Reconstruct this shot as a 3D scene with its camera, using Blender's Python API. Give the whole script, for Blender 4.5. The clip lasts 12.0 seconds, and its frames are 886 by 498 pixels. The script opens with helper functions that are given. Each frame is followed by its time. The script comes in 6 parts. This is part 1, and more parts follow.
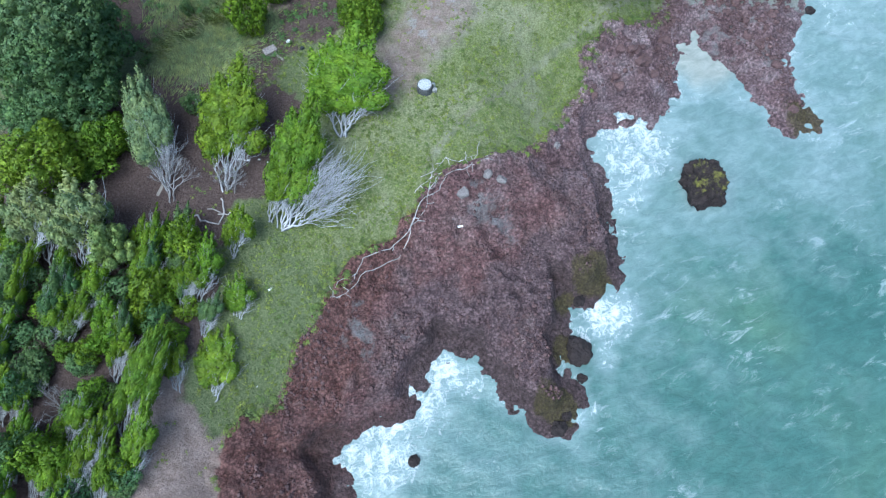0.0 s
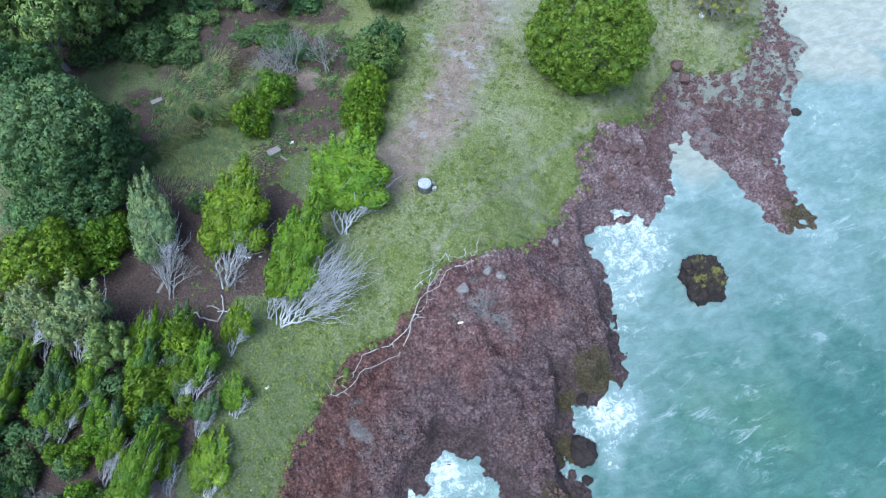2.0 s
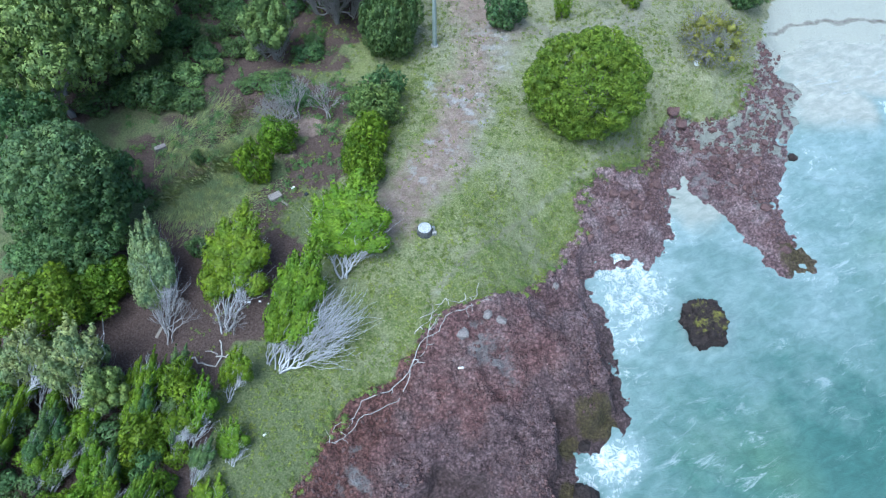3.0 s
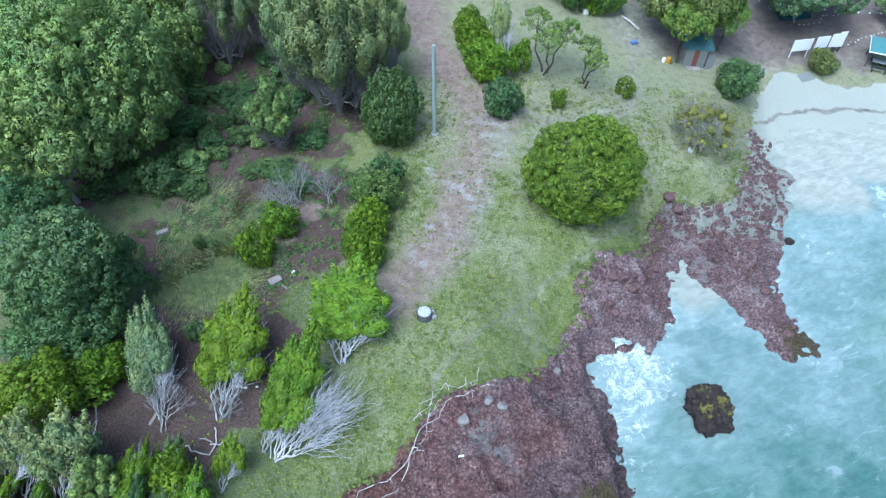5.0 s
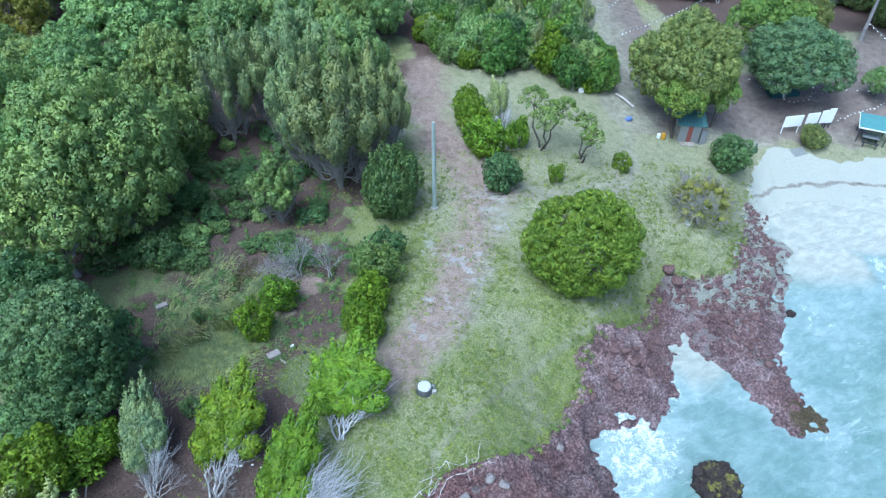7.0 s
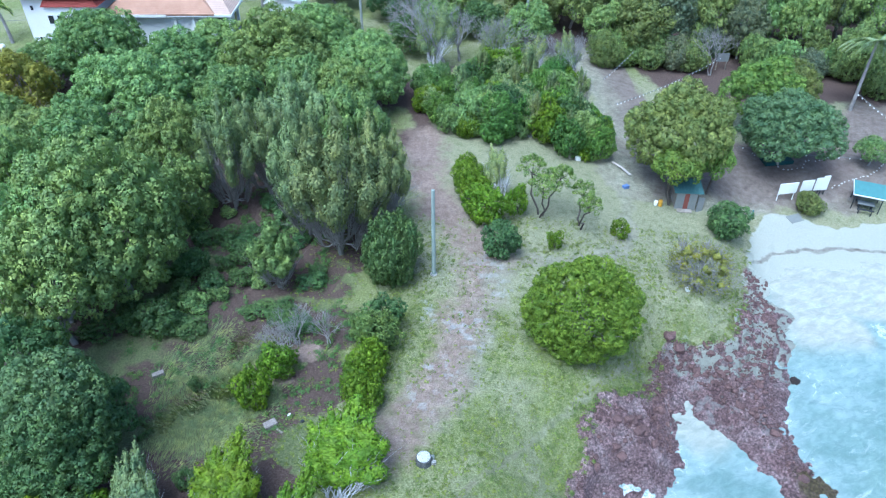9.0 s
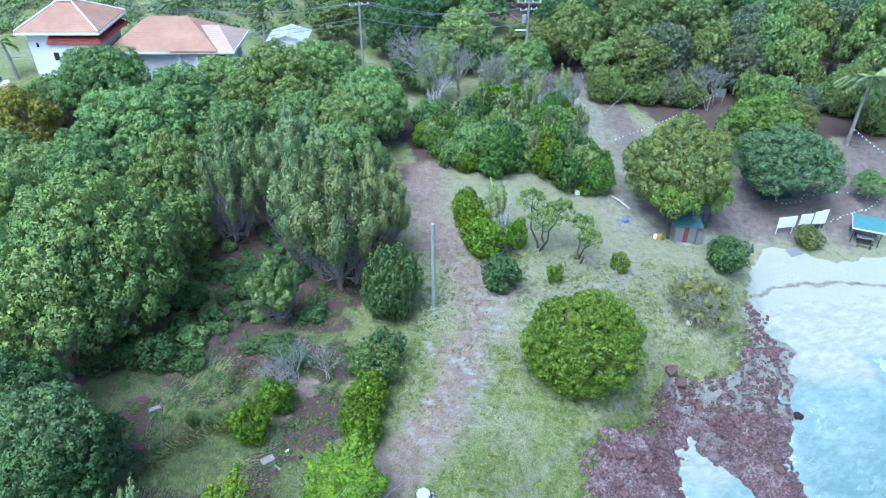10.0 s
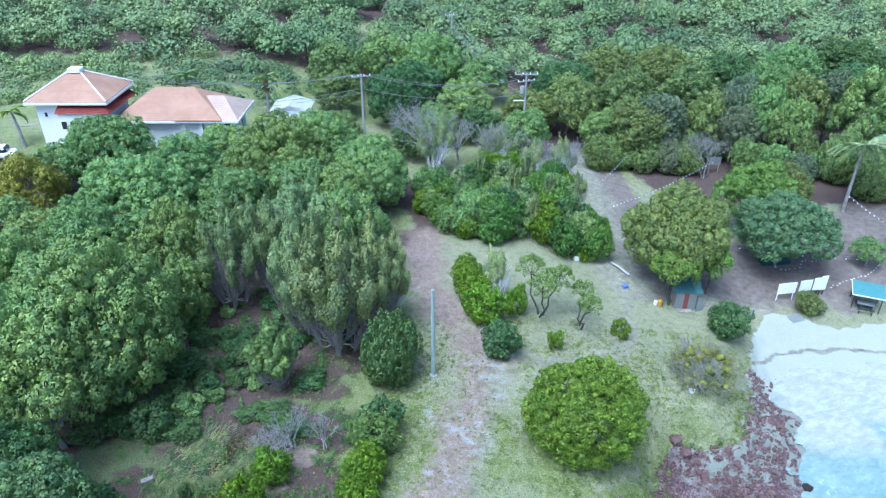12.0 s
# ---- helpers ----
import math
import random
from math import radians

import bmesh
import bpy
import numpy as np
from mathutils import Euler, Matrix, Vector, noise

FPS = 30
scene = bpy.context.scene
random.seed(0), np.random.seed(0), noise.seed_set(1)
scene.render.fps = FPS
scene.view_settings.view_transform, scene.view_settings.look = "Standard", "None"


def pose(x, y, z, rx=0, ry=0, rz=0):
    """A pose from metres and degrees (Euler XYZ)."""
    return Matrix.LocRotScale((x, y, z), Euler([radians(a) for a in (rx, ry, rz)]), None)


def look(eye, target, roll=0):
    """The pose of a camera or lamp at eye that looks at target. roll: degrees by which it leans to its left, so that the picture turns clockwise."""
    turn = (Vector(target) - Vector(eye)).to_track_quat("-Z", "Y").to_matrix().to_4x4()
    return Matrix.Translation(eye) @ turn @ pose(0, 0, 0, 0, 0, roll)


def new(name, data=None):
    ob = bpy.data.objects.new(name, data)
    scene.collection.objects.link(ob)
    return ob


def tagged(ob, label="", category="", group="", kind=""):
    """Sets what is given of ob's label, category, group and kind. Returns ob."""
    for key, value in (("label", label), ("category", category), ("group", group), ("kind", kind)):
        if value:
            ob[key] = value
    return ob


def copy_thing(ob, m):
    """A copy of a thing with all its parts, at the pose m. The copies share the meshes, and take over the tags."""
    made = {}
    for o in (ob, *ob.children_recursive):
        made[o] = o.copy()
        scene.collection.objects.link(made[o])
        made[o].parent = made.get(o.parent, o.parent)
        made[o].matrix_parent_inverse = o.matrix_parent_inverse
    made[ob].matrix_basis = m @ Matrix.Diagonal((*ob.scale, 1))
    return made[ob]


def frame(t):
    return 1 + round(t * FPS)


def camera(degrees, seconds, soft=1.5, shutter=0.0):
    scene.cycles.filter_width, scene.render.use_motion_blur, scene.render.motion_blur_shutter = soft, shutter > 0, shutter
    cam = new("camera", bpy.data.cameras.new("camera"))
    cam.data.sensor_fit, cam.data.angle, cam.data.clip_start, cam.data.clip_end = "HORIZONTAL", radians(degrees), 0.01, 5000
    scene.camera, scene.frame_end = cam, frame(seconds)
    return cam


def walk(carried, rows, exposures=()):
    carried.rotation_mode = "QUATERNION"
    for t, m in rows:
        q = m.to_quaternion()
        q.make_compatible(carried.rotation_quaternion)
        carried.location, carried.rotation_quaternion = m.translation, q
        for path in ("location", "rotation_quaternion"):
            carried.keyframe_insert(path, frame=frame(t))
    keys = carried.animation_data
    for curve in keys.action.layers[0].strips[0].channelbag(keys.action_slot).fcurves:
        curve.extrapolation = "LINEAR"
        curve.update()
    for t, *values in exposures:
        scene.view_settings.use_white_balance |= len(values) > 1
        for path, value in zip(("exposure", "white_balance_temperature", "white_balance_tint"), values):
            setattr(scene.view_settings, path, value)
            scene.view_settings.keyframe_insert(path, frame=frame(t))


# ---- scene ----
cam = camera(64.1, 12.0, soft=1.25)
EYE = (0.0, 0.0, 40.0)
# seconds, yaw, pitch and roll of a camera that hovers in one place and tilts upwards
PATH = [
    (0.0, -0.08, -67.51, 0.61), (0.5, -0.12, -65.49, 0.62), (1.0, -0.07, -63.50, 0.51), (1.5, -0.01, -61.58, 0.39),
    (2.0, 0.04, -59.73, 0.30), (2.5, 0.06, -57.92, 0.25), (3.0, 0.07, -56.14, 0.23), (3.5, 0.07, -54.39, 0.22),
    (4.0, 0.07, -52.67, 0.21), (4.5, 0.07, -50.99, 0.20), (5.0, 0.08, -49.36, 0.17), (5.5, 0.09, -47.79, 0.13),
    (6.0, 0.09, -46.28, 0.09), (6.5, 0.09, -44.84, 0.05), (7.0, 0.09, -43.45, 0.02), (7.5, 0.07, -42.09, -0.01),
    (8.0, 0.06, -40.76, -0.02), (8.5, 0.04, -39.42, -0.03), (9.0, 0.04, -38.07, -0.03), (9.5, 0.03, -36.71, -0.03),
    (10.0, 0.03, -35.34, -0.04), (10.5, 0.03, -33.98, -0.04), (11.0, 0.03, -32.65, -0.04), (11.5, 0.01, -31.34, -0.02),
    (12.0, 0.00, -30.00, 0.00),
]


def facing(yaw, pitch, roll):
    y, p = radians(yaw), radians(pitch)
    way = Vector((-math.sin(y) * math.cos(p), math.cos(y) * math.cos(p), math.sin(p)))
    return look(EYE, Vector(EYE) + way, roll)


walk(cam, [(t, facing(yaw, pitch, roll)) for t, yaw, pitch, roll in PATH], exposures=[(0.0, 1.28, 5030, -0.5), (5.5, 1.45, 4900, -0.8), (12.0, 1.66, 4700, 0.6)])

# ---- light: an overcast sky with a weak, wide sun ----
SUN_UP, SUN_ROUND = 64.0, 218.0
world = bpy.data.worlds.new("overcast_sky")
scene.world = world
world.use_nodes = True
sky = world.node_tree.nodes.new("ShaderNodeTexSky")
sky.sky_type, sky.sun_disc = "NISHITA", False
sky.sun_elevation, sky.sun_rotation = radians(SUN_UP), radians(SUN_ROUND)
sky.air_density, sky.dust_density, sky.ozone_density = 1.0, 4.0, 1.0
back = world.node_tree.nodes["Background"]
world.node_tree.links.new(sky.outputs[0], back.inputs[0])
back.inputs[1].default_value = 0.085
sun_data = bpy.data.lights.new("sun", "SUN")
sun_data.energy, sun_data.angle, sun_data.color = 1.5, radians(40), (1.0, 0.98, 0.95)
sun = new("sun", sun_data)
sun.matrix_world = look((0, 0, 0), (-math.sin(radians(SUN_ROUND)) * math.cos(radians(SUN_UP)), -math.cos(radians(SUN_ROUND)) * math.cos(radians(SUN_UP)), -math.sin(radians(SUN_UP))))


# ---- plan ----
def ss(a, b, v):
    """Smooth step from 0 at a to 1 at b."""
    k = np.clip((v - a) / (b - a), 0, 1)
    return k * k * (3 - 2 * k)


def lattice(seed):
    return np.random.RandomState(seed).rand(256, 256)


LATTICE = lattice(7)


def value_noise(x, y):
    xi, yi = np.floor(x).astype(int), np.floor(y).astype(int)
    u, v = x - xi, y - yi
    u, v = u * u * (3 - 2 * u), v * v * (3 - 2 * v)
    g = lambda a, b: LATTICE[a % 256, b % 256]
    top = g(xi, yi) * (1 - u) + g(xi + 1, yi) * u
    low = g(xi, yi + 1) * (1 - u) + g(xi + 1, yi + 1) * u
    return top * (1 - v) + low * v


def fbm(x, y, octaves=4):
    """Layered noise, about -1 to 1."""
    total, size, norm = 0 * x, 1.0, 0.0
    for n in range(octaves):
        total = total + size * (2 * value_noise(x * 2**n + 17.3 * n, y * 2**n - 9.1 * n) - 1)
        norm, size = norm + size, size * 0.5
    return total / norm


def line_distance(x, y, pts):
    """The distance of places from an open line."""
    best = np.full(np.shape(x), 1e9)
    for (ax, ay), (bx, by) in zip(pts, pts[1:]):
        dx, dy = bx - ax, by - ay
        k = np.clip(((x - ax) * dx + (y - ay) * dy) / (dx * dx + dy * dy + 1e-9), 0, 1)
        best = np.minimum(best, np.hypot(x - ax - k * dx, y - ay - k * dy))
    return best


def inside(x, y, pts):
    """Whether places lie in a closed outline."""
    odd = np.zeros(np.shape(x), bool)
    for (ax, ay), (bx, by) in zip(pts, pts[1:] + pts[:1]):
        if ay != by:
            odd ^= ((ay > y) != (by > y)) & (x < ax + (y - ay) * (bx - ax) / (by - ay))
    return odd


def signed(x, y, pts):
    """The distance from a closed outline: positive inside."""
    d = line_distance(x, y, pts + pts[:1])
    return np.where(inside(x, y, pts), d, -d)


def height(x, y, s):
    """The ground's height, s metres inland from the water's edge."""
    beach = ss(24, 28, x - 0.06 * (y - 40)) * ss(37, 41, y)
    low = ss(4, 24, x) * ss(36, 50, y) * (1 - ss(95, 150, y))
    inland = 4.6 + 1.2 * ss(-5, -40, x) - 2.0 * low
    inland = inland + 4.5 * ss(55, 95, y) * ss(5, -40, x) + 5 * ss(90, 170, y) + 22 * ss(170, 700, y) + 10 * ss(-60, -300, x)
    finger = ss(13.0, 15.0, x) * (1 - ss(37, 40, y))
    inland = inland * (1 - finger) + 1.7 * finger
    rock = inland * (0.28 * ss(0, 0.7, s) + 0.72 * ss(0.2, 8.5, s))
    sand = 0.09 * np.clip(s, 0, 14) + 0.9 * ss(6, 16, s) + np.clip(inland - 2.2, 0, None) * ss(20, 60, s)
    land = rock * (1 - beach) + sand * beach
    sea = -(0.5 + 1.8 * (1 - beach)) * ss(0, -6, s) + 2.0 * np.clip(s, -40, 0) / 40
    return np.where(s > 0, land, sea)


# The water's edge, from the southern rocks to the beach, then far round behind the land.
SHORE_ROCKS = [(-6.15, -10.74), (-5.19, -1.14), (-5.65, 2.11), (-6.09, 3.31), (-7.04, 4.43), (-6.77, 5), (-5.89, 5.71), (-4.11, 6.49), (-1.86, 7.11), (-1.96, 8.25), (-1.34, 9.49), (-0.45, 10.36), (-0.13, 11.24), (0.6, 10.98), (2.07, 10.82), (2.86, 9.1), (3.8, 7.82), (5.35, 6.73), (6.44, 6.43), (7.56, 7.7), (7.17, 8.72), (6.59, 9.3), (6.75, 10.46), (6.53, 11.31), (6.99, 12.51), (6.88, 14.82), (7.84, 13.75), (9.03, 13.94), (10.3, 15.4), (10.5, 17.84), (10.14, 20.37)]
SHORE_BEACH = [(9.48, 22.61), (9.46, 26.02), (11.69, 27.15), (13.71, 26.51), (15.45, 28.55), (16, 31.6), (17.02, 34.16), (17.96, 34.67), (18.79, 32.84), (21.38, 29.77), (21.96, 27.49), (22.45, 25.94), (23.47, 25.39), (24.49, 26.41), (24.33, 27.97), (23.73, 28.42), (23.94, 30.03), (23.35, 32.17), (24.09, 34.14), (24.81, 35.64), (25.32, 37.38), (27.01, 39.84), (27.44, 42.81), (27.08, 44.56), (28.4, 46.61), (30.55, 47.83), (34.71, 48.31), (39.04, 48.16), (49.8, 46.8), (70.06, 47.59)]
LAND = [(-40.0, -260.0), (-14.0, -60.0)] + SHORE_ROCKS + SHORE_BEACH
LAND += [(120.0, 42.0), (400.0, 20.0), (2500.0, -200.0), (3500.0, 3500.0), (-3500.0, 3500.0), (-3500.0, -260.0)]
# The border between bare rock or sand and the growth behind it.
GROWTH_EDGE = [(-10.91, -60), (-10.91, -1.09), (-11.42, 3.27), (-10.97, 4.42), (-10.33, 5.75), (-8.77, 6.87), (-8.49, 8.55), (-7.93, 10.26), (-6.6, 11.58), (-5.64, 13.06), (-4.19, 14.33), (-2.66, 15.57), (-2.03, 16.75), (-1.41, 18.26), (-0.15, 19.58), (2.45, 20.63), (4.91, 21.51), (7.07, 23.76), (7.98, 25.92), (8.92, 27.29), (8.98, 29.02), (10.11, 30.48), (11.57, 31.51), (13.43, 32.25), (14.97, 34.54), (15.01, 35.84), (17.08, 37.98), (19.64, 37.56), (22.08, 38.02), (24.36, 42.64), (26.37, 47.77), (28.56, 52.09), (30.53, 55.28), (34.18, 54.95), (37.01, 52.95), (41.91, 54.52)]
GROWTH = GROWTH_EDGE + [(120.0, 52.0), (400.0, 30.0), (3500.0, 30.0), (3500.0, 3500.0), (-3500.0, 3500.0), (-3500.0, -60.0)]
TRACK = [(-1.4, 63.7), (-2.1, 57.2), (0.8, 49.0), (4.3, 44.4), (2.3, 38.6), (0.6, 34.2), (0.2, 31.4), (-1.9, 28.5), (-4.0, 26.0)]
TRAIL = [(13.8, 35.1), (9.9, 31.4), (6.6, 28.7), (3.3, 25.1), (1.5, 23.4), (-0.5, 20.7), (-1.5, 17.7), (-4.3, 15.1), (-6.9, 14.7), (-9.0, 11.0), (-11.2, 7.2), (-12.6, 4.0)]
SIDE_PATH = [(4.3, 44.4), (9.0, 43.5), (14.5, 45.5), (16.0, 50.0), (17.5, 57.0)]
ROAD = [(18.4, 86.8), (20.9, 73.9), (18.1, 64.2), (19.0, 57.8), (24.6, 58.3), (31.5, 61.5), (38.1, 60.7), (44.6, 65.8), (50.3, 70.9), (70.0, 74.0)]
BARE_SPOTS = [(-13.4, 5.0, 1.7), (-12.1, 1.5, 2.2), (-13.6, -2.0, 3.0), (-14.1, 7.0, 1.2), (-10.6, 31.6, 1.0), (-9.5, 33.5, 1.3)]
# Leaf litter; between hedges and trees its dark colour also stands for shade.
LITTER_SPOTS = [(-14.9, 16.5, 3.6), (-9.8, 23.2, 1.8), (-10.7, 19.8, 2.4), (-18.8, 7.0, 6.0), (-19.0, 30.0, 2.5), (-16.8, 22.0, 2.5), (-15.0, 11.0, 3.5), (-8.0, 31.0, 2.6), (-7.6, 36.0, 2.2), (-11.5, 36.5, 2.6), (-13.0, 44.0, 5.0), (-18.0, 50.0, 6.0)]
# Pale gravel and sand; on the neck the spots also paint in haze.
PALE_SPOTS = [(1.6, 36.0, 2.4), (-0.4, 32.6, 1.8), (3.6, 42.6, 2.0), (-1.6, 29.5, 1.6), (-0.9, 37.8, 1.5), (4.4, 40.3, 1.6), (2.1, 17.7, 1.3), (-4.4, 10.6, 1.4), (19.0, 36.5, 2.5), (20.0, 33.0, 2.6), (22.0, 30.0, 1.8), (16.6, 36.2, 1.8), (3.0, 17.2, 1.6), (-2.4, 11.4, 1.4)]


def ground_masks(x, y, s):
    """How much each place is rock, sand, bare earth, pale gravel, leaf litter, or grown over with grass."""
    wob = 0.8 * fbm(x / 2.3, y / 2.3, 4) + 0.3 * fbm(x / 0.55 + 3, y / 0.55, 2)
    g = signed(x, y, GROWTH) + wob
    beach = ss(24, 28, x - 0.06 * (y - 40)) * ss(41, 45, y)
    sand = (1 - ss(-0.4, 0.6, g)) * beach
    sand = np.maximum(sand, 0.95 * ss(16, 18, x) * ss(33.5, 36, y + wob) * (1 - ss(-0.2, 0.3, g)) * ss(0.20, -0.12, fbm(x / 0.5 + 5, y / 0.5, 5)) * (1 - beach))
    rock = (1 - ss(-0.35, 0.35, g)) * (1 - beach)
    dirt = 0.72 * ss(4.6, 0.4, line_distance(x, y, TRACK) + 1.9 * wob)
    dirt = np.maximum(dirt, 0.5 * ss(0.6, 0.1, line_distance(x, y, TRAIL) + 0.3 * wob) * (1 - 0.5 * ss(20, 16, y)))
    dirt = np.maximum(dirt, 0.6 * ss(1.6, 0.5, line_distance(x, y, SIDE_PATH) + wob))
    dirt = np.maximum(dirt, ss(4.6, 2.6, line_distance(x, y, ROAD[:5]) + 1.5 * wob))
    dirt = np.maximum(dirt, ss(6.0, 4.0, line_distance(x, y, ROAD[4:]) + 1.5 * wob))
    for bx, by, r in BARE_SPOTS:
        dirt = np.maximum(dirt, 0.9 * ss(1.2 * r, 0.7 * r, np.hypot(x - bx, y - by) + wob))
    dirt = np.maximum(dirt, ss(5.8, 4.2, y + wob + 0.15 * (x + 11)) * ss(-15.8, -14.0, x + wob))
    pale = 0 * x
    for bx, by, r in PALE_SPOTS:
        pale = np.maximum(pale, 0.58 * ss(1.9 * r, 0.0 * r, np.hypot(x - bx, (y - by) * 0.8) + 1.6 * wob) * ss(-0.35, 0.3, fbm(x / 0.55 + bx, y / 0.55, 3)))
    litter = ss(-8, -12, x + 0.25 * (30 - y) + 3 * wob) * (1 - ss(70, 90, y)) * (0.35 + 0.65 * ss(-0.25, 0.15, fbm(x / 4.5 + 7, y / 4.5, 3)))
    for bx, by, r in LITTER_SPOTS:
        litter = np.maximum(litter, ss(1.2 * r, 0.75 * r, np.hypot(x - bx, y - by) + wob))
    litter = np.maximum(litter, 0.6 * ss(2.2, 0.4, line_distance(x, y, TRACK[:3]) + 1.5 * wob))
    litter = np.maximum(litter, ss(22, 27, x - 0.3 * (84 - y) + 4 * wob) * ss(73, 78, y + 2 * wob) * (1 - ss(108, 116, y)))
    litter = np.maximum(litter, ss(8, 14, x + 4 * wob) * ss(86, 90, y + 2 * wob) * (1 - ss(108, 116, y)))
    litter = np.maximum(litter, ss(110, 116, y + 2 * wob) * (1 - ss(6, 3, np.hypot((x + 13) * 0.7, y - 134))))
    grass = ss(-0.45, 0.05, g)
    return rock, sand, dirt, pale, litter, grass


def rock_relief(x, y):
    """Broken, pitted rock: ledges, lumps and small holes."""
    a = fbm(x / 3.0, y / 3.0, 5)
    b = 1 - np.abs(fbm(x / 1.1 + 40, y / 1.1, 4)) * 2
    c = fbm(x / 0.45, y / 0.45 + 9, 3)
    return 0.5 * a + 0.40 * b + 0.30 * c + 0.10 * fbm(x / 0.2 + 8, y / 0.2, 2)


def ground_height(x, y):
    x, y = np.atleast_1d(np.asarray(x, float)), np.atleast_1d(np.asarray(y, float))
    s = signed(x, y, LAND) + 0.35 * fbm(x / 0.9, y / 0.9, 3)
    return height(x, y, s)


def at(x, y, up=0.0):
    """A place on the ground."""
    return Vector((x, y, float(ground_height(x, y)[0]) + up))


# ---- materials ----
class Nodes:
    """Short ways to wire a node material."""

    def __init__(self, name):
        self.mat = bpy.data.materials.new(name)
        self.mat.use_nodes = True
        self.tree = self.mat.node_tree
        self.shader = self.tree.nodes["Principled BSDF"]
        self.place = self.add("ShaderNodeTexCoord").outputs["Object"]
        self.world = self.add("ShaderNodeNewGeometry").outputs["Position"]

    def add(self, kind):
        return self.tree.nodes.new(kind)

    def wire(self, value, socket):
        if isinstance(value, bpy.types.NodeSocket):
            self.tree.links.new(value, socket)
        elif isinstance(value, tuple) and len(value) == 3 and len(socket.default_value) == 4:
            socket.default_value = (*value, 1)
        else:
            socket.default_value = value

    def noise(self, scale, detail=4.0, rough=0.55, coord=None, warp=0.0):
        n = self.add("ShaderNodeTexNoise")
        self.wire(coord if coord is not None else self.world, n.inputs["Vector"])
        n.inputs["Scale"].default_value, n.inputs["Detail"].default_value = scale, detail
        n.inputs["Roughness"].default_value, n.inputs["Distortion"].default_value = rough, warp
        return n.outputs["Fac"]

    def cells(self, scale, feature="F1", coord=None, out="Distance"):
        n = self.add("ShaderNodeTexVoronoi")
        n.feature = feature
        self.wire(coord if coord is not None else self.world, n.inputs["Vector"])
        n.inputs["Scale"].default_value = scale
        return n.outputs[out]

    def stretch(self, scale, turn=0.0, coord=None):
        """Coordinates turned about z, then scaled."""
        out = coord if coord is not None else self.world
        for key, value in (("Rotation", (0, 0, radians(turn))), ("Scale", scale)):
            n = self.add("ShaderNodeMapping")
            self.wire(out, n.inputs["Vector"])
            n.inputs[key].default_value = value
            out = n.outputs[0]
        return out

    def ramp(self, value, *stops):
        n = self.add("ShaderNodeValToRGB")
        e = n.color_ramp.elements
        while len(e) < len(stops):
            e.new(0.5)
        for k, (p, c) in zip(e, stops):
            k.position, k.color = p, (c, c, c, 1) if isinstance(c, (int, float)) else (*c, 1)
        self.wire(value, n.inputs[0])
        return n.outputs[0]

    def mix(self, fac, a, b, how="MIX"):
        n = self.add("ShaderNodeMix")
        n.data_type, n.blend_type = "RGBA", how
        self.wire(fac, n.inputs[0]), self.wire(a, n.inputs[6]), self.wire(b, n.inputs[7])
        return n.outputs[2]

    def math(self, how, a, b=0.0, c=0.0):
        n = self.add("ShaderNodeMath")
        n.operation = how
        for v, socket in zip((a, b, c), n.inputs):
            self.wire(v, socket)
        return n.outputs[0]

    def bend(self, scale):
        n = self.add("ShaderNodeTexNoise")
        self.wire(self.world, n.inputs["Vector"])
        n.inputs["Scale"].default_value, n.inputs["Detail"].default_value = scale, 5.0
        return n.outputs["Color"]

    def attribute(self, name):
        n = self.add("ShaderNodeAttribute")
        n.attribute_name = name
        return n.outputs["Fac"]

    def info(self, out):
        return self.add("ShaderNodeObjectInfo").outputs[out]

    def island(self):
        return self.add("ShaderNodeNewGeometry").outputs["Random Per Island"]

    def edge(self, mask, rough, low=0.35, high=0.65, amount=0.5):
        """A mask with a ragged border."""
        v = self.math("MULTIPLY_ADD", rough, amount, self.math("SUBTRACT", mask, amount * 0.5))
        return self.ramp(v, (low, 0.0), (high, 1.0))

    def done(self, colour, roughness=0.8, bump=None, strength=0.5, distance=0.05, metallic=0.0, specular=0.3):
        s = self.shader.inputs
        self.wire(colour, s["Base Color"]), self.wire(roughness, s["Roughness"])
        s["Metallic"].default_value, s["Specular IOR Level"].default_value = metallic, specular
        if bump is not None:
            n = self.add("ShaderNodeBump")
            n.inputs["Strength"].default_value, n.inputs["Distance"].default_value = strength, distance
            self.wire(bump, n.inputs["Height"]), self.tree.links.new(n.outputs[0], s["Normal"])
        return self.mat


def plain(name, colour, roughness=0.7, metallic=0.0, vary=0.25, scale=3.0, relief=0.2, specular=0.3):
    """Paint, metal, plastic or cloth with light wear and stains."""
    n = Nodes(name)
    worn = tuple(c * (1 - vary) for c in colour)
    c = n.mix(n.noise(scale, 6, 0.65, n.place), worn, colour)
    c = n.mix(n.ramp(n.noise(scale * 6, 3, 0.6, n.place), (0.62, 0.0), (0.8, 0.5)), c, tuple(v * 0.55 for v in colour))
    return n.done(c, roughness, n.noise(scale * 12, 3, 0.6, n.place), relief, 0.01, metallic, specular)


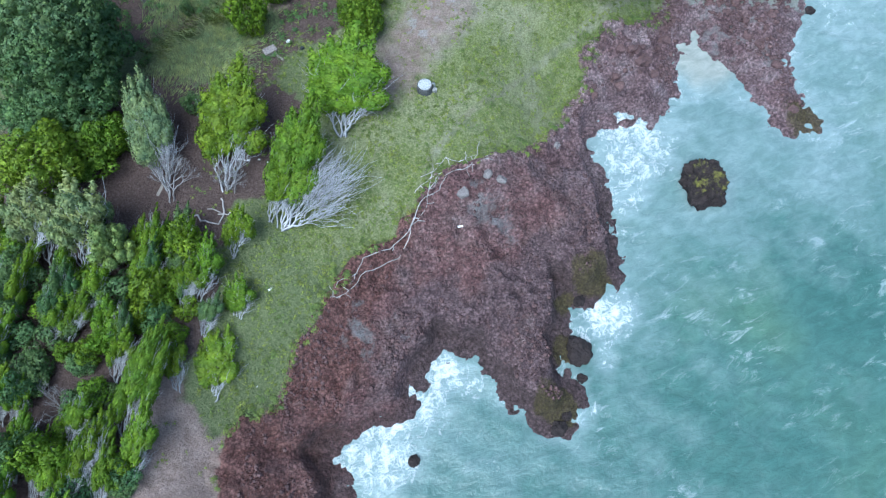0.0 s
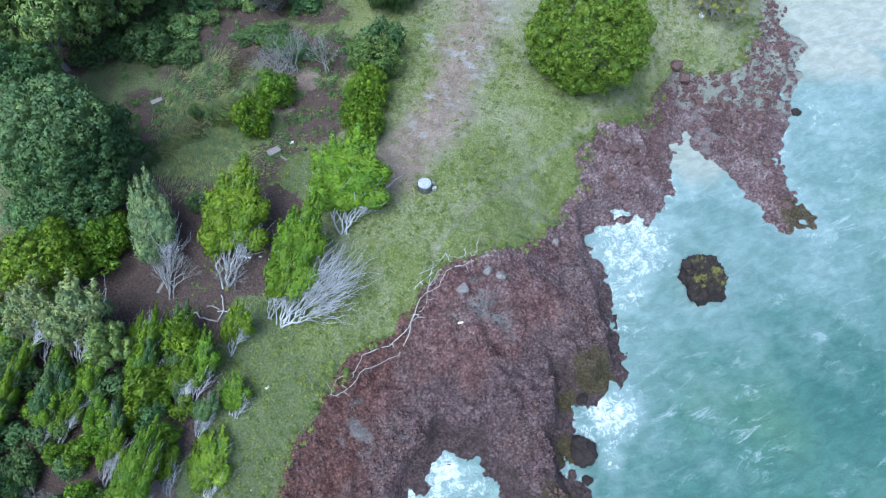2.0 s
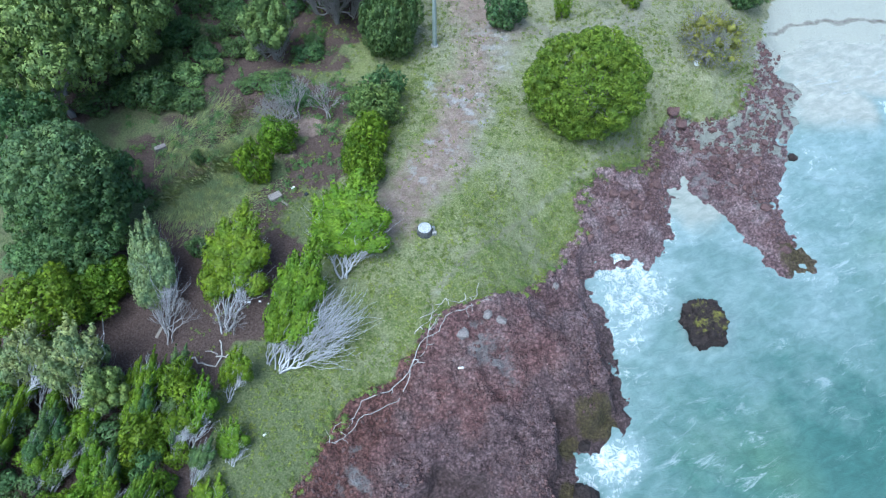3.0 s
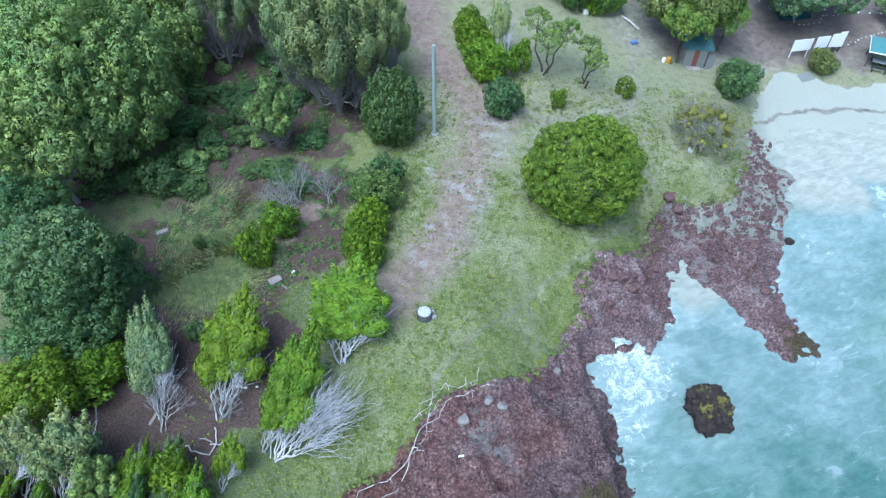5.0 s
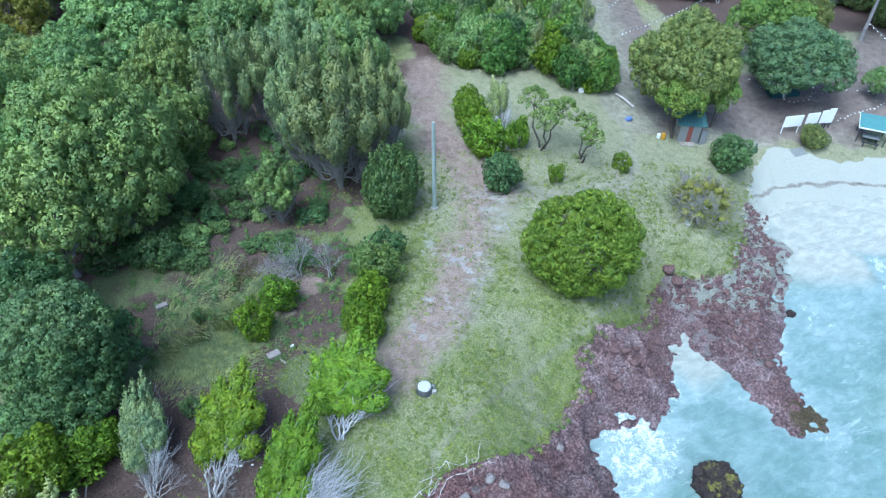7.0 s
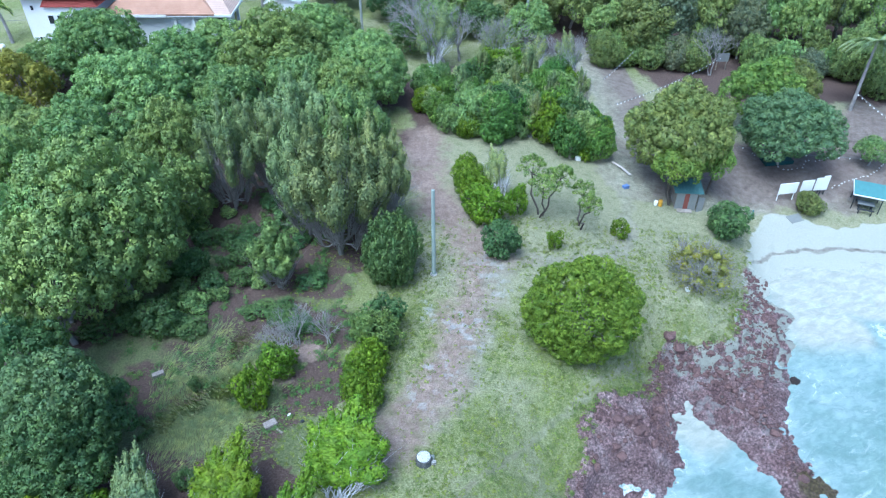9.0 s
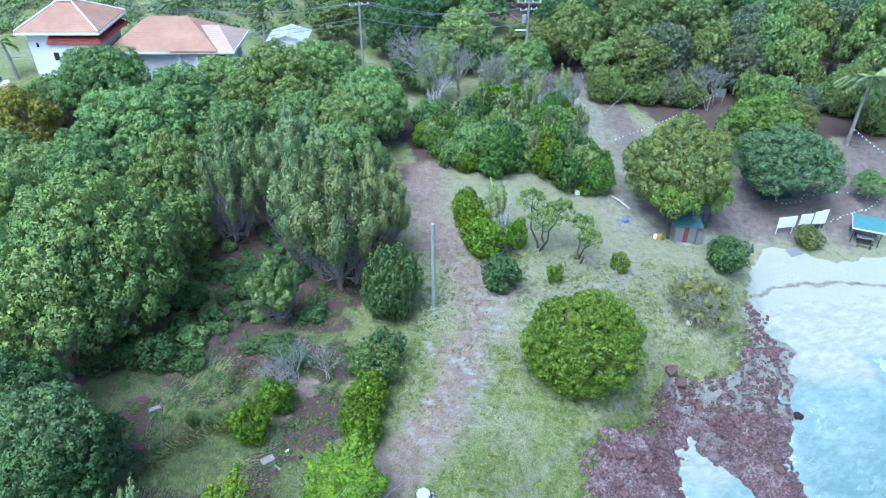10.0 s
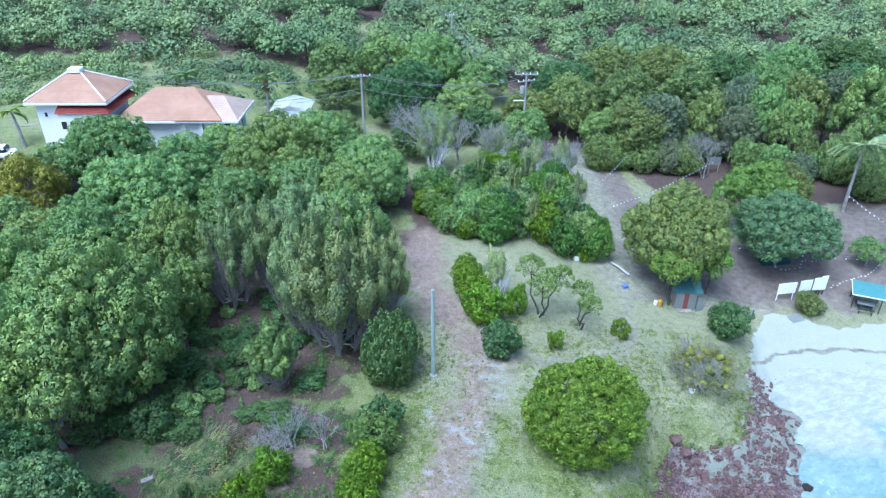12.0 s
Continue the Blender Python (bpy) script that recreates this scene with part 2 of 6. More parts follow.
def ground_material():
    n = Nodes("ground_surface")
    fine, mid, big = n.noise(9, 6, 0.7), n.noise(1.6, 5, 0.65), n.noise(0.28, 4, 0.6)
    grit = n.noise(24, 4, 0.7)
    # leaf litter and soil
    litter = n.ramp(fine, (0.25, (0.040, 0.026, 0.022)), (0.5, (0.092, 0.062, 0.053)), (0.72, (0.165, 0.125, 0.110)))
    litter = n.mix(n.ramp(n.cells(11), (0.0, 0.55), (0.22, 0.0)), litter, (0.224, 0.191, 0.165))
    # bare trodden earth
    earth = n.ramp(mid, (0.3, (0.192, 0.180, 0.128)), (0.55, (0.305, 0.292, 0.218)), (0.75, (0.420, 0.408, 0.325)))
    earth = n.mix(n.ramp(grit, (0.5, 0.0), (0.75, 0.6)), earth, (0.112, 0.083, 0.069))
    red = n.ramp(n.noise(0.2, 4, 0.65), (0.50, 0.0), (0.70, 0.45))
    earth = n.mix(red, earth, n.mix(fine, (0.099, 0.056, 0.050), (0.178, 0.115, 0.102)))
    earth = n.mix(n.math("MULTIPLY", n.attribute("ruddy"), 0.8), earth, n.ramp(mid, (0.3, (0.205, 0.135, 0.115)), (0.7, (0.330, 0.240, 0.210))))
    earth = n.mix(1.0, earth, n.ramp(n.noise(8, 7, 0.8), (0.34, 0.62), (0.5, 1.0), (0.66, 1.3)), "MULTIPLY")
    earth = n.mix(n.math("MULTIPLY", n.attribute("camp"), 0.75), earth, n.ramp(mid, (0.3, (0.105, 0.074, 0.070)), (0.7, (0.200, 0.152, 0.145))))
    # short grass and creepers
    grass = n.ramp(fine, (0.28, (0.080, 0.105, 0.030)), (0.5, (0.185, 0.208, 0.074)), (0.72, (0.330, 0.340, 0.180)))
    dry = n.ramp(fine, (0.3, (0.148, 0.150, 0.078)), (0.7, (0.380, 0.370, 0.240)))
    grass = n.mix(n.ramp(big, (0.45, 0.0), (0.65, 0.75)), grass, dry)
    grass = n.mix(n.edge(n.attribute("dry"), mid, 0.2, 0.8, 0.9), grass, dry)
    grass = n.mix(n.ramp(mid, (0.30, 0.45), (0.5, 0.0)), grass, (0.060, 0.095, 0.020))
    grass = n.mix(n.edge(n.attribute("long"), mid, 0.2, 0.8, 0.9), grass, n.ramp(fine, (0.3, (0.060, 0.082, 0.028)), (0.7, (0.215, 0.235, 0.110))))
    # purple-red volcanic rock
    pit, ruddy = n.attribute("pit"), n.attribute("ruddy")
    blot = n.noise(0.75, 5, 0.65)
    rock = n.ramp(blot, (0.30, (0.150, 0.076, 0.072)), (0.5, (0.285, 0.155, 0.146)), (0.70, (0.460, 0.305, 0.290)))
    rock = n.mix(n.ramp(big, (0.48, 0.0), (0.66, 0.85)), rock, n.ramp(mid, (0.3, (0.220, 0.150, 0.145)), (0.7, (0.400, 0.305, 0.290))))
    rock = n.mix(n.edge(ruddy, blot), rock, n.ramp(mid, (0.3, (0.165, 0.074, 0.062)), (0.7, (0.300, 0.160, 0.138))))
    rock = n.mix(n.edge(pit, blot, 0.3, 0.7, 0.9), rock, n.ramp(mid, (0.3, (0.120, 0.074, 0.076)), (0.7, (0.340, 0.235, 0.236))))
    rock = n.mix(n.math("MULTIPLY", n.attribute("bleached"), 0.75), rock, n.ramp(blot, (0.3, (0.185, 0.115, 0.118)), (0.5, (0.330, 0.225, 0.230)), (0.7, (0.500, 0.395, 0.395))))
    # small holes: the dark of their insides is put into the colour
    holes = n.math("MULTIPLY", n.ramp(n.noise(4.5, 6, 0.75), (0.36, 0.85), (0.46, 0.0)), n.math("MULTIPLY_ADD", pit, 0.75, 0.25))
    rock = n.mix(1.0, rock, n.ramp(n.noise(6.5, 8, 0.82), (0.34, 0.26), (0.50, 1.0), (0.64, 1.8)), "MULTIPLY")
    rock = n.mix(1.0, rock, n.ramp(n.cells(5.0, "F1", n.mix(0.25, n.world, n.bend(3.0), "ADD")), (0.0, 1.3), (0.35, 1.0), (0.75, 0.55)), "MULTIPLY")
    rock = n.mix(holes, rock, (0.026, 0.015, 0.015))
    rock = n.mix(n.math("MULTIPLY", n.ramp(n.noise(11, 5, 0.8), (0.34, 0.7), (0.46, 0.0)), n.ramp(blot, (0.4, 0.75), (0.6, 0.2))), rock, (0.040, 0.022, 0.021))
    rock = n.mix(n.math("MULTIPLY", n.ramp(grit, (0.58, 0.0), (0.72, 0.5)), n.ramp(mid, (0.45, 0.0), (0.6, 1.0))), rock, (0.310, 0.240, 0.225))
    rock = n.mix(n.math("MULTIPLY", n.edge(n.attribute("wet"), mid, 0.3, 0.7, 0.8), 0.5), rock, n.ramp(fine, (0.3, (0.026, 0.018, 0.017)), (0.7, (0.105, 0.076, 0.068))))
    rock = n.mix(n.math("MULTIPLY", n.edge(n.attribute("weed"), n.noise(3.2, 6, 0.85), 0.35, 0.65, 1.6), 0.8), rock, n.ramp(n.noise(6, 6, 0.8), (0.32, (0.020, 0.017, 0.010)), (0.52, (0.105, 0.086, 0.034)), (0.72, (0.24, 0.21, 0.07))))
    sand = n.ramp(fine, (0.3, (0.345, 0.350, 0.300)), (0.7, (0.435, 0.440, 0.380)))
    sand = n.mix(n.edge(n.attribute("wrack"), mid), sand, (0.132, 0.112, 0.092))
    pale = n.mix(grit, (0.277, 0.264, 0.251), (0.436, 0.429, 0.416))
    c = n.mix(n.edge(n.attribute("grass"), fine), earth, grass)
    c = n.mix(n.edge(n.attribute("litter"), n.noise(0.9, 5, 0.7), 0.35, 0.62, 0.8), c, litter)
    c = n.mix(n.edge(n.attribute("dirt"), n.noise(2.2, 6, 0.75), 0.3, 0.75, 0.7), c, earth)
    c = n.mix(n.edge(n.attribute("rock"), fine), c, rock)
    c = n.mix(n.edge(n.attribute("pale"), n.noise(3.5, 6, 0.8), 0.35, 0.7, 0.9), c, pale)
    c = n.mix(n.edge(n.attribute("sand"), fine), c, sand)
    lift = n.math("ADD", n.math("MULTIPLY", fine, 0.6), n.math("MULTIPLY", n.noise(4, 6, 0.75), n.math("MULTIPLY_ADD", n.attribute("rock"), 2.2, 0.5)))
    return n.done(c, 0.85, lift, 1.0, 0.2, 0, 0.25)


def sea_material():
    n = Nodes("sea_water")
    surge = n.attribute("surge")
    big = n.noise(0.06, 4, 0.55)
    deep = n.ramp(big, (0.3, (0.040, 0.099, 0.083)), (0.5, (0.058, 0.123, 0.102)), (0.72, (0.084, 0.150, 0.094)))
    # paler by noise, in the surge, and from y 10 to 24
    milk = n.math("MULTIPLY_ADD", n.noise(0.3, 5, 0.6), 0.7, n.math("MULTIPLY_ADD", n.attribute("pale_north"), 0.22, n.math("MULTIPLY", surge, 0.60)))
    c = n.mix(n.ramp(milk, (0.40, 0.0), (0.95, 1.0)), deep, (0.205, 0.271, 0.264))
    c = n.mix(n.attribute("shallow"), c, n.mix(n.noise(0.8, 3), (0.262, 0.270, 0.232), (0.330, 0.335, 0.288)))
    # short steep wavelets, lighter crests painted in place of sky reflection; thin wind streaks
    chop = n.noise(1.3, 6, 0.66, n.stretch((0.75, 1.4, 1), -24), 0.5)
    c = n.mix(n.ramp(chop, (0.40, 0.0), (0.64, 0.55)), c, n.mix(1.0, c, (1.6, 1.5, 1.5), "MULTIPLY"))
    streak = n.noise(1.0, 8, 0.78, n.stretch((0.42, 1.2, 1), -26), 0.7)
    gate = n.noise(0.13, 4, 0.6)
    c = n.mix(n.math("MULTIPLY", n.ramp(streak, (0.55, 0.0), (0.66, 0.8)), n.ramp(gate, (0.44, 0.0), (0.60, 0.9))), c, (0.383, 0.436, 0.436))
    # foam: torn sheets with small holes, thick where the swell breaks
    veil = n.noise(0.85, 9, 0.72, n.stretch((1.15, 0.85, 1), 20), 0.9)
    hole = n.cells(2.1, "SMOOTH_F1", n.mix(0.35, n.world, n.bend(1.1), "ADD"))
    thread = n.ramp(n.noise(1.7, 8, 0.66, None, 1.6), (0.43, 0.0), (0.5, 1.0), (0.57, 0.0))
    f = n.math("ADD", n.math("MULTIPLY", veil, 1.6), n.math("MULTIPLY", hole, 0.30))
    f = n.math("ADD", f, n.math("MULTIPLY", n.math("MULTIPLY", thread, surge), 0.26))
    f = n.math("ADD", f, n.math("MULTIPLY_ADD", surge, 0.55, -1.10))
    foam = n.ramp(f, (0.35, 0.0), (0.47, 0.4), (0.62, 1.0))
    c = n.mix(foam, c, (0.60, 0.62, 0.62))
    ripple = n.math("ADD", chop, n.math("MULTIPLY", n.noise(5, 4, 0.6), 0.35))
    ripple = n.math("ADD", ripple, n.math("MULTIPLY", foam, 0.3))
    return n.done(c, n.math("MULTIPLY_ADD", foam, 0.5, 0.25), ripple, 0.38, 0.2, 0, 0.5)


def leaf_material(name, rough=0.5):
    """Leaves: the plant's own colour, varied from spray to spray and leaf to leaf."""
    n = Nodes(name)
    own = n.info("Color")
    patch = n.noise(1.1, 4, 0.6, n.place)
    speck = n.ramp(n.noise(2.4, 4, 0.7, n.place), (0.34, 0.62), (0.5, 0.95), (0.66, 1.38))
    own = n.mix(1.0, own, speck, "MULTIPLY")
    c = n.mix(n.ramp(patch, (0.35, 0.0), (0.65, 1.0)), n.mix(1.0, own, (0.76, 0.82, 0.86), "MULTIPLY"), n.mix(1.0, own, (1.28, 1.15, 0.95), "MULTIPLY"))
    leaf = n.ramp(n.island(), (0.0, (0.84, 0.86, 0.85)), (0.8, (1.06, 1.05, 1.02)), (0.97, (1.18, 1.13, 1.0)), (1.0, (1.32, 1.2, 0.9)))
    c = n.mix(1.0, c, leaf, "MULTIPLY")
    n.done(c, rough, n.math("ADD", n.noise(9, 3, 0.7, n.place), n.cells(6, "F1", n.place)), 0.45, 0.08, specular=0.25)
    glow = n.add("ShaderNodeBsdfTranslucent")
    n.wire(n.mix(1.0, c, (1.1, 1.25, 0.6), "MULTIPLY"), glow.inputs[0])
    both = n.add("ShaderNodeMixShader")
    both.inputs[0].default_value = 0.22
    n.tree.links.new(n.shader.outputs[0], both.inputs[1]), n.tree.links.new(glow.outputs[0], both.inputs[2])
    n.tree.links.new(both.outputs[0], n.tree.nodes["Material Output"].inputs[0])
    return n.mat


def bark_material(name, low, high):
    n = Nodes(name)
    c = n.mix(n.noise(7, 6, 0.7, n.stretch((1, 1, 0.3), 0, n.place)), low, high)
    c = n.mix(n.ramp(n.noise(1.2, 3, 0.6, n.place), (0.4, 0.5), (0.6, 0.0)), c, tuple(v * 0.6 for v in low))
    return n.done(c, 0.9, n.noise(18, 5, 0.7, n.place), 0.5, 0.02)


def stone_material(name, low, high, moss=None):
    n = Nodes(name)
    c = n.mix(n.noise(2.2, 6, 0.7, n.place), low, high)
    c = n.mix(n.ramp(n.noise(14, 4, 0.7, n.place), (0.4, 0.7), (0.5, 0.0)), c, tuple(v * 0.4 for v in low))
    if moss:
        up = n.add("ShaderNodeSeparateXYZ")
        n.wire(n.place, up.inputs[0])
        h = n.math("MULTIPLY_ADD", n.noise(2.0, 5, 0.7, n.place), 1.1, n.math("MULTIPLY_ADD", up.outputs[2], 0.35, -0.35))
        c = n.mix(n.ramp(h, (0.64, 0.0), (0.80, 0.85)), c, moss)
    return n.done(c, 0.85, n.noise(6, 6, 0.75, n.place), 0.9, 0.08)


GROUND = ground_material()
SEA = sea_material()
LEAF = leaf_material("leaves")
BARK = bark_material("grey_bark", (0.20, 0.185, 0.18), (0.44, 0.42, 0.41))
PALE_BARK = bark_material("bleached_bark", (0.36, 0.355, 0.355), (0.62, 0.62, 0.64))
DARK_BARK = bark_material("dark_bark", (0.06, 0.05, 0.043), (0.17, 0.145, 0.125))
DRIFT = bark_material("bleached_wood", (0.40, 0.36, 0.33), (0.68, 0.65, 0.62))
RED_STONE = stone_material("purple_red_stone", (0.075, 0.04, 0.038), (0.24, 0.15, 0.14))
SEA_STONE = stone_material("wet_black_stone", (0.014, 0.011, 0.010), (0.062, 0.045, 0.042), (0.19, 0.18, 0.035))
GREY_STONE = stone_material("grey_stone", (0.16, 0.135, 0.125), (0.40, 0.36, 0.34))
WHITE_STONE = stone_material("whitewashed_stone", (0.50, 0.48, 0.46), (0.78, 0.77, 0.75))


# ---- building helpers ----
def part(name, bm, material, parent=None, label=""):
    """One mesh object from a bmesh or mesh, under a thing or a part."""
    if isinstance(bm, bmesh.types.BMesh):
        mesh = bpy.data.meshes.new(name)
        bm.to_mesh(mesh)
        bm.free()
    else:
        mesh = bm
    if material and not mesh.materials:
        mesh.materials.append(material)
    ob = new(name, mesh)
    if parent:
        ob.parent = parent
    return tagged(ob, label)


def thing(name, m, label, category, group="", kind=""):
    """An empty at a thing's base, which its parts hang from."""
    ob = new(name)
    ob.empty_display_size = 0.2
    ob.matrix_basis = m
    return tagged(ob, label, category, group, kind)


def fast_mesh(name, verts, faces, material=None, smooth=False, normals=None):
    """A mesh from arrays of places and of faces that all have the same number of corners."""
    mesh = bpy.data.meshes.new(name)
    verts, faces = np.asarray(verts, np.float32), np.asarray(faces, np.int32)
    count, corners = faces.shape
    mesh.vertices.add(len(verts))
    mesh.vertices.foreach_set("co", verts.ravel())
    mesh.loops.add(count * corners)
    mesh.loops.foreach_set("vertex_index", faces.ravel())
    mesh.polygons.add(count)
    mesh.polygons.foreach_set("loop_start", np.arange(0, count * corners, corners, dtype=np.int32))
    if smooth:
        mesh.polygons.foreach_set("use_smooth", np.ones(count, bool))
    mesh.update(calc_edges=True)
    if normals is not None:
        mesh.polygons.foreach_set("use_smooth", np.ones(count, bool))
        mesh.normals_split_custom_set_from_vertices(np.asarray(normals, np.float32).tolist())
    if material:
        mesh.materials.append(material)
    return mesh


def box(bm, x0, y0, z0, x1, y1, z1, bevel=0.0):
    out = bmesh.ops.create_cube(bm, size=1.0, matrix=Matrix.LocRotScale(((x0 + x1) / 2, (y0 + y1) / 2, (z0 + z1) / 2), None, (x1 - x0, y1 - y0, z1 - z0)))
    if bevel:
        edges = {e for v in out["verts"] for e in v.link_edges}
        bmesh.ops.bevel(bm, geom=list(edges), offset=bevel, segments=1, affect="EDGES")
    return bm


def boxes(*rows, bevel=0.0):
    bm = bmesh.new()
    for row in rows:
        box(bm, *row, bevel=bevel)
    return bm


def disc_tower(rings, sides=16):
    """A lathed solid from (radius, height) rings, closed at both ends."""
    bm = bmesh.new()
    loops = [[bm.verts.new((r * math.cos(2 * math.pi * k / sides), r * math.sin(2 * math.pi * k / sides), z)) for k in range(sides)] for r, z in rings]
    for a, b in zip(loops, loops[1:]):
        for k in range(sides):
            bm.faces.new((a[k], a[(k + 1) % sides], b[(k + 1) % sides], b[k]))
    bm.faces.new(loops[0][::-1]), bm.faces.new(loops[-1])
    return bm


def tubes(name, lines, material, sides=5):
    """Tapered round limbs: each line is a list of (place, radius)."""
    verts, faces = [], []
    ring = np.array([(math.cos(2 * math.pi * k / sides), math.sin(2 * math.pi * k / sides)) for k in range(sides)])
    for line in lines:
        pts = np.array([tuple(p) for p, _ in line], float)
        way = np.gradient(pts, axis=0)
        way /= np.linalg.norm(way, axis=1)[:, None] + 1e-9
        side = np.cross(way, (0.31, 0.17, 0.93) if abs(way[0][2]) < 0.8 else (0.9, 0.3, 0.1))
        side /= np.linalg.norm(side, axis=1)[:, None] + 1e-9
        other = np.cross(way, side)
        for n, (_, r) in enumerate(line):
            base = len(verts)
            verts += list(pts[n] + r * (ring[:, :1] * side[n] + ring[:, 1:] * other[n]))
            if n:
                faces += [(base - sides + k, base - sides + (k + 1) % sides, base + (k + 1) % sides, base + k) for k in range(sides)]
    return fast_mesh(name, verts, faces, material, True)


def bent(a, b, r0, r1, rng, steps=3, sag=0.12):
    """A crooked limb from a to b."""
    a, b = np.array(a, float), np.array(b, float)
    long = np.linalg.norm(b - a)
    out = []
    for n in range(steps + 1):
        k = n / steps
        off = rng.normal(0, sag * long * math.sin(math.pi * k) * 0.6, 3)
        out.append((a + (b - a) * k + off, r0 + (r1 - r0) * k))
    return out


# ---- the ground, one sheet to the horizon, and the sea ----
def axis_steps(low, high, step, far, grow=1.16):
    core = list(np.arange(low, high + step / 2, step))
    up, down, d = [], [], step
    while (up[-1] if up else high) < far:
        d *= grow
        up.append((up[-1] if up else high) + d)
    d = step
    while (down[-1] if down else low) > -far:
        d *= grow
        down.append((down[-1] if down else low) - d)
    return np.array(down[::-1] + core + up)


def sheet(name, xs, ys, z_of, material):
    x, y = np.meshgrid(xs, ys)
    x, y = x.ravel(), y.ravel()
    z, masks = z_of(x, y)
    w, h = len(xs), len(ys)
    i = np.arange((h - 1) * w).reshape(h - 1, w)[:, :-1].ravel()
    mesh = fast_mesh(name, np.stack([x, y, z], 1), np.stack([i, i + 1, i + w + 1, i + w], 1), material, True)
    for key, value in masks.items():
        mesh.attributes.new(key, "FLOAT", "POINT").data.foreach_set("value", np.asarray(value, np.float32))
    return new(name, mesh)


def ground_shape(x, y):
    # the outline is that of the rock's upper rim
    lean = 1 + 0.018 * (1 - ss(24, 28, x - 0.06 * (y - 40)) * ss(37, 41, y)) * ss(90, 50, np.hypot(x, y))
    edge = signed(x * lean, y * lean, LAND)
    s = edge + 0.4 * fbm(x / 0.9, y / 0.9, 4) * ss(60, 20, np.abs(x)) - 0.1
    rock, sand, dirt, pale, litter, grass = ground_masks(x, y, s)
    z = height(x, y, s)
    relief = np.maximum(rock_relief(x, y) + 0.22 * ss(5, 1, s) * fbm(x / 0.8, y / 0.8 + 5, 3), -0.9 * ss(0.2, 2.5, s) - 2 * ss(0.05, -0.1, s))
    z = z + rock * relief * (0.6 + 0.4 * ss(0.1, 1.5, s)) * ss(-4, 0.2, s) + (1 - rock) * (1 - sand) * 0.10 * fbm(x / 1.5, y / 1.5, 3) * ss(0, 2, s)
    z = z + 0.04 * sand * fbm(x / 0.8, y / 0.8, 3)
    # no pools behind the water's edge
    z = np.where((rock > 0.4) & (edge > 0.0), np.maximum(z, 0.2 + 0.15 * fbm(x / 0.5, y / 0.5, 2)), z)
    rough = fbm(x / 1.7 + 3, y / 1.7, 4)
    wet = (0.9 - 0.5 * ss(18, 24, y)) * rock * ss(0.75, 0.1, s + 0.7 * rough)
    pit = ss(5.0, 0.8, s + 3.0 * rough) * (0.35 + 0.65 * ss(-6, 3, x)) * (1 - 0.7 * ss(20, 24, y))
    ruddy = ss(-2.5, -6.0, x + 2.0 * rough - 0.25 * (y - 8))
    weed = 0 * x
    for cx, cy, r in WEED_SPOTS:
        weed = np.maximum(weed, ss(1.3 * r, 0.4 * r, np.hypot(x - cx, y - cy) + rough))
    weed = weed * rock * ss(2.6, 0.6, s)
    wrack = 0.55 * sand * ss(0.6, 0.1, np.abs(s - 2.2 + 0.7 * rough))
    return z, {"rock": rock, "sand": sand, "dirt": dirt, "pale": pale, "litter": litter, "grass": grass, "wet": wet, "weed": weed, "wrack": wrack, "pit": pit, "ruddy": ruddy, "bleached": ss(17, 25, y + 2 * rough), "long": 0.85 * np.maximum(ss(18, 12, y + 2 * rough), ss(-5.5, -8.5, x + 2 * rough) * ss(60, 50, y)), "camp": ss(17.5, 22, x + 2 * rough) * ss(54, 58, y + 2 * rough), "dry": 1.0 * ss(36, 43, y) * ss(-7, 1, x) * (1 - ss(75, 90, y))}


WEED_SPOTS = [(8.9, 14.5, 1.4), (7.4, 10.3, 1.0), (6.4, 7.1, 1.3), (23.6, 26.4, 1.9), (7.2, 13.0, 0.8)]
SURGE_SPOTS = [(-1.2, 7.2, 3.0, 0.95), (1.6, 8.6, 2.0, 0.75), (12.4, 23.8, 4.0, 0.95), (11.6, 20.6, 2.4, 0.8), (16.2, 29.0, 2.6, 0.7), (9.2, 10.0, 1.6, 0.75), (7.6, 6.6, 1.4, 0.7), (9.6, 12.4, 2.6, 1.0), (3.5, 4.5, 3.0, 0.45), (-3.5, 5.0, 4.2, 1.0), (-0.2, 9.0, 2.2, 1.0), (1.0, 6.0, 3.0, 0.45), (7.7, 11.5, 2.2, 0.9), (7.6, 8.6, 1.6, 0.8), (11.6, 25.2, 2.6, 1.0), (14.5, 25.0, 2.6, 0.6), (10.6, 22.0, 1.8, 0.6), (17.8, 32.0, 3.0, 0.7), (20.0, 28.5, 3.0, 0.5), (16.6, 20.6, 2.6, 0.62), (24.5, 25.0, 2.0, 0.6), (28.5, 35.0, 5.0, 0.55), (33.0, 39.5, 4.5, 0.6), (12.0, 16.5, 2.5, 0.4), (-9.0, 1.0, 4.0, 0.8), (44.0, 44.0, 9.0, 0.6)]


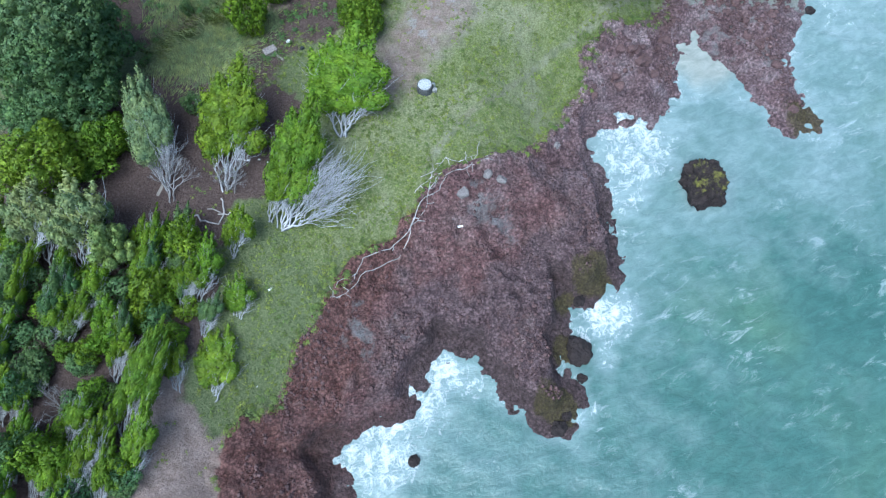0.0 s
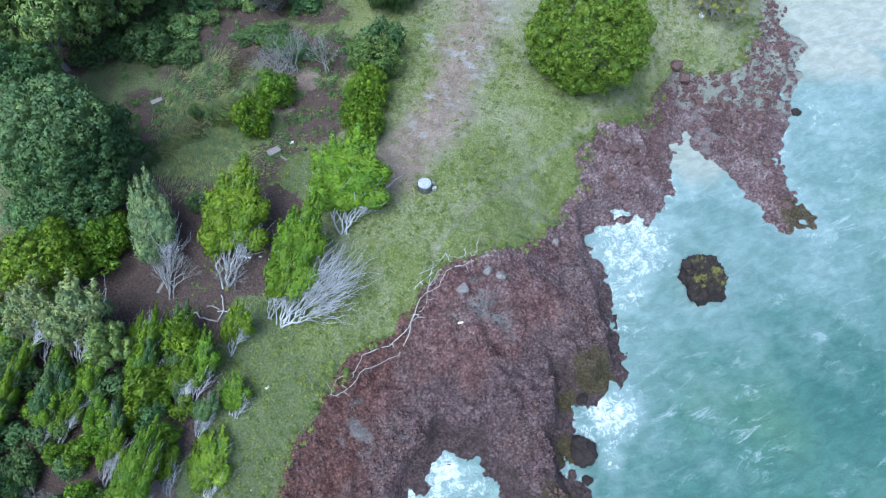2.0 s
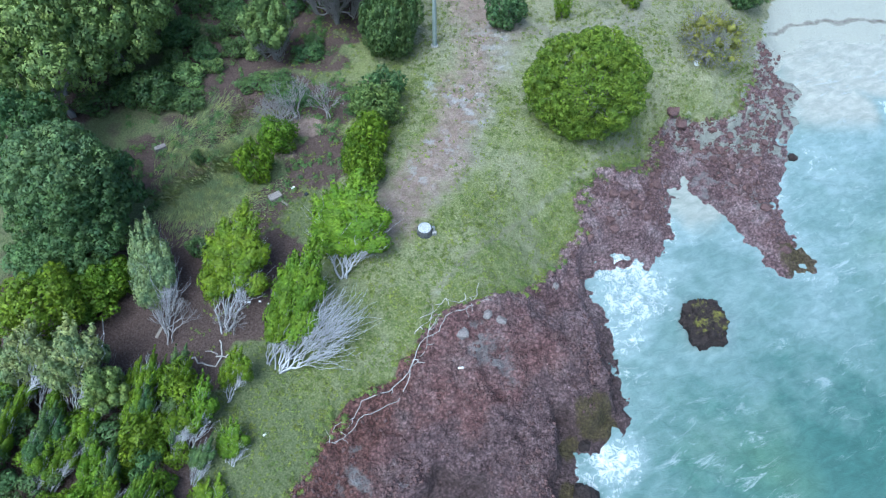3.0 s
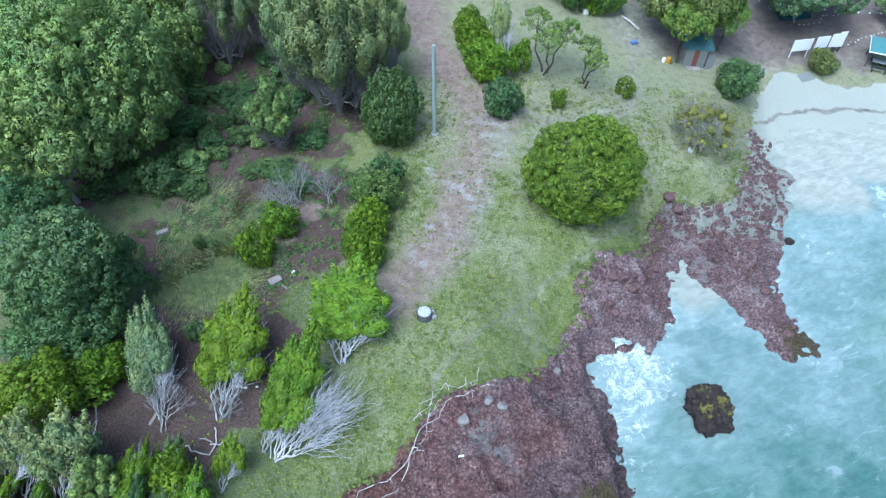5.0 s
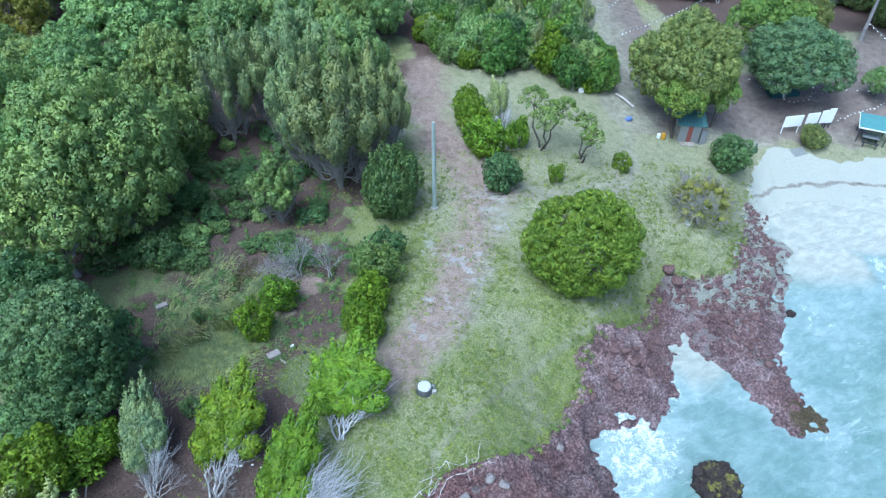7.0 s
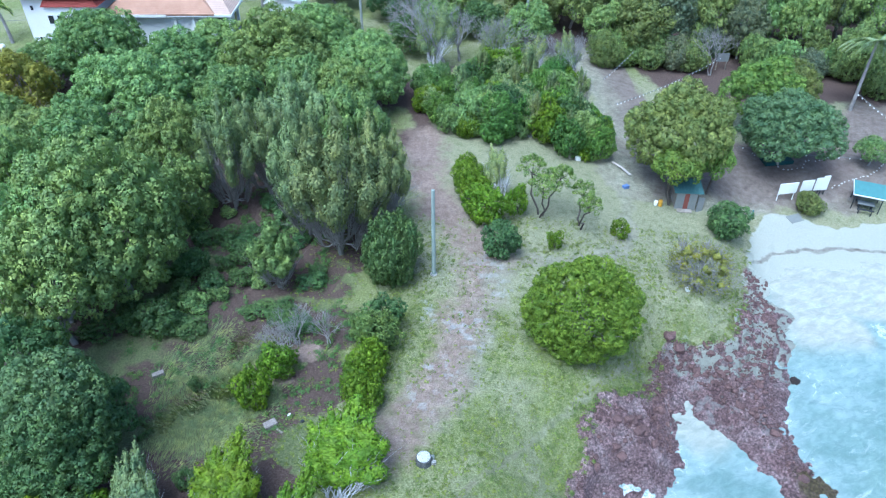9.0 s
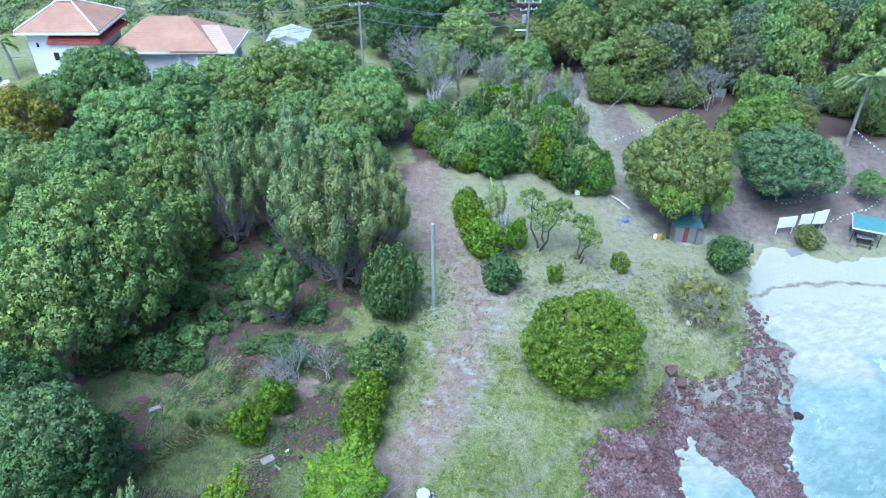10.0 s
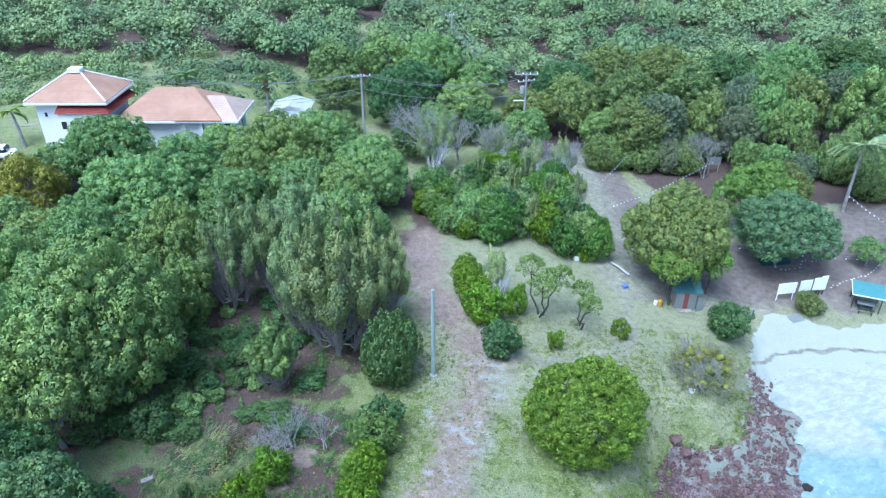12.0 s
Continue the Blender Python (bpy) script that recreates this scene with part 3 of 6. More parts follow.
def sea_shape(x, y):
    s = -signed(x, y, LAND)
    surge = 0.34 * ss(1.8, 0.1, s + 0.8 * fbm(x / 1.1, y / 1.1, 3)) + 0.28 * ss(14, 1, s)
    for cx, cy, r, power in SURGE_SPOTS:
        surge = np.maximum(surge, power * ss(1.25 * r, 0.25 * r, np.hypot(x - cx, y - cy) + 0.8 * fbm(x / 1.4, y / 1.4, 3)))
    near = ss(200, 60, np.hypot(x, y))
    shallow = ss(25, 29, x) * ss(37, 40, y) * ss(7.2, 5.6, s + 1.4 * fbm(x / 4, y / 4, 3))
    shallow = np.maximum(shallow, 0.8 * ss(3.4, 1.6, np.hypot(x - 17.8, (y - 32.0) * 0.8) + 0.5 * fbm(x, y, 3)))
    front = ss(25, 28, x) * ss(34, 38, y) * ss(3.6, 0.6, np.abs(s - 8.6 + 1.4 * fbm(x / 4, y / 4, 3)))
    surge = np.maximum(surge * (1 - 0.85 * shallow), 0.85 * front)
    z = near * (0.14 * fbm(x / 3.2 + 0.35 * y, y / 2.0, 3) + 0.10 * surge * fbm(x / 0.7, y / 0.7, 3)) - 0.02
    return z, {"shallow": shallow, "surge": np.clip(surge, 0, 1), "pale_north": ss(10, 24, y)}


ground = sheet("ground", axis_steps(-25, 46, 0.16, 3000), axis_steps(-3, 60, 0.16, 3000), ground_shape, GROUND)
tagged(ground, "red-brown rock shelf, grassy headland, dirt tracks and pale beach", "ground", kind="structure")
water = sheet("water", axis_steps(-12, 60, 0.35, 3000), axis_steps(-8, 52, 0.35, 3000), sea_shape, SEA)
tagged(water, "choppy grey-teal sea with white foam along the rocks", "sea", kind="structure")


# ---- plants ----
def turned_to(axes):
    """Two sides square to each axis."""
    side = np.cross(axes, np.where(np.abs(axes[:, 2:]) < 0.8, (0.0, 0.0, 1.0), (1.0, 0.0, 0.0)))
    side /= np.linalg.norm(side, axis=1)[:, None] + 1e-9
    return side, np.cross(axes, side)


def leaves(centres, axes, across, along, away, density, size, rng, under=-0.25, most=400):
    """Pointed leaves over clumps that are across wide and along long, on the side that looks away from the plant. Returns places, three-cornered faces and normals."""
    centres, axes, across, along, away = (np.asarray(v, np.float32) for v in (centres, axes, across, along, away))
    side, other = turned_to(axes)
    area = 4 * math.pi * across * (0.4 * across + 0.6 * along)
    counts = np.clip(density * area, 2, most).astype(int)
    idx = np.repeat(np.arange(len(centres)), counts)
    d = rng.normal(0, 1, (len(idx), 3))
    d /= np.linalg.norm(d, axis=1)[:, None]
    wide, long = across[idx][:, None], along[idx][:, None]
    out = side[idx] * d[:, :1] / wide + other[idx] * d[:, 1:2] / wide + axes[idx] * d[:, 2:] / long
    out /= np.linalg.norm(out, axis=1)[:, None]
    pos = centres[idx] + (side[idx] * d[:, :1] * wide + other[idx] * d[:, 1:2] * wide + axes[idx] * d[:, 2:] * long) * rng.uniform(0.72, 1.1, (len(idx), 1))
    keep = (out * away[idx]).sum(1) > under + rng.uniform(-0.3, 0.1, len(idx))
    # what lies deep inside a neighbouring clump is never seen
    bounds, reach = np.searchsorted(idx, np.arange(len(centres) + 1)), np.maximum(across, along)
    for n in range(len(centres)):
        a, b = bounds[n], bounds[n + 1]
        near = np.flatnonzero(((centres - centres[n]) ** 2).sum(1) < (1.1 * reach[n] + 0.72 * reach) ** 2)
        p = pos[a:b, None] - centres[None, near]
        q = (p * axes[near]).sum(-1)
        inner = ((p * p).sum(-1) - q * q) / across[near] ** 2 + (q / along[near]) ** 2 < 0.5
        keep[a:b] &= ~inner.any(1)
    idx, out, pos = idx[keep], out[keep], pos[keep]
    total = len(idx)
    face = out + rng.normal(0, 0.42, (total, 3)) + (0, 0, 0.3)
    face /= np.linalg.norm(face, axis=1)[:, None]
    flat = np.cross(face, rng.normal(0, 1, (total, 3)))
    flat /= np.linalg.norm(flat, axis=1)[:, None] + 1e-9
    tip = np.cross(face, flat)
    span = (size * rng.uniform(0.6, 1.3, total))[:, None]
    tri = np.stack([pos - tip * span * 0.4 - flat * span * 0.36, pos - tip * span * 0.4 + flat * span * 0.36, pos + tip * span * 0.6 - face * span * 0.1], 1)
    shade = 0.95 * out + 0.35 * face
    shade /= np.linalg.norm(shade, axis=1)[:, None]
    under_side = (np.cross(tri[:, 1] - tri[:, 0], tri[:, 2] - tri[:, 0]) * shade).sum(1) < 0
    tri[under_side] = tri[under_side][:, ::-1]
    return tri.reshape(-1, 3), np.arange(total * 3).reshape(-1, 3), np.repeat(shade, 3, 0)


def tufts(centres, spans, rng, round_=10, high=6, rough=0.2, fuzz=0.22):
    """Closed lumpy bodies of massed leaves, one round each centre. Returns places, three-cornered faces and normals."""
    a, b = np.meshgrid(np.arange(round_) * 2 * math.pi / round_, np.linspace(-1.0, 1.0, high + 1))
    d = np.stack([np.cos(a) * np.sqrt(np.clip(1 - b * b, 0, 1)), np.sin(a) * np.sqrt(np.clip(1 - b * b, 0, 1)), b], -1).reshape(-1, 3)
    n = len(centres)
    wave = rng.normal(0, 2.6, (n, 3, 3))
    k = 1 + rough * np.sin(np.einsum("nij,pj->npi", wave, d) + rng.uniform(0, 6.28, (n, 1, 3))).mean(-1)
    k = k * rng.uniform(1 - 0.55 * rough, 1 + 0.55 * rough, k.shape)
    verts = np.asarray(centres)[:, None] + d[None] * np.asarray(spans)[:, None] * k[..., None]
    quads = np.array([(v * round_ + h, v * round_ + (h + 1) % round_, (v + 1) * round_ + (h + 1) % round_, (v + 1) * round_ + h) for v in range(high) for h in range(round_)])
    one = np.concatenate([quads[:, :3], quads[:, [0, 2, 3]]])
    faces = one[None] + (np.arange(n) * len(d))[:, None, None]
    shade = d / np.asarray(spans)[:, None] * np.asarray(spans).mean()
    shade = shade / np.linalg.norm(shade, axis=-1, keepdims=True) + rng.normal(0, fuzz, verts.shape)
    shade = shade / np.linalg.norm(shade, axis=-1, keepdims=True)
    return verts.reshape(-1, 3), faces.reshape(-1, 3), shade.reshape(-1, 3)


def joined(*pieces):
    """Places, faces and normals of several pieces as one."""
    verts, faces, shades, count = [], [], [], 0
    for v, f, s in pieces:
        verts.append(v), faces.append(f + count), shades.append(s)
        count += len(v)
    return np.concatenate(verts), np.concatenate(faces), np.concatenate(shades)


def unit(v):
    return v / (np.linalg.norm(v, axis=-1, keepdims=True) + 1e-9)


def sphere_points(n, rng, low=-0.35):
    """Even places on a ball, above the height low."""
    k = np.arange(n) + 0.5
    z = 1 - (1 - low) * k / n
    a = k * 2.399963 + rng.uniform(0, 6.28)
    r = np.sqrt(np.clip(1 - z * z, 0, 1))
    return unit(np.stack([r * np.cos(a), r * np.sin(a), z], 1) + rng.normal(0, 0.09, (n, 3)))


def lumps(d, rng, count=7, depth=0.3):
    """An uneven outline: broad bulges on a ball."""
    v = np.zeros(len(d))
    for _ in range(count):
        w = rng.normal(0, 1, 3)
        w[2] = abs(w[2]) * 0.6
        w /= np.linalg.norm(w)
        v = np.maximum(v, np.exp(5.0 * (d @ w - 1)) * rng.uniform(0.7, 1.0))
    return 1 - depth + depth * v


def round_plant(r, h, lobes, per, small, density, size, seed, clear=0.0, low=-0.3, depth=0.3, bark=None, lobe=0.36, square=0.0, grey=0):
    """A shrub or tree with a domed crown r wide and h high: boughs that each carry many small leafy clumps, with dark gaps between; the crown begins at the height clear."""
    rng = np.random.RandomState(seed)
    d = sphere_points(lobes, rng, low)
    shape = lumps(d, rng, 9 if r > 2.5 else 6, depth)
    rz = (h - clear) / (1 + min(-low, 0.8))
    mid, span = np.array((0, 0, h - rz)), np.array((r, r, rz))
    if square:
        d = unit(np.sign(d) * np.abs(d) ** (1 - square)) * (1 + 0.35 * square)
    reach = lobe * rng.uniform(0.75, 1.2, lobes)
    hubs = mid + d * (shape * (1 - 0.8 * reach))[:, None] * span
    centres, away = [], []
    for n in range(lobes):
        axis = unit(d[n] + (0, 0, 0.7 if clear else 0.4))
        side, other = (v[0] for v in turned_to(axis[None]))
        e = sphere_points(per, rng, -0.2)
        e = e[:, :1] * side + e[:, 1:2] * other + e[:, 2:] * axis
        centres.append(hubs[n] + e * reach[n] * (r, r, 0.55 * r + 0.45 * rz) * rng.uniform(0.72, 1.02, (per, 1)))
        away.append(e + 0.6 * axis + (0, 0, 0.35))
    centres, away = np.concatenate(centres), unit(np.concatenate(away))
    centres[:, 2] = np.maximum(centres[:, 2], 0.4 * small * r)
    across = small * r * rng.uniform(0.55, 1.35, len(centres))
    axes = unit(away + rng.normal(0, 0.3, away.shape))
    body = tufts(hubs, reach[:, None] * np.array((r, r, 0.55 * r + 0.45 * rz)) * 0.42, rng, 8, 5, 0.3)
    verts, faces, shade = joined(body, leaves(centres, axes, across, across * 0.85, away, density, size, rng))
    crown = fast_mesh("crown", verts, faces, LEAF, normals=shade)
    foot = max(0.05, 0.024 * h + 0.01 * r)
    lines = []
    fork = np.array((rng.normal(0, 0.04 * h), rng.normal(0, 0.04 * h), max(clear * 0.85, h * 0.16)))
    stems = 1 if clear > 0 else 3
    for q in range(stems):
        b = np.array((rng.normal(0, 0.12), rng.normal(0, 0.12), -0.35)) if stems > 1 else np.array((0, 0, -0.35))
        lines.append(bent(b, fork + rng.normal(0, 0.1, 3) * (stems > 1), foot, foot * 0.75, rng, 4, 0.06))
    for q in range(lobes):
        lines.append(bent(fork, hubs[q], foot * 0.4, foot * 0.08, rng, 4, 0.10))
    # bare twigs that stand out of the crown
    for q in range(grey):
        n = rng.randint(lobes)
        way = unit(d[n] + rng.normal(0, 0.5, 3) + (0, 0, 0.3))
        lines.append(bent(hubs[n], hubs[n] + way * reach[n] * r * rng.uniform(0.9, 1.35), 0.03, 0.01, rng, 4, 0.1))
    return tubes("trunk", lines, bark or DARK_BARK, 4), crown


def plumes(feet, tips, fat, start, rng, steps=5, taper=0.55, sway=0.025):
    """Chains of clumps along limbs, each one widening from its start and closing to a point. Returns places, axes and radii."""
    u = np.linspace(0.06, 0.97, steps)
    k = start[:, None] + (1 - start[:, None]) * u
    long = np.linalg.norm(tips - feet, axis=1)
    centres = feet[:, None] + (tips - feet)[:, None] * k[..., None] + rng.normal(0, 1, (len(feet), steps, 3)) * (sway * long)[:, None, None] * 0.5
    across = fat[:, None] * (0.55 + 0.75 * np.sin(math.pi * np.clip(u * 0.8 + 0.12, 0, 1))) * rng.uniform(0.8, 1.2, k.shape)
    across[:, -1] *= taper
    axes = np.repeat(unit(tips - feet)[:, None], steps, 1)
    gap = (long * (1 - start) / steps)[:, None] * np.ones_like(across)
    return centres.reshape(-1, 3), axes.reshape(-1, 3), across.ravel(), np.maximum(0.95 * gap, across).ravel()


def swept_plant(long, wide, h, limbs, density, size, seed, bare=0.4, cover=1.0):
    """A wind-swept tree: its stems fan out from the foot downwind (+y), bare and bleached below and to windward, with upright leafy plumes on the lee."""
    rng = np.random.RandomState(seed)
    v = np.linspace(-1, 1, limbs) + rng.normal(0, 0.12, limbs)
    u = np.clip(1.0 - 0.30 * np.abs(v) ** 1.6 - rng.uniform(0, 0.36, limbs), 0.45, 1.0)
    tips = np.stack([wide * v * (0.55 + 0.45 * u), long * u, h * (0.32 + 0.68 * np.sin(u * 1.75)) * (1 - 0.28 * v * v) * rng.uniform(0.85, 1.05, limbs)], 1)
    knees = np.stack([0.42 * tips[:, 0], 0.34 * tips[:, 1], 0.30 * h + 0 * u], 1) + rng.normal(0, 0.05 * wide, (limbs, 3))
    start = np.clip(rng.normal(bare, 0.10, limbs) + 0.40 * ss(0.25, 0.8, v), 0.05, 0.85)
    leafy = rng.rand(limbs) < cover * (1 - 0.55 * ss(0.45, 0.9, v))
    leafy[0] = True
    centres, axes, across, along = plumes(knees[leafy], tips[leafy], np.full(leafy.sum(), 0.21 * wide + 0.05), start[leafy], rng, 5)
    away = unit(np.stack([0.5 * centres[:, 0] / wide, -0.25 + 0 * across, 0.9 + 0 * across], 1))
    body = tufts(centres, np.stack([across, along, across], 1) * 0.62, rng, 6, 4, 0.3)
    crown = joined(leaves(centres, axes, across, along, away, density, size, rng, -0.45), body)
    crown = fast_mesh("crown", crown[0], crown[1], LEAF, normals=crown[2])
    lines, foot = [], 0.016 * h + 0.035
    fan = [np.array((0.18 * wide * k, 0.12 * long, 0.14 * h)) + rng.normal(0, 0.04, 3) for k in (-1.2, -0.3, 0.5, 1.3)]
    for f in fan:
        lines.append(bent((rng.normal(0, 0.08), rng.normal(0, 0.08), -0.25), f, foot, foot * 0.7, rng, 3, 0.10))
    for n in range(limbs):
        a = min(fan, key=lambda f: abs(f[0] - 0.3 * tips[n][0]))
        lines.append(bent(a, knees[n], foot * 0.34, foot * 0.2, rng, 3, 0.16))
        lines.append(bent(knees[n], knees[n] + (tips[n] - knees[n]) * 0.9, foot * 0.19, 0.009, rng, 4, 0.10))
        for _ in range(13 if v[n] > 0.1 else 8):
            k0, k1 = rng.uniform(0.0, 0.45), rng.uniform(0.6, 0.98)
            p, q = knees[n] + (tips[n] - knees[n]) * k0, knees[n] + (tips[n] - knees[n]) * k1 + rng.normal(0, 1, 3) * (0.24 * wide, 0.05 * long, 0.06 * h)
            lines.append(bent(p, q, 0.012, 0.006, rng, 4, 0.13))
    return tubes("trunk", lines, PALE_BARK, 3), crown


def flame_plant(r, h, flames, density, size, seed, thin=0.0):
    """A tall tree of upright, flame-shaped leafy plumes over fans of fine grey twigs."""
    rng = np.random.RandomState(seed)
    n = np.arange(flames)
    rho, a = np.sqrt((n + 0.5) / flames), n * 2.399963 + rng.uniform(-0.3, 0.3, flames)
    x, y = 0.88 * r * rho * np.cos(a), 0.88 * r * rho * np.sin(a)
    top = h * (1 - 0.36 * rho**2.2) * rng.uniform(0.78, 1.06, flames)
    tips = np.stack([x * 1.08, y * 1.08, top], 1)
    knees = np.stack([0.52 * x, 0.52 * y, top * (0.30 - 0.16 * rho**2)], 1)
    start = np.where(rho < 0.7, rng.uniform(0.3, 0.5, flames), rng.uniform(0.42, 0.68, flames))
    fat = np.full(flames, 0.165 * r) * rng.uniform(0.75, 1.25, flames)
    leafy = rng.rand(flames) > thin
    centres, axes, across, along = plumes(knees[leafy], tips[leafy], fat[leafy], start[leafy], rng, 6)
    away = unit(np.stack([0.5 * centres[:, 0] / r, 0.5 * centres[:, 1] / r, 0.5 + 0 * across], 1))
    body = tufts(centres, np.stack([across, across, along], 1) * 0.60, rng, 6, 5, 0.3)
    verts, faces, shade = joined(leaves(centres, axes, across, along, away, density * (1 - 0.5 * thin), size, rng, -0.9), body)
    foot = 0.02 * h + 0.05
    lines = [bent((0, 0, -0.35), (0, 0, 0.16 * h), foot, foot * 0.7, rng, 4, 0.05)]
    for q in range(flames):
        lines.append(bent((0.1 * x[q], 0.1 * y[q], 0.1 * h), knees[q], foot * 0.34, foot * 0.16, rng, 4, 0.08))
        for _ in range(20 if rho[q] > 0.55 else 6):
            k = rng.uniform(0.35, 0.9)
            end = knees[q] + (tips[q] - knees[q]) * k + rng.normal(0, 0.8, 3) * fat[q] * (1, 1, 0.3) + unit(np.array((x[q], y[q], 0.0))) * fat[q] * 0.9
            lines.append(bent(knees[q] + rng.normal(0, 0.06, 3), end, foot * 0.075, foot * 0.035, rng, 4, 0.06))
    return tubes("trunk", lines, BARK, 3), fast_mesh("crown", verts, faces, LEAF, normals=shade)


def crooked_plant(r, h, stems, seed):
    """A small tree of leaning, crooked stems, each with a flat-topped tuft of leaves at its end."""
    rng = np.random.RandomState(seed)
    lines, centres = [], []
    for q in range(stems):
        a = 6.283 * q / stems + rng.uniform(-0.5, 0.5)
        tip = np.array((0.62 * r * math.cos(a), 0.62 * r * math.sin(a), h * rng.uniform(0.78, 0.9)))
        lines.append(bent((0.2 * math.cos(a), 0.2 * math.sin(a), -0.25), tip, 0.10, 0.05, rng, 6, 0.10))
        d = sphere_points(16, rng, -0.1)
        tuft = tip + d * (0.5 * r, 0.5 * r, 0.24 * h) * rng.uniform(0.7, 1.05, (16, 1))
        centres += list(tuft)
        for p in tuft[::2]:
            lines.append(bent(tip * (0.8, 0.8, 0.85), p, 0.035, 0.012, rng, 3, 0.12))
    centres = np.array(centres)
    across = 0.17 * r * rng.uniform(0.7, 1.25, len(centres))
    up = unit(np.column_stack([centres[:, :2] / r, np.full(len(centres), 0.9)]))
    verts, faces, shade = leaves(centres, up, across, across * 0.8, up, 75, 0.14, rng, -0.5)
    return tubes("trunk", lines, DARK_BARK, 5), fast_mesh("crown", verts, faces, LEAF, normals=shade)


def dead_plant(long, wide, h, seed):
    """A leafless grey tree of crooked, forking limbs."""
    rng = np.random.RandomState(seed)
    lines, foot = [], 0.012 * h + 0.03

    def fork(a, way, length, r, depth):
        b = a + way * length
        lines.append(bent(a, b, r, r * 0.62, rng, 4, 0.09))
        if depth:
            for _ in range(3 if depth > 1 else 4):
                w = way + rng.normal(0, 0.42, 3) * np.array((1.0 + wide / h, 1, 0.7)) + (0, 0.12 * long / h, 0.12)
                fork(b, w / np.linalg.norm(w), length * rng.uniform(0.6, 0.85), r * 0.55, depth - 1)

    for q in range(3):
        w = np.array((rng.normal(0, 0.5) * wide / h, 0.5 * long / h + rng.normal(0, 0.15), 1.0))
        fork(np.array((rng.normal(0, 0.1), rng.normal(0, 0.1), -0.3)), w / np.linalg.norm(w), h * 0.34, foot, 4)
    return tubes("trunk", lines, BARK, 3), None


PLANT_KINDS = {}


def plant(key, make, name, label, category, x, y, scale, turn=0.0, colour=(0.08, 0.14, 0.03), group="", sink=0.0):
    """Sets a plant of a kind into the ground; those of one kind share their meshes."""
    m = Matrix.Translation(at(x, y, -sink)) @ pose(0, 0, 0, 0, 0, turn) @ Matrix.Diagonal((*scale, 1))
    if key not in PLANT_KINDS:
        trunk, crown = make()
        root = thing(name, Matrix.Identity(4), label, category, group)
        part("trunk", trunk, None, root)
        if crown:
            part("crown", crown, None, root)
        root.matrix_basis = m
        PLANT_KINDS[key] = root
    else:
        old = PLANT_KINDS[key].matrix_basis.copy()
        PLANT_KINDS[key].matrix_basis = Matrix.Identity(4)
        root = copy_thing(PLANT_KINDS[key], Matrix.Identity(4))
        root.matrix_basis = m
        PLANT_KINDS[key].matrix_basis = old
        tagged(root, label, category, group)
    for c in root.children:
        c.color = (*colour, 1)
    return root


dice = random.Random(5)


def tint(colour, amount=0.15):
    k, g = 1 + dice.uniform(-amount, amount), dice.uniform(-amount, amount)
    return (colour[0] * k * (1 + 0.6 * g), colour[1] * k, colour[2] * k * (1 - 0.5 * g))


BRIGHT, MID, DEEP, OLIVE, GREYED = (0.140, 0.228, 0.016), (0.214, 0.310, 0.110), (0.100, 0.172, 0.066), (0.188, 0.242, 0.085), (0.245, 0.310, 0.145)


def tree_round(x, y, r, h, colour, label, name="broadleaf_tree", category="tree", group="", clear=0.22):
    """A round-crowned tree from the nearest of three sizes."""
    size = "large" if r > 4.6 else "medium" if r > 2.9 else "small"
    v = dice.randrange(3)
    r0, h0, lobes, per, small, density, leaf = {"large": (5.6, 9.5, 18, 40, 0.078, 60, 0.195), "medium": (3.8, 8.5, 15, 30, 0.094, 62, 0.185), "small": (2.2, 5.0, 12, 20, 0.125, 70, 0.155)}[size]
    if y > 80:
        size, density, leaf, per, small = size + "_far", density * 0.5, leaf * 1.3, per // 2, small * 1.35
    make = lambda: round_plant(r0, h0, lobes, per, small, density, leaf, 100 + v + 10 * len(size[:5]), h0 * clear, -0.4, 0.42, DARK_BARK if clear > 0.4 else BARK, 0.34)
    k = r / r0
    return plant((name, size, v, clear), make, name, label, category, x, y, (k, k, h / h0), dice.uniform(0, 360), tint(colour), group)


def shrub_round(x, y, r, h, colour, label, name="shrub", category="shrub", group=""):
    """A shrub leafy to the ground."""
    size = "large" if r > 2.4 else "medium" if r > 1.5 else "small"
    v = dice.randrange(3)
    r0, h0, lobes, per, small, density, leaf = {"large": (3.2, 4.6, 20, 24, 0.095, 66, 0.155), "medium": (1.9, 3.2, 13, 15, 0.14, 72, 0.15), "small": (1.15, 2.0, 8, 11, 0.19, 84, 0.13)}[size]
    make = lambda: round_plant(r0, h0, lobes, per, small, density, leaf, 200 + v + 10 * len(size), 0.0, -0.75, 0.46, None, 0.36, 0.0, 14)
    k, u = r / r0, dice.uniform(0.84, 1.2)
    return plant((name, size, v), make, name, label, category, x, y, (k * u, k / u, h / h0), dice.uniform(0, 360), tint(colour), group, 0.15)


def tree_swept(x, y, long, wide, h, turn, colour, label, group="", cover=1.0, bare=0.3):
    size = "large" if h > 4.6 else "medium" if long > 5 else "small"
    v = dice.randrange(3)
    l0, w0, h0, limbs, density, leaf = {"large": (9.5, 3.2, 7.5, 26, 44, 0.19), "medium": (6.5, 1.8, 3.4, 24, 80, 0.165), "small": (3.8, 1.1, 2.2, 13, 95, 0.14)}[size]
    make = lambda: swept_plant(l0, w0, h0, limbs, density, leaf, 300 + v + 10 * len(size), bare, cover)
    return plant(("swept", size, v, cover, bare), make, "windswept_tree", label, "tree", x, y, (wide / w0, long / l0, h / h0), turn, tint(colour), group)


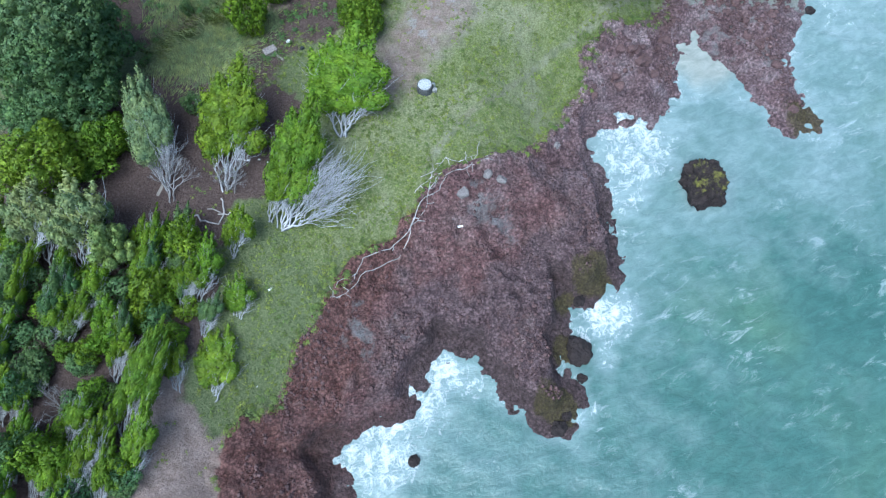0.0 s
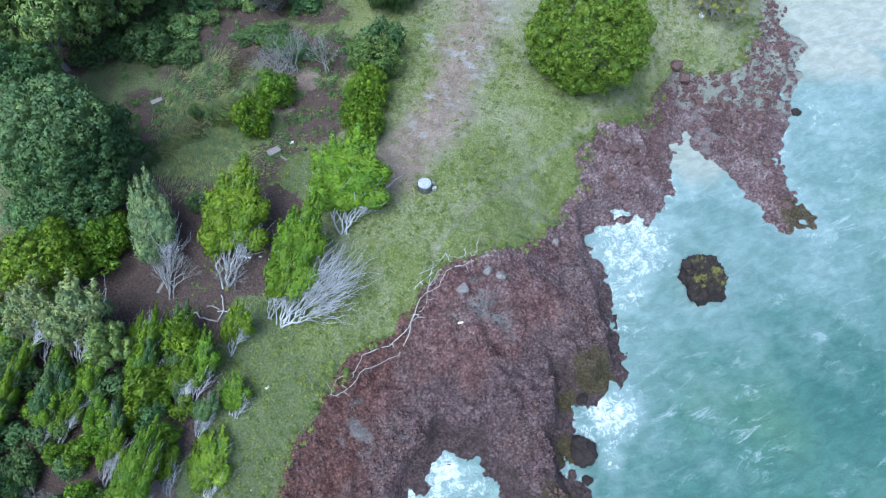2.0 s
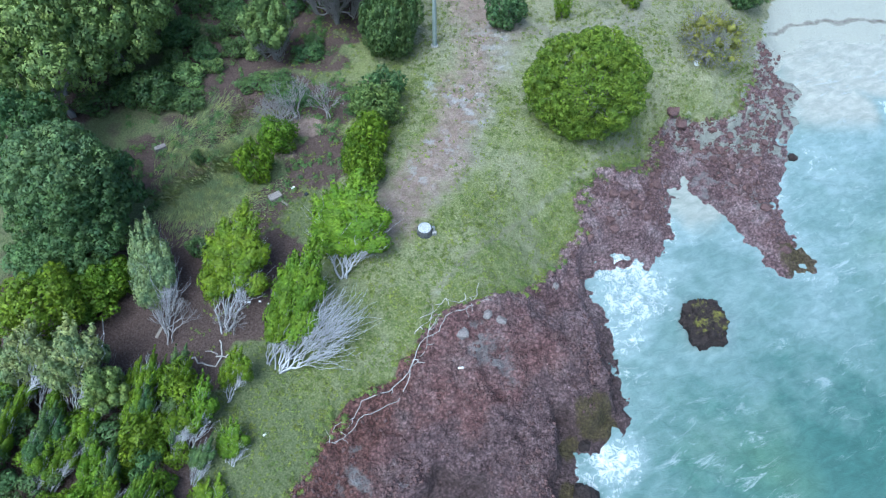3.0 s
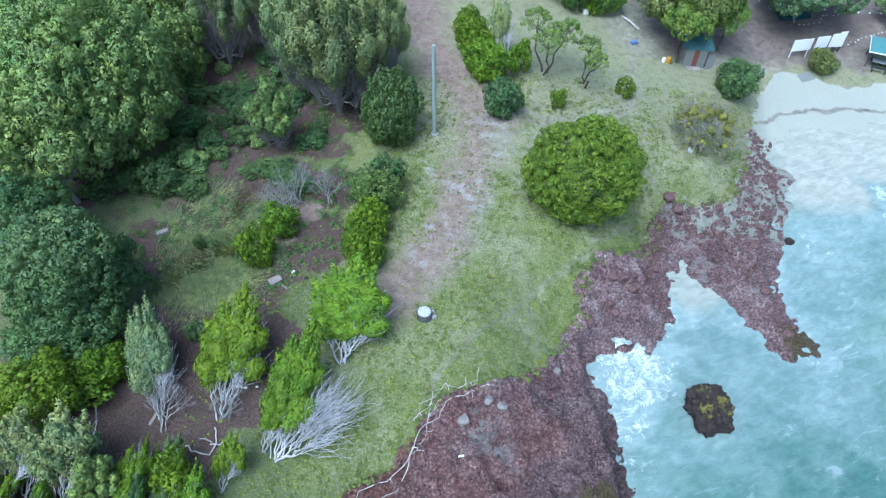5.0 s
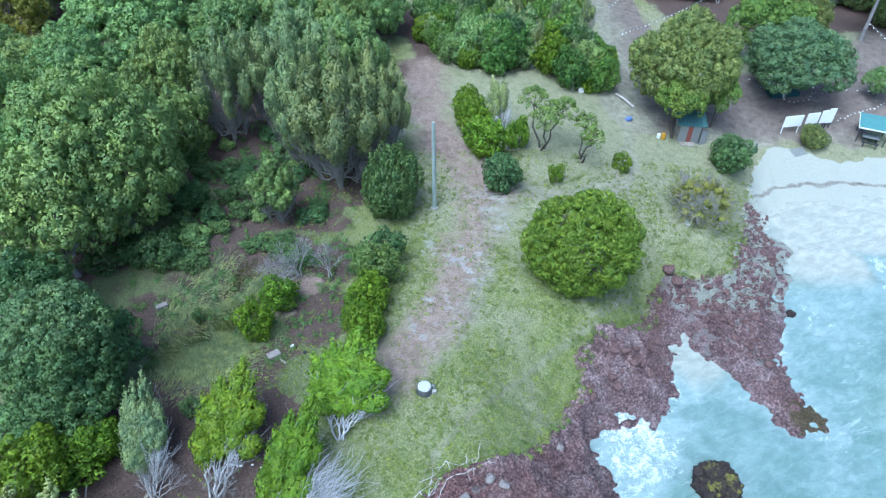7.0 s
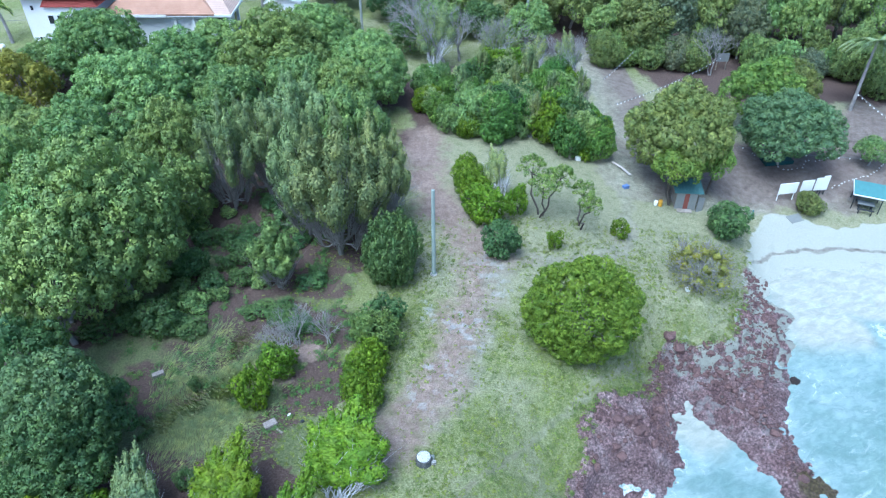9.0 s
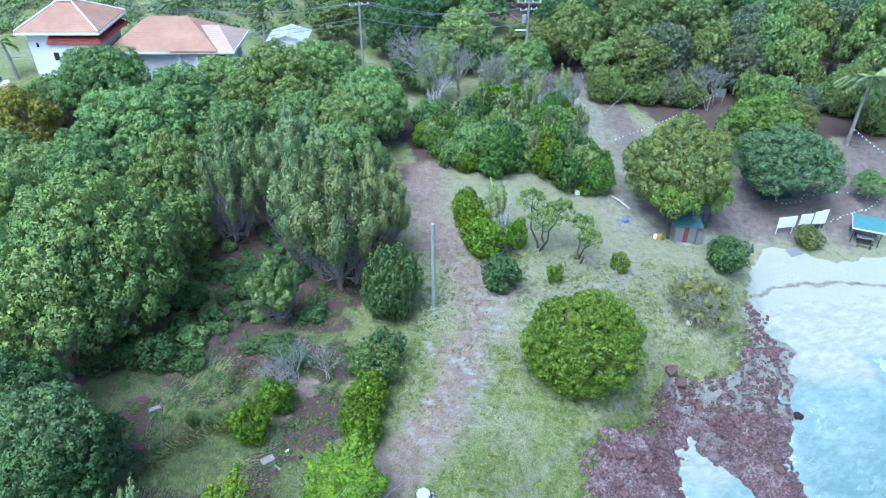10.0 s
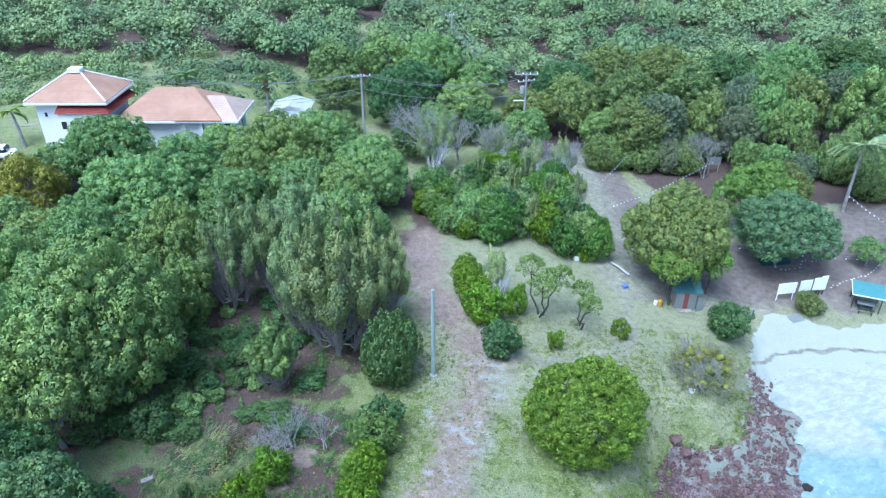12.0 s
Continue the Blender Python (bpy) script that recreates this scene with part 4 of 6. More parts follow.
def tree_flame(x, y, r, h, colour, label, group="", thin=0.0):
    size = "large" if h > 6 else "small"
    v = dice.randrange(3)
    r0, h0, flames, density, leaf = {"large": (3.4, 9.0, 27, 56, 0.19), "small": (1.7, 4.5, 18, 70, 0.155)}[size]
    make = lambda: flame_plant(r0, h0, flames, density, leaf, 500 + v + 10 * len(size), thin)
    return plant(("flame", size, v, thin), make, "upswept_tree", label, "tree", x, y, (r / r0, r / r0, h / h0), dice.uniform(0, 360), tint(colour), group)


BROAD_NEAR = [(-23.1, 39, 6.3, 13), (-25.1, 34.1, 4.4, 11.6), (-28.9, 60.2, 6.1, 9.8), (-35.5, 69.9, 5.3, 9.4), (-20.9, 25, 3.9, 8.8), (-26.1, 36, 3.8, 11.7), (-35.8, 54.2, 4, 7.4), (-22.6, 50.9, 3.5, 10.7)]
BROAD_BACK = [(-24.4, 72.7, 3.9, 7.2), (-17.6, 70.1, 5.6, 10.2), (-14.1, 76.3, 5, 8.6), (-7.5, 70.2, 4.9, 8.6), (-26.7, 68.1, 4.4, 8.3), (-40.8, 69.3, 3.4, 5.9)]
for x, y, r, h in BROAD_NEAR + BROAD_BACK:
    tree_round(x, y, r, h, MID if y > 33 else (0.135, 0.205, 0.085), "tall spreading green tree with a dense clumpy crown", group="woodland trees")
tree_round(-40.2, 62.4, 3.8, 8.6, (0.27, 0.27, 0.05), "yellowing tree with thin rusty leaves beside the house", group="woodland trees")
tree_round(-21.3, 18.2, 2.4, 4.6, BRIGHT, "bright green large-leaved tree at the wood's edge", group="woodland trees")
for x, y, r, h in [(-20.6, 23.4, 3.3, 7.5)]:
    tree_round(x, y, r, h, DEEP, "dark green dense tree at the wood's edge", group="woodland trees")

SHRUBS = [(-18.6, 20.5, 1.6, 3), (-20.2, 19.5, 2.3, 2.6), (-23.8, 22.2, 1, 2.5), (-22.7, 14.4, 0.8, 2.2), (-21.6, 12.1, 1.2, 1.6), (-19, 11.7, 1.4, 2.2), (-17, 11.7, 1.4, 2), (-14.8, 11.5, 1.4, 2.6), (-21.5, 9.4, 1.1, 1.4), (-19.3, 9.8, 1.2, 1.5), (-20, 7.7, 1.2, 1.5), (-16.2, 9.4, 1.1, 2.5), (-20.2, 6.5, 0.9, 2.5), (-18.4, 3.6, 1.3, 3.1), (-13.4, 14.2, 1.3, 3.1), (-17.9, 8.1, 0.9, 1.3), (-19.6, 3.6, 1.1, 3), (-21.7, 10.7, 0.8, 2.4)]
for n, (x, y, r, h) in enumerate(SHRUBS):
    shrub_round(x, y, r, h, BRIGHT if n in (0, 1, 3, 5, 7, 11, 13, 14) else DEEP, "leafy green seaside shrub among bare stems", group="seaside scrub")
SHRUBS_MID = [(-11.9, 29.2, 1.3, 3.7), (9.1, 45.6, 0.8, 2.1), (15, 48.3, 0.9, 2.1), (25, 50.8, 2.3, 3.4), (2.1, 54.8, 1.9, 3.2), (3.6, 49.2, 2.1, 4.0), (4.7, 44.7, 1.9, 3.4), (6.3, 50, 1.2, 3.5), (35.1, 56.1, 1.6, 2.2), (2.6, 52.2, 1.9, 3.4), (-5.0, 29.0, 1.6, 2.9), (-4.8, 31.6, 1.7, 3.4), (-4.7, 34.2, 1.7, 3.8), (-10.9, 31.8, 1.5, 2.7), (-5.6, 30.4, 1.3, 2.6), (-4.2, 36.0, 1.4, 3.6)]
for n, (x, y, r, h) in enumerate(SHRUBS_MID):
    shrub_round(x, y, r, h, (BRIGHT, BRIGHT, BRIGHT, DEEP, BRIGHT, BRIGHT, DEEP, BRIGHT, OLIVE, BRIGHT, BRIGHT, BRIGHT, (0.16, 0.25, 0.08), BRIGHT, BRIGHT, DEEP)[n], "rounded green shrub standing on dry grass", group="shrubs by the track")
plant("dome", lambda: round_plant(3.8, 6.6, 50, 24, 0.072, 110, 0.125, 77, 0.0, -0.8, 0.16, BARK, 0.27, 0.15, 30), "shrub", "large domed yellow-green shrub beside the footpath", "shrub", 9.4, 35, (1.06, 0.98, 1), 0, (0.165, 0.245, 0.030), "", 0.15)
shrub_round(-3.9, 41.9, 2.8, 6.4, DEEP, "tall dark green shrub beside the pole")
plant("half_bare", lambda: round_plant(2.9, 4.0, 18, 14, 0.085, 30, 0.125, 78, 0.0, -0.6, 0.4, BARK, 0.32, 0.0, 320), "shrub", "half-bare grey shrub with yellow leaves above the beach", "shrub", 20, 42.4, (1.05, 1, 1), 0, (0.24, 0.25, 0.06), "", 0.15)
THICKET = [(-3.5, 72.5), (5.1, 76.5), (14.0, 77.5), (17.0, 65.0), (14.8, 60.0), (11.0, 61.5), (6.0, 63.0), (1.2, 64.0), (-2.4, 68.0)]
made = 0
while made < 120:
    x, y, r = dice.uniform(-4, 17.5), dice.uniform(58, 78), dice.uniform(1.0, 2.3)
    if not inside(np.array([x]), np.array([y]), THICKET)[0]:
        continue
    shrub_round(x, y, r, r * dice.uniform(1.7, 2.6), (MID, (0.13, 0.235, 0.05), BRIGHT, GREYED, DEEP, (0.10, 0.19, 0.045))[made % 6], "tangled green shrub in the thicket behind the track", group="thicket")
    made += 1
for x, y, r, h in [(4.8, 66.0, 1.1, 4.6), (7.4, 70.5, 1.2, 5.2), (9.2, 64.5, 1.0, 4.8), (11.6, 69.0, 1.2, 5.4), (2.2, 70.0, 1.1, 5.0), (6.2, 65.0, 0.9, 4.0), (13.6, 66.0, 1.1, 5.0), (15.0, 71.5, 1.2, 5.6), (9.6, 74.5, 1.3, 5.6), (4.0, 74.0, 1.2, 5.4), (12.5, 63.5, 0.9, 4.0)]:
    tree_flame(x, y, r, h, GREYED, "slender half-bare grey tree standing in the thicket", "thicket", 0.45)
CAMP_TREES = [(22.1, 58.6, 5.5, 10.1), (20.9, 54.2, 2.4, 6.3), (25.0, 56.2, 2.1, 6.0), (33.8, 69.3, 4.4, 8.8), (34.2, 62.5, 5.6, 8), (43.3, 62.2, 1.9, 3.4)]
for n, (x, y, r, h) in enumerate(CAMP_TREES):
    tree_round(x, y, r, h, ((0.178, 0.238, 0.082), (0.185, 0.265, 0.055), (0.185, 0.265, 0.055), (0.17, 0.25, 0.055), (0.135, 0.20, 0.095), MID)[n], "dense umbrella-crowned tree over bare trodden earth", group="trees by the beach", clear=0.5 if n in (1, 2) else 0.32)
for n, (x, y, r, h, stems) in enumerate([(8.4, 50.2, 2.4, 4.6, 3), (11.6, 48.9, 1.9, 3.8, 2)]):
    plant(("crooked", n), lambda: crooked_plant(r, h, stems, 610 + n), "small_tree", "small flat-topped tree with crooked bare trunks", "tree", x, y, (1, 1, 1), 20 + 70 * n, (0.165, 0.245, 0.055), "trees by the beach")
BACK_TREES = [(17.6, 97.1, 5, 9.3), (10.7, 87.2, 3.4, 6.8), (44.7, 109.5, 5.9, 8.6), (35.1, 111.8, 5.7, 8.4), (55, 111.1, 6.1, 9), (64.6, 112.7, 6.4, 9.5), (26.2, 110.4, 5.6, 9.4), (-2.1, 110.4, 5.5, 9.2), (-6.4, 94.7, 4.7, 8.8), (-14.5, 96, 3.8, 6.5), (6.5, 106, 4.4, 7.9), (18, 104, 5, 9), (27, 101, 5, 9), (48, 102, 5, 10), (60, 101, 5.5, 10), (68, 96, 5, 10), (3, 96, 4.2, 7.5), (-4, 101, 4.5, 8), (12, 95, 4, 7), (-1, 89, 3.4, 6), (5, 90, 3, 5.5), (-16, 104, 4.5, 8), (-9, 110, 4.5, 8.5), (-4, 84, 3, 5.5), (-13, 83, 3.2, 6)]
for n, (x, y, r, h) in enumerate(BACK_TREES):
    tree_round(x, y, r, h, (OLIVE, MID, DEEP)[n % 3], "olive-green tree at the edge of the woods", group="woodland trees")

FLAG_NEAR = [(-15.2, 17.7, 6, 1.3, 3.4, 14.9), (-12.1, 17.8, 6.6, 1.9, 3.2, -6), (-8.9, 15.5, 6.9, 1.5, 3.2, -14), (-5.9, 21.4, 5.2, 2.4, 3.4, -8), (-8.8, 15.6, 6.6, 2.3, 2.8, -50), (-9.5, 16, 3.9, 0.9, 2.4, -23.9), (-18.8, 12.7, 4.1, 1.6, 4.5, -18.1), (-21.6, 13.3, 3.8, 1.3, 4.5, -30.1), (-12.7, 11.2, 3.6, 0.9, 2.4, -16), (-11.3, 13.9, 2.7, 0.8, 2.4, -23), (-15.4, 3.9, 6.4, 1, 2.4, -18.4), (-14.7, 2.1, 4.3, 0.8, 2, -14.2), (-13.2, 6.7, 3.3, 0.7, 1.8, 6.8), (-11.8, 6.4, 4.3, 1.3, 1.4, -3.9), (-10.7, 10.5, 2.3, 0.9, 1.6, -7.6), (-16.4, 1.8, 3.8, 0.8, 2.4, -9)]
for n, (x, y, long, wide, h, turn) in enumerate(FLAG_NEAR):
    colour = GREYED if n in (0, 6, 7) else BRIGHT
    tree_swept(x, y, long, wide, h, turn, colour, "low windswept tree, leafy on the lee side over bleached bare stems", "windswept trees", 0.08 if n in (4, 15) else 1.0, 0.12 if n in (3, 13, 14) else 0.24)
FLAG_MID = [(-4.5, 48.2, 3.7, 1.7, 5, -6.6), (5, 51.1, 3.6, 1.3, 4.5, 6.8)]
for n, (x, y, long, wide, h, turn) in enumerate(FLAG_MID):
    colour = GREYED
    tree_swept(x, y, long, wide, h, turn, colour, "windswept tree with grey twigs below an upswept green crown", "windswept trees", 0.35, 0.3)
for x, y, long, wide, h, turn in [(6.5, 79.0, 3.2, 2.2, 5.6, 10), (10.0, 77.5, 3.0, 2.0, 4.8, -30), (15.0, 77.5, 3.0, 1.8, 6.2, 20), (13.5, 75.5, 2.6, 1.6, 5.0, -10), (-1.0, 78.0, 4.0, 2.6, 7.4, 0), (7.0, 66.5, 2.0, 1.1, 4.6, 15), (8.8, 64.0, 2.0, 1.0, 4.4, -15)]:
    tree_swept(x, y, long, wide, h, turn, GREYED, "half-bare grey tree with pale upright stems", "windswept trees", 0.35, 0.3)
UPSWEPT = [(-8.2, 44.4, 3.5, 12.4, 0), (-5.4, 47.0, 2.6, 10.6, 0), (-11.0, 47.0, 2.7, 12, 0), (-17.9, 50.2, 2.5, 10.5, 2), (-15.2, 52.5, 2.6, 11, 2), (-8, 55, 3.2, 10.5, 1), (-13, 57.5, 3.2, 10, 0), (-12.4, 40.4, 2.0, 5.6, 1), (-18.2, 14.8, 1.7, 4.8, 0), (-21, 15.2, 1.4, 4, 0), (-16.8, 13.7, 1.3, 3.6, 1)]
for x, y, r, h, c in UPSWEPT:
    tree_flame(x, y, r, h, (GREYED, MID, GREYED)[c], "tall tree of upright leafy tufts over grey twigs", "upswept trees", 0.2 if c == 2 else 0.0)
UPSWEPT_BACK = [(24.8, 87.8, 4.3, 9.4), (28.9, 90.8, 4.4, 9.7), (21.3, 88.6, 3.5, 7.8), (35.4, 90.9, 3.3, 9.9), (41.1, 95.5, 3.5, 10.4), (43.9, 93.4, 3.5, 10.4), (49.2, 93.5, 4, 11.9), (53.3, 93.3, 4, 12.1), (55.8, 89.6, 4.4, 13.2), (36.9, 103.6, 4.6, 9.2), (38.5, 88.5, 3.2, 8.5), (46.5, 90, 3.2, 9.5)]
for n, (x, y, r, h) in enumerate(UPSWEPT_BACK):
    tree_round(x, y, r, h, (OLIVE, (0.15, 0.18, 0.11), MID)[n % 3], "olive-green domed tree at the edge of the woods", group="woodland trees")
for n in range(26):
    x = 21.0 + 1.75 * n + dice.uniform(-0.6, 0.6)
    y = 86.5 + dice.uniform(-1.5, 2.5) - 0.05 * (x - 22)
    if abs(x - 34.8) < 2.6:
        y = 90.0
    shrub_round(x, y, dice.uniform(1.9, 3.2), dice.uniform(3.2, 5.6), (OLIVE, MID, (0.17, 0.20, 0.13))[n % 3], "olive-green shrub below the domed trees", group="shrubs at the wood's edge")
for x, y, r, h in [(52.0, 78.0, 3.2, 6.0), (56.0, 76.0, 3.0, 5.5), (50.5, 82.5, 3.4, 7.5), (47.8, 64.8, 1.6, 2.6), (40.5, 76.0, 3.0, 5.5)]:
    shrub_round(x, y, r, h, OLIVE, "olive-green shrub beside the trodden yard", group="shrubs at the wood's edge")
MORE_TREES = [(-23.1, 26.1, 2.4, 5.9), (-19.6, 25.8, 2.2, 6.1), (-19.6, 22.3, 2.1, 4.5), (-22.4, 21.5, 2, 3.4), (-24.5, 29, 2.8, 7.5), (-32.8, 46.9, 3.1, 9.3), (-28.3, 42.3, 3.6, 9), (-20.6, 47.4, 2.4, 7.6), (-33, 40, 4, 9), (-30, 52, 4, 9.5), (-40, 55, 4.5, 8), (-14, 65, 4.2, 8.5), (-20, 61, 4, 9), (-10, 64, 3.5, 8.5)]
for n, (x, y, r, h) in enumerate(MORE_TREES):
    tree_round(x, y, r, h, DEEP if n < 5 else MID, "leafy green tree crowded among its neighbours", group="woodland trees")
UNDER = [(-19.3, 41.8, 1.6, 2.3), (-19.5, 35.5, 1.5, 2.8), (-19.2, 39, 1.1, 1.7), (-23.4, 34.7, 1.5, 1.8), (-17.5, 35.2, 1.2, 1.3), (-20.9, 35.6, 1.3, 2.4), (-15.9, 30.3, 0.5, 1.2), (-17, 39.7, 1.1, 1.7), (-14.4, 23.2, 0.7, 1.9), (-22.3, 37.1, 1.1, 1.7)]
for x, y, r, h in UNDER:
    shrub_round(x, y, r, h, DEEP, "small dark shrub in the shade of the trees", group="shaded scrub")
for _ in range(44):
    shrub_round(dice.uniform(-25, -9.5), dice.uniform(35, 52), dice.uniform(0.7, 1.4), dice.uniform(0.8, 1.8), dice.choice((DEEP, DEEP, MID)), "small dark shrub in the shade of the trees", group="shaded scrub")
for _ in range(170):
    x, y = dice.uniform(-24, -12.2), dice.uniform(-4, 14)
    if min(math.hypot(x - bx, y - by) / br for bx, by, br in BARE_SPOTS) < 1.2 or x > -12.2 - 0.28 * (8 - y):
        continue
    if dice.random() < 0.34:
        shrub_round(x, y, dice.uniform(0.6, 1.1), dice.uniform(1.0, 2.2), dice.choice((DEEP, DEEP, BRIGHT, BRIGHT)), "leafy green seaside shrub among bare stems", group="seaside scrub")
    else:
        tree_swept(x, y, dice.uniform(2.2, 4.6), dice.uniform(0.45, 0.8), dice.uniform(1.3, 2.4), dice.uniform(-24, -4), dice.choice((BRIGHT, BRIGHT, BRIGHT, DEEP)), "low windswept tree, leafy on the lee side over bleached bare stems", "windswept trees", 0.75, 0.42)
DEAD = [(-11.0, 32.6, 1.0, 1.6, 3.2, 0), (-10.6, 33.2, 1.2, 1.6, 3.0, 50), (-10.0, 34.4, 0.6, 0.9, 3.4, 10), (20.0, 41.2, 2.4, 3.0, 3.6, 10), (21.0, 41.6, 2.0, 2.6, 3.2, -40), (-10.2, 47.0, 1.2, 2.0, 4.0, 0), (6.8, 81.5, 2.4, 2.6, 6.0, 10), (12.2, 79.5, 2.0, 2.2, 5.0, -20), (15.6, 80.0, 1.6, 1.8, 5.5, 30), (2.0, 82.5, 3.0, 3.0, 6.5, 40), (-15, 17, 5.4, 0.9, 3, -5), (-12, 17.8, 1.8, 0.9, 2, -30), (-1, 80.8, 5.5, 5, 9.5, 0), (0.6, 79.6, 4, 4, 8.5, 40), (6, 79.6, 2.1, 2.4, 6.5, -7), (11.1, 79.1, 0.9, 2.6, 5.5, 16), (33.6, 83.7, 3.6, 2.5, 6, -15), (14.9, 78.7, 1.4, 1.1, 6, 158), (-7.9, 34.2, 2.0, 0.7, 3, -3), (-18.6, 6, 1.4, 1.1, 1.8, -8), (-18.6, 3.8, 1, 0.8, 1.8, -28), (-4.5, 49, 1.8, 1.2, 5, -16)]
for n, (x, y, long, wide, h, turn) in enumerate(DEAD):
    plant(("dead", n), lambda: dead_plant(long, wide, h, 400 + n), "dead_tree", "leafless grey tree with brittle crooked branches", "tree", x, y, (1, 1, 1), turn, GREYED, "dead trees")


def far_woods():
    """The woods beyond: uneven crowns of leafy clumps over the rising ground, one joined mesh."""
    rng = np.random.RandomState(31)
    kinds = {}
    for level, (clumps, density, leaf) in {"near": (36, 84, 0.075), "middle": (27, 62, 0.09), "far": (20, 44, 0.105)}.items():
        kinds[level] = []
        for v in range(6):
            d = sphere_points(clumps, rng, -0.05)
            hubs = d * lumps(d, rng, 6, 0.42)[:, None] * 0.74
            body = tufts(hubs * 0.85, np.full((clumps, 3), 0.085) * rng.uniform(0.75, 1.2, (clumps, 1)), rng, 5, 3, 0.4)
            size = rng.uniform(0.13, 0.27, clumps)
            kinds[level].append(joined(body, leaves(hubs, d, size, size * 0.85, unit(d + (0, 0, 0.5)), density, leaf, rng)))
    verts, faces, shades, count = [], [], [], 0
    spots = []
    for low, high, step, level in ((86, 112, 3.5, "middle"), (96, 150, 4.6, "near"), (150, 240, 5.6, "middle"), (240, 640, 11.5, "far")):
        for gy in np.arange(low, high, step):
            for gx in np.arange(-0.63 * gy - 8, 0.63 * gy + 8, step):
                spots.append((gx + rng.uniform(-0.5, 0.5) * step, gy + rng.uniform(-0.5, 0.5) * step, step, level))
    floor = ground_height([p[0] for p in spots], [p[1] for p in spots])
    for (x, y, step, level), z in zip(spots, floor):
        scrub = x < -16 and 92 + 0.05 * x < y < 108
        if scrub != (step == 3.5):
            continue
        if not scrub and (y < 101 + 0.06 * x or (x > 9 and y < 114) or (-14 < x < 12 and y < 112) or (-16 <= x < -5 and y < 111.5)):
            continue
        if scrub and (-26 < x and y < 94) or abs(x + 13) < 7 and 131 < y < 137:
            continue
        r = step * (rng.uniform(0.6, 0.95) if scrub else rng.uniform(0.7, 1.2))
        v, f, shade = kinds[level][rng.randint(6)]
        a = rng.uniform(0, 6.28)
        c, s = math.cos(a), math.sin(a)
        turned, shade = (np.stack([c * w[:, 0] - s * w[:, 1], s * w[:, 0] + c * w[:, 1], w[:, 2]], 1) for w in (v, shade))
        shades.append(shade)
        verts.append(turned * (r, r, r * rng.uniform(0.7, 1.1)) + (x, y, z + (0.0 if scrub else rng.uniform(0.2, 3.2))))
        faces.append(f + count)
        count += len(v)
    return fast_mesh("far_woods", np.concatenate(verts), np.concatenate(faces), WOODS, normals=np.concatenate(shades))


def woods_material():
    n = Nodes("far_foliage")
    # leaf greens with some blue of the distant haze mixed into the colour
    c = n.ramp(n.noise(0.13, 3, 0.6), (0.3, (0.125, 0.175, 0.092)), (0.5, (0.200, 0.268, 0.115)), (0.7, (0.270, 0.335, 0.128)))
    c = n.mix(n.ramp(n.noise(0.022, 3, 0.6), (0.42, 0.75), (0.56, 0.0)), c, n.mix(1.0, c, (0.62, 0.72, 0.70), "MULTIPLY"))
    c = n.mix(n.ramp(n.noise(0.3, 3, 0.6, n.stretch((1, 1, 0.3))), (0.55, 0.0), (0.72, 0.6)), c, (0.15, 0.17, 0.125))
    leaf = n.ramp(n.island(), (0.0, (0.82, 0.85, 0.84)), (0.8, (1.06, 1.05, 1.0)), (1.0, (1.22, 1.15, 1.0)))
    return n.done(n.mix(1.0, c, leaf, "MULTIPLY"), 0.6)


WOODS = woods_material()
tagged(new("far_woods", far_woods()), "dense green woods rising behind the houses", "woods", kind="stuff")


# ---- low growth ----
def sprigs(centres, radii, per, size, lean, rng):
    """Upturned leaves round low sprigs. Returns places, three-cornered faces and normals."""
    idx = np.repeat(np.arange(len(centres)), per)
    d = unit(rng.normal(0, 1, (len(idx), 3)) + (0, 0, 1.2))
    pos = centres[idx] + d * (radii[idx] * rng.uniform(0.4, 1.15, len(idx)))[:, None] * (1, 1, 0.7)
    face = unit(d + rng.normal(0, lean, d.shape) + (0, 0, 0.35))
    flat = unit(np.cross(face, rng.normal(0, 1, d.shape)))
    tip = np.cross(flat, face)
    span = (size * rng.uniform(0.65, 1.25, len(idx)))[:, None]
    tri = np.stack([pos - tip * span * 0.4 - flat * span * 0.33, pos - tip * span * 0.4 + flat * span * 0.33, pos + tip * span * 0.6 - face * span * 0.08], 1)
    down = np.cross(tri[:, 1] - tri[:, 0], tri[:, 2] - tri[:, 0])[:, 2] < 0
    tri[down] = tri[down][:, ::-1]
    return tri.reshape(-1, 3), np.arange(len(tri) * 3).reshape(-1, 3), np.repeat(unit(0.5 * d + 0.5 * face + (0, 0, 0.3)), 3, 0)


def flat_growth(name, label, spots, reach, leaf, per, seed, colour, category="plants", lean=0.35):
    """Low leafy growth: many small clumps on the ground, one joined mesh."""
    rng = np.random.RandomState(seed)
    spots = np.asarray(spots)
    z = ground_shape(spots[:, 0], spots[:, 1])[0]
    centres = np.column_stack([spots, z])
    radii = reach * rng.uniform(0.6, 1.4, len(centres))
    verts, faces, shade = sprigs(centres, radii, per, leaf, lean, rng)
    ob = tagged(new(name, fast_mesh(name, verts, faces, LEAF, normals=shade)), label, category, kind="stuff")
    ob.color = (*colour, 1)
    return ob


def scattered(n, x0, y0, x1, y1, seed, keep):
    rng = np.random.RandomState(seed)
    x, y = rng.uniform(x0, x1, n), rng.uniform(y0, y1, n)
    ok = keep(x, y, rng.rand(n))
    return np.column_stack([x[ok], y[ok]])


